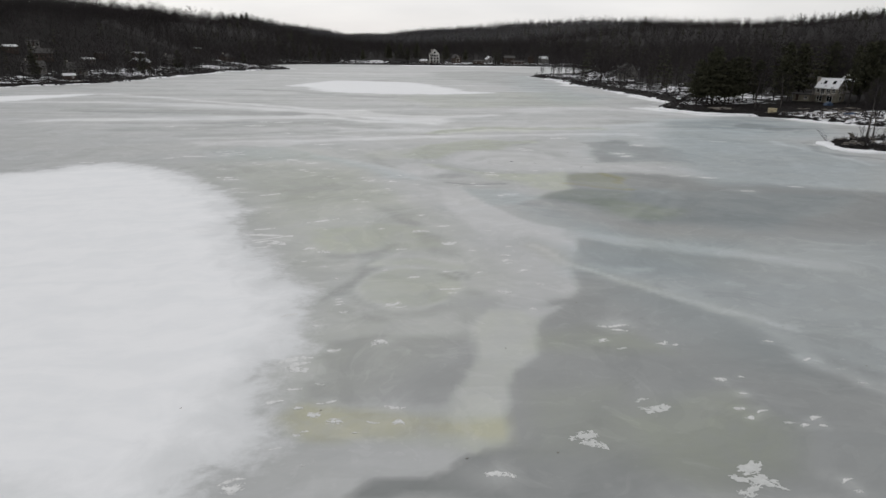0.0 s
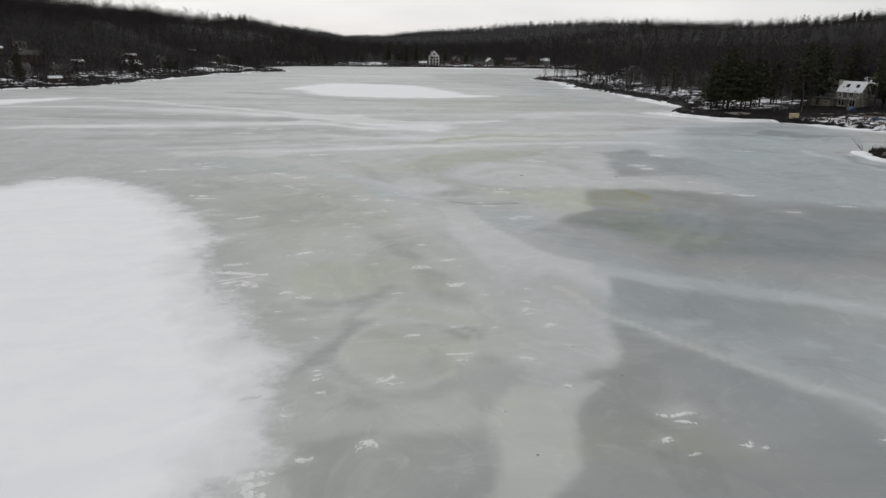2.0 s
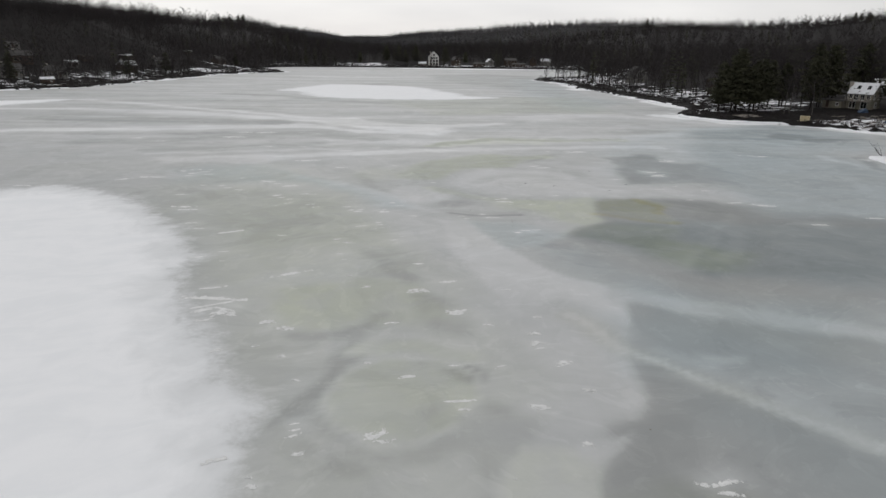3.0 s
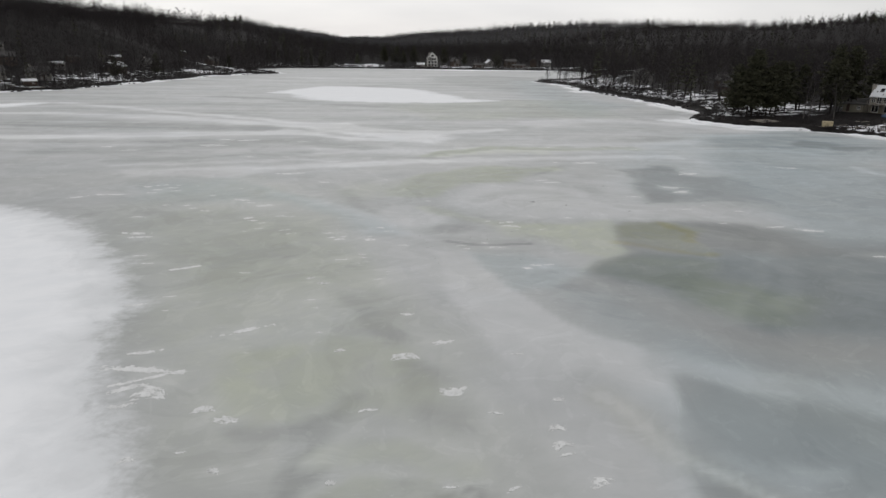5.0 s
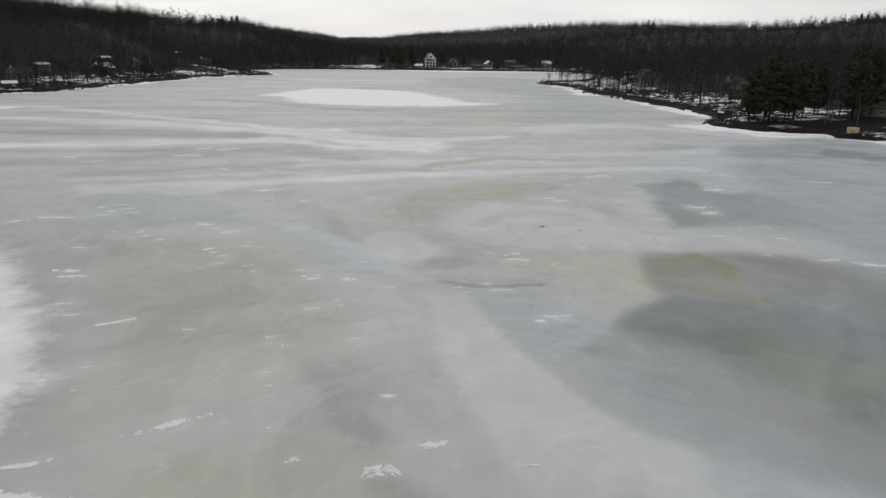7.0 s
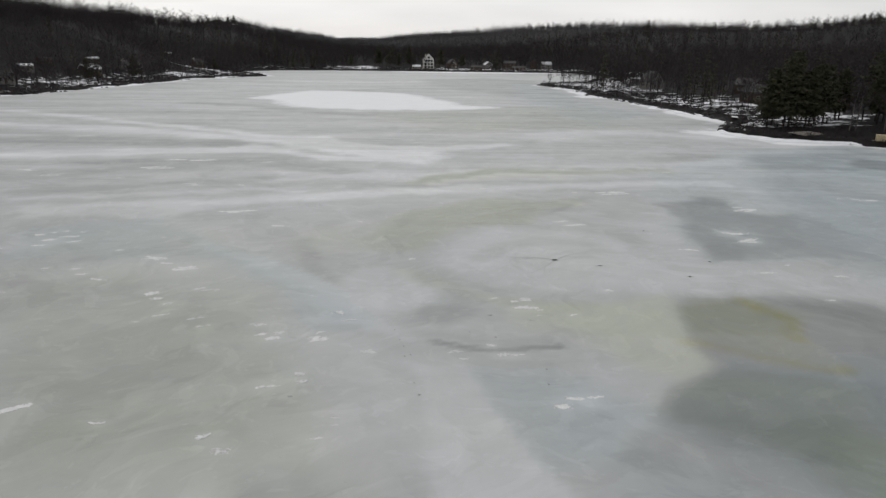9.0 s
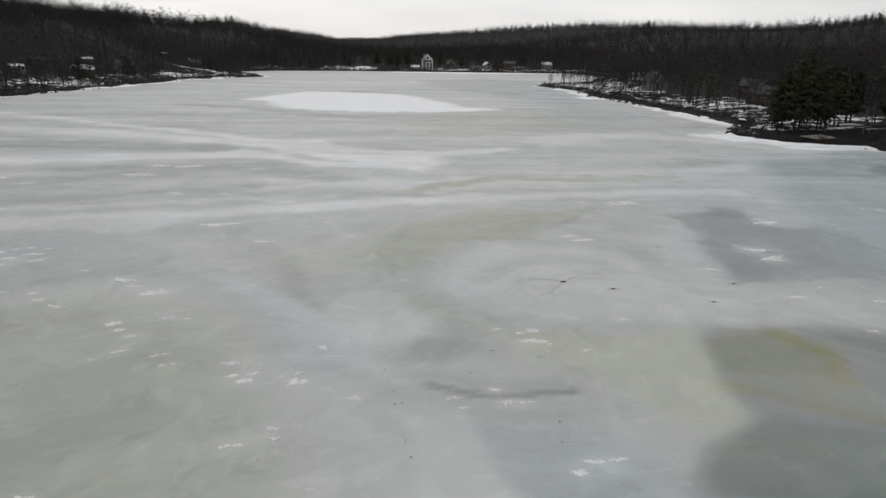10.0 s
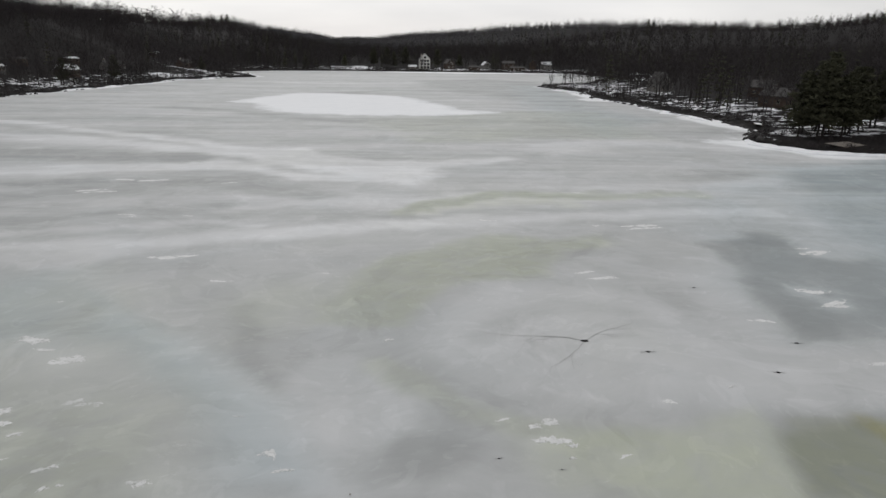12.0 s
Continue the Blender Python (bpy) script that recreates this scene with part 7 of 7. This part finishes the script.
for k, (x, y) in enumerate(SPECKS):
    rng = random.Random(k)
    bm = bmesh.new()
    for _ in range(3):
        cx, cy, a = rng.uniform(-0.08, 0.08), rng.uniform(-0.05, 0.05), rng.uniform(0, 6.28)
        pts = [(math.cos(a + q) * r + cx, math.sin(a + q) * r + cy) for q, r in ((0, 0.09), (0.9, 0.045), (2.2, 0.05), (3.14, 0.10), (4.1, 0.05), (5.4, 0.045))]
        base = [bm.verts.new((px, py, 0.004 + 0.01 * rng.random())) for px, py in pts]
        lid = [bm.verts.new((px, py, 0.024 + 0.02 * rng.random())) for px, py in pts]
        bm.faces.new(lid)
        for i in range(6):
            j = (i + 1) % 6
            bm.faces.new((base[i], base[j], lid[j], lid[i]))
    ob = part("dark_specks", bm, DARK_FLAKE)
    ob.matrix_basis = pose(x, y, 0.012) @ Matrix.Scale(0.5, 4)
    tagged(ob, "small clump of dark flakes lying on the ice", "leaves", "dead leaves on the ice")


# ---------------------------------------------------------------- woods on the hills
near_left = wood_places(-330, -60, 90, 520, 5.5, 1, lambda x, y, d: (d > 3.5) & in_view(x, y, 60) & (d < 150), 0.02)
near_right = wood_places(40, 420, 90, 520, 5.8, 2, lambda x, y, d: (d > np.where(y > 200, 2.5, 7)) & in_view(x, y, 30) & (x < 400) & ~((x < 110) & (y < 185)), 0.04)
far_end = wood_places(-140, 130, 440, 640, 5.2, 3, lambda x, y, d: (d > 6) & (y > 450), 0.06)
scatter("woods", near_left, MID_TREES, WOOD_MATS, "bare brown winter woods with few evergreens on the lakeside slope")
scatter("woods", near_right, MID_TREES, WOOD_MATS, "dense bare winter woods behind the wooded lake point")
scatter("woods", far_end, MID_TREES, WOOD_MATS, "bare winter woods with dark evergreens at the lake's head")
# woods up the valley take the twigs with distance haze in their colour
HILL_MATS = [BARK, HAZED_TWIGS, NEEDLES, BARK_PALE]
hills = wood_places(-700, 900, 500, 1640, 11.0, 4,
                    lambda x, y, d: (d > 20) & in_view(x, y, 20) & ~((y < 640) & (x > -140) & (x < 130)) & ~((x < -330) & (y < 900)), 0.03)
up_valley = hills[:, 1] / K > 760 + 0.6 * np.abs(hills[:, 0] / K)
scatter("woods", hills[up_valley], FAR_TREES, HILL_MATS, "distant winter woods covering low hills, twigs paled for haze")
scatter("woods", hills[~up_valley], FAR_TREES, WOOD_MATS, "brown winter woods rising behind the lake's banks")


def on_crest(x, y, d):
    r = np.hypot(x, y) - np.interp(np.degrees(np.arctan2(x, y)), [c[0] for c in CREST], [c[1] for c in CREST])
    return (r > -45) & (r < 70) & in_view(x, y, 20) & (d > 20)


crest = wood_places(-700, 900, 560, 1800, 5.5, 5, on_crest, 0.012)
crest[:, 2] -= 1.3
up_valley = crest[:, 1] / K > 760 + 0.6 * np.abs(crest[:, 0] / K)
scatter("woods", crest[up_valley], CREST_TREES, HILL_MATS, "thick winter woods along the far crests, twigs paled for haze")
scatter("woods", crest[~up_valley], CREST_TREES, WOOD_MATS, "thick brown winter woods along the crests beside the lake")
near_crest = wood_places(-420, -150, 230, 560, 3.8, 6, on_crest, 0.01)
near_crest[:, 2] -= 1.3
scatter("woods", near_crest, NEAR_CREST, WOOD_MATS, "thick bare winter woods along the crest of the near slope")
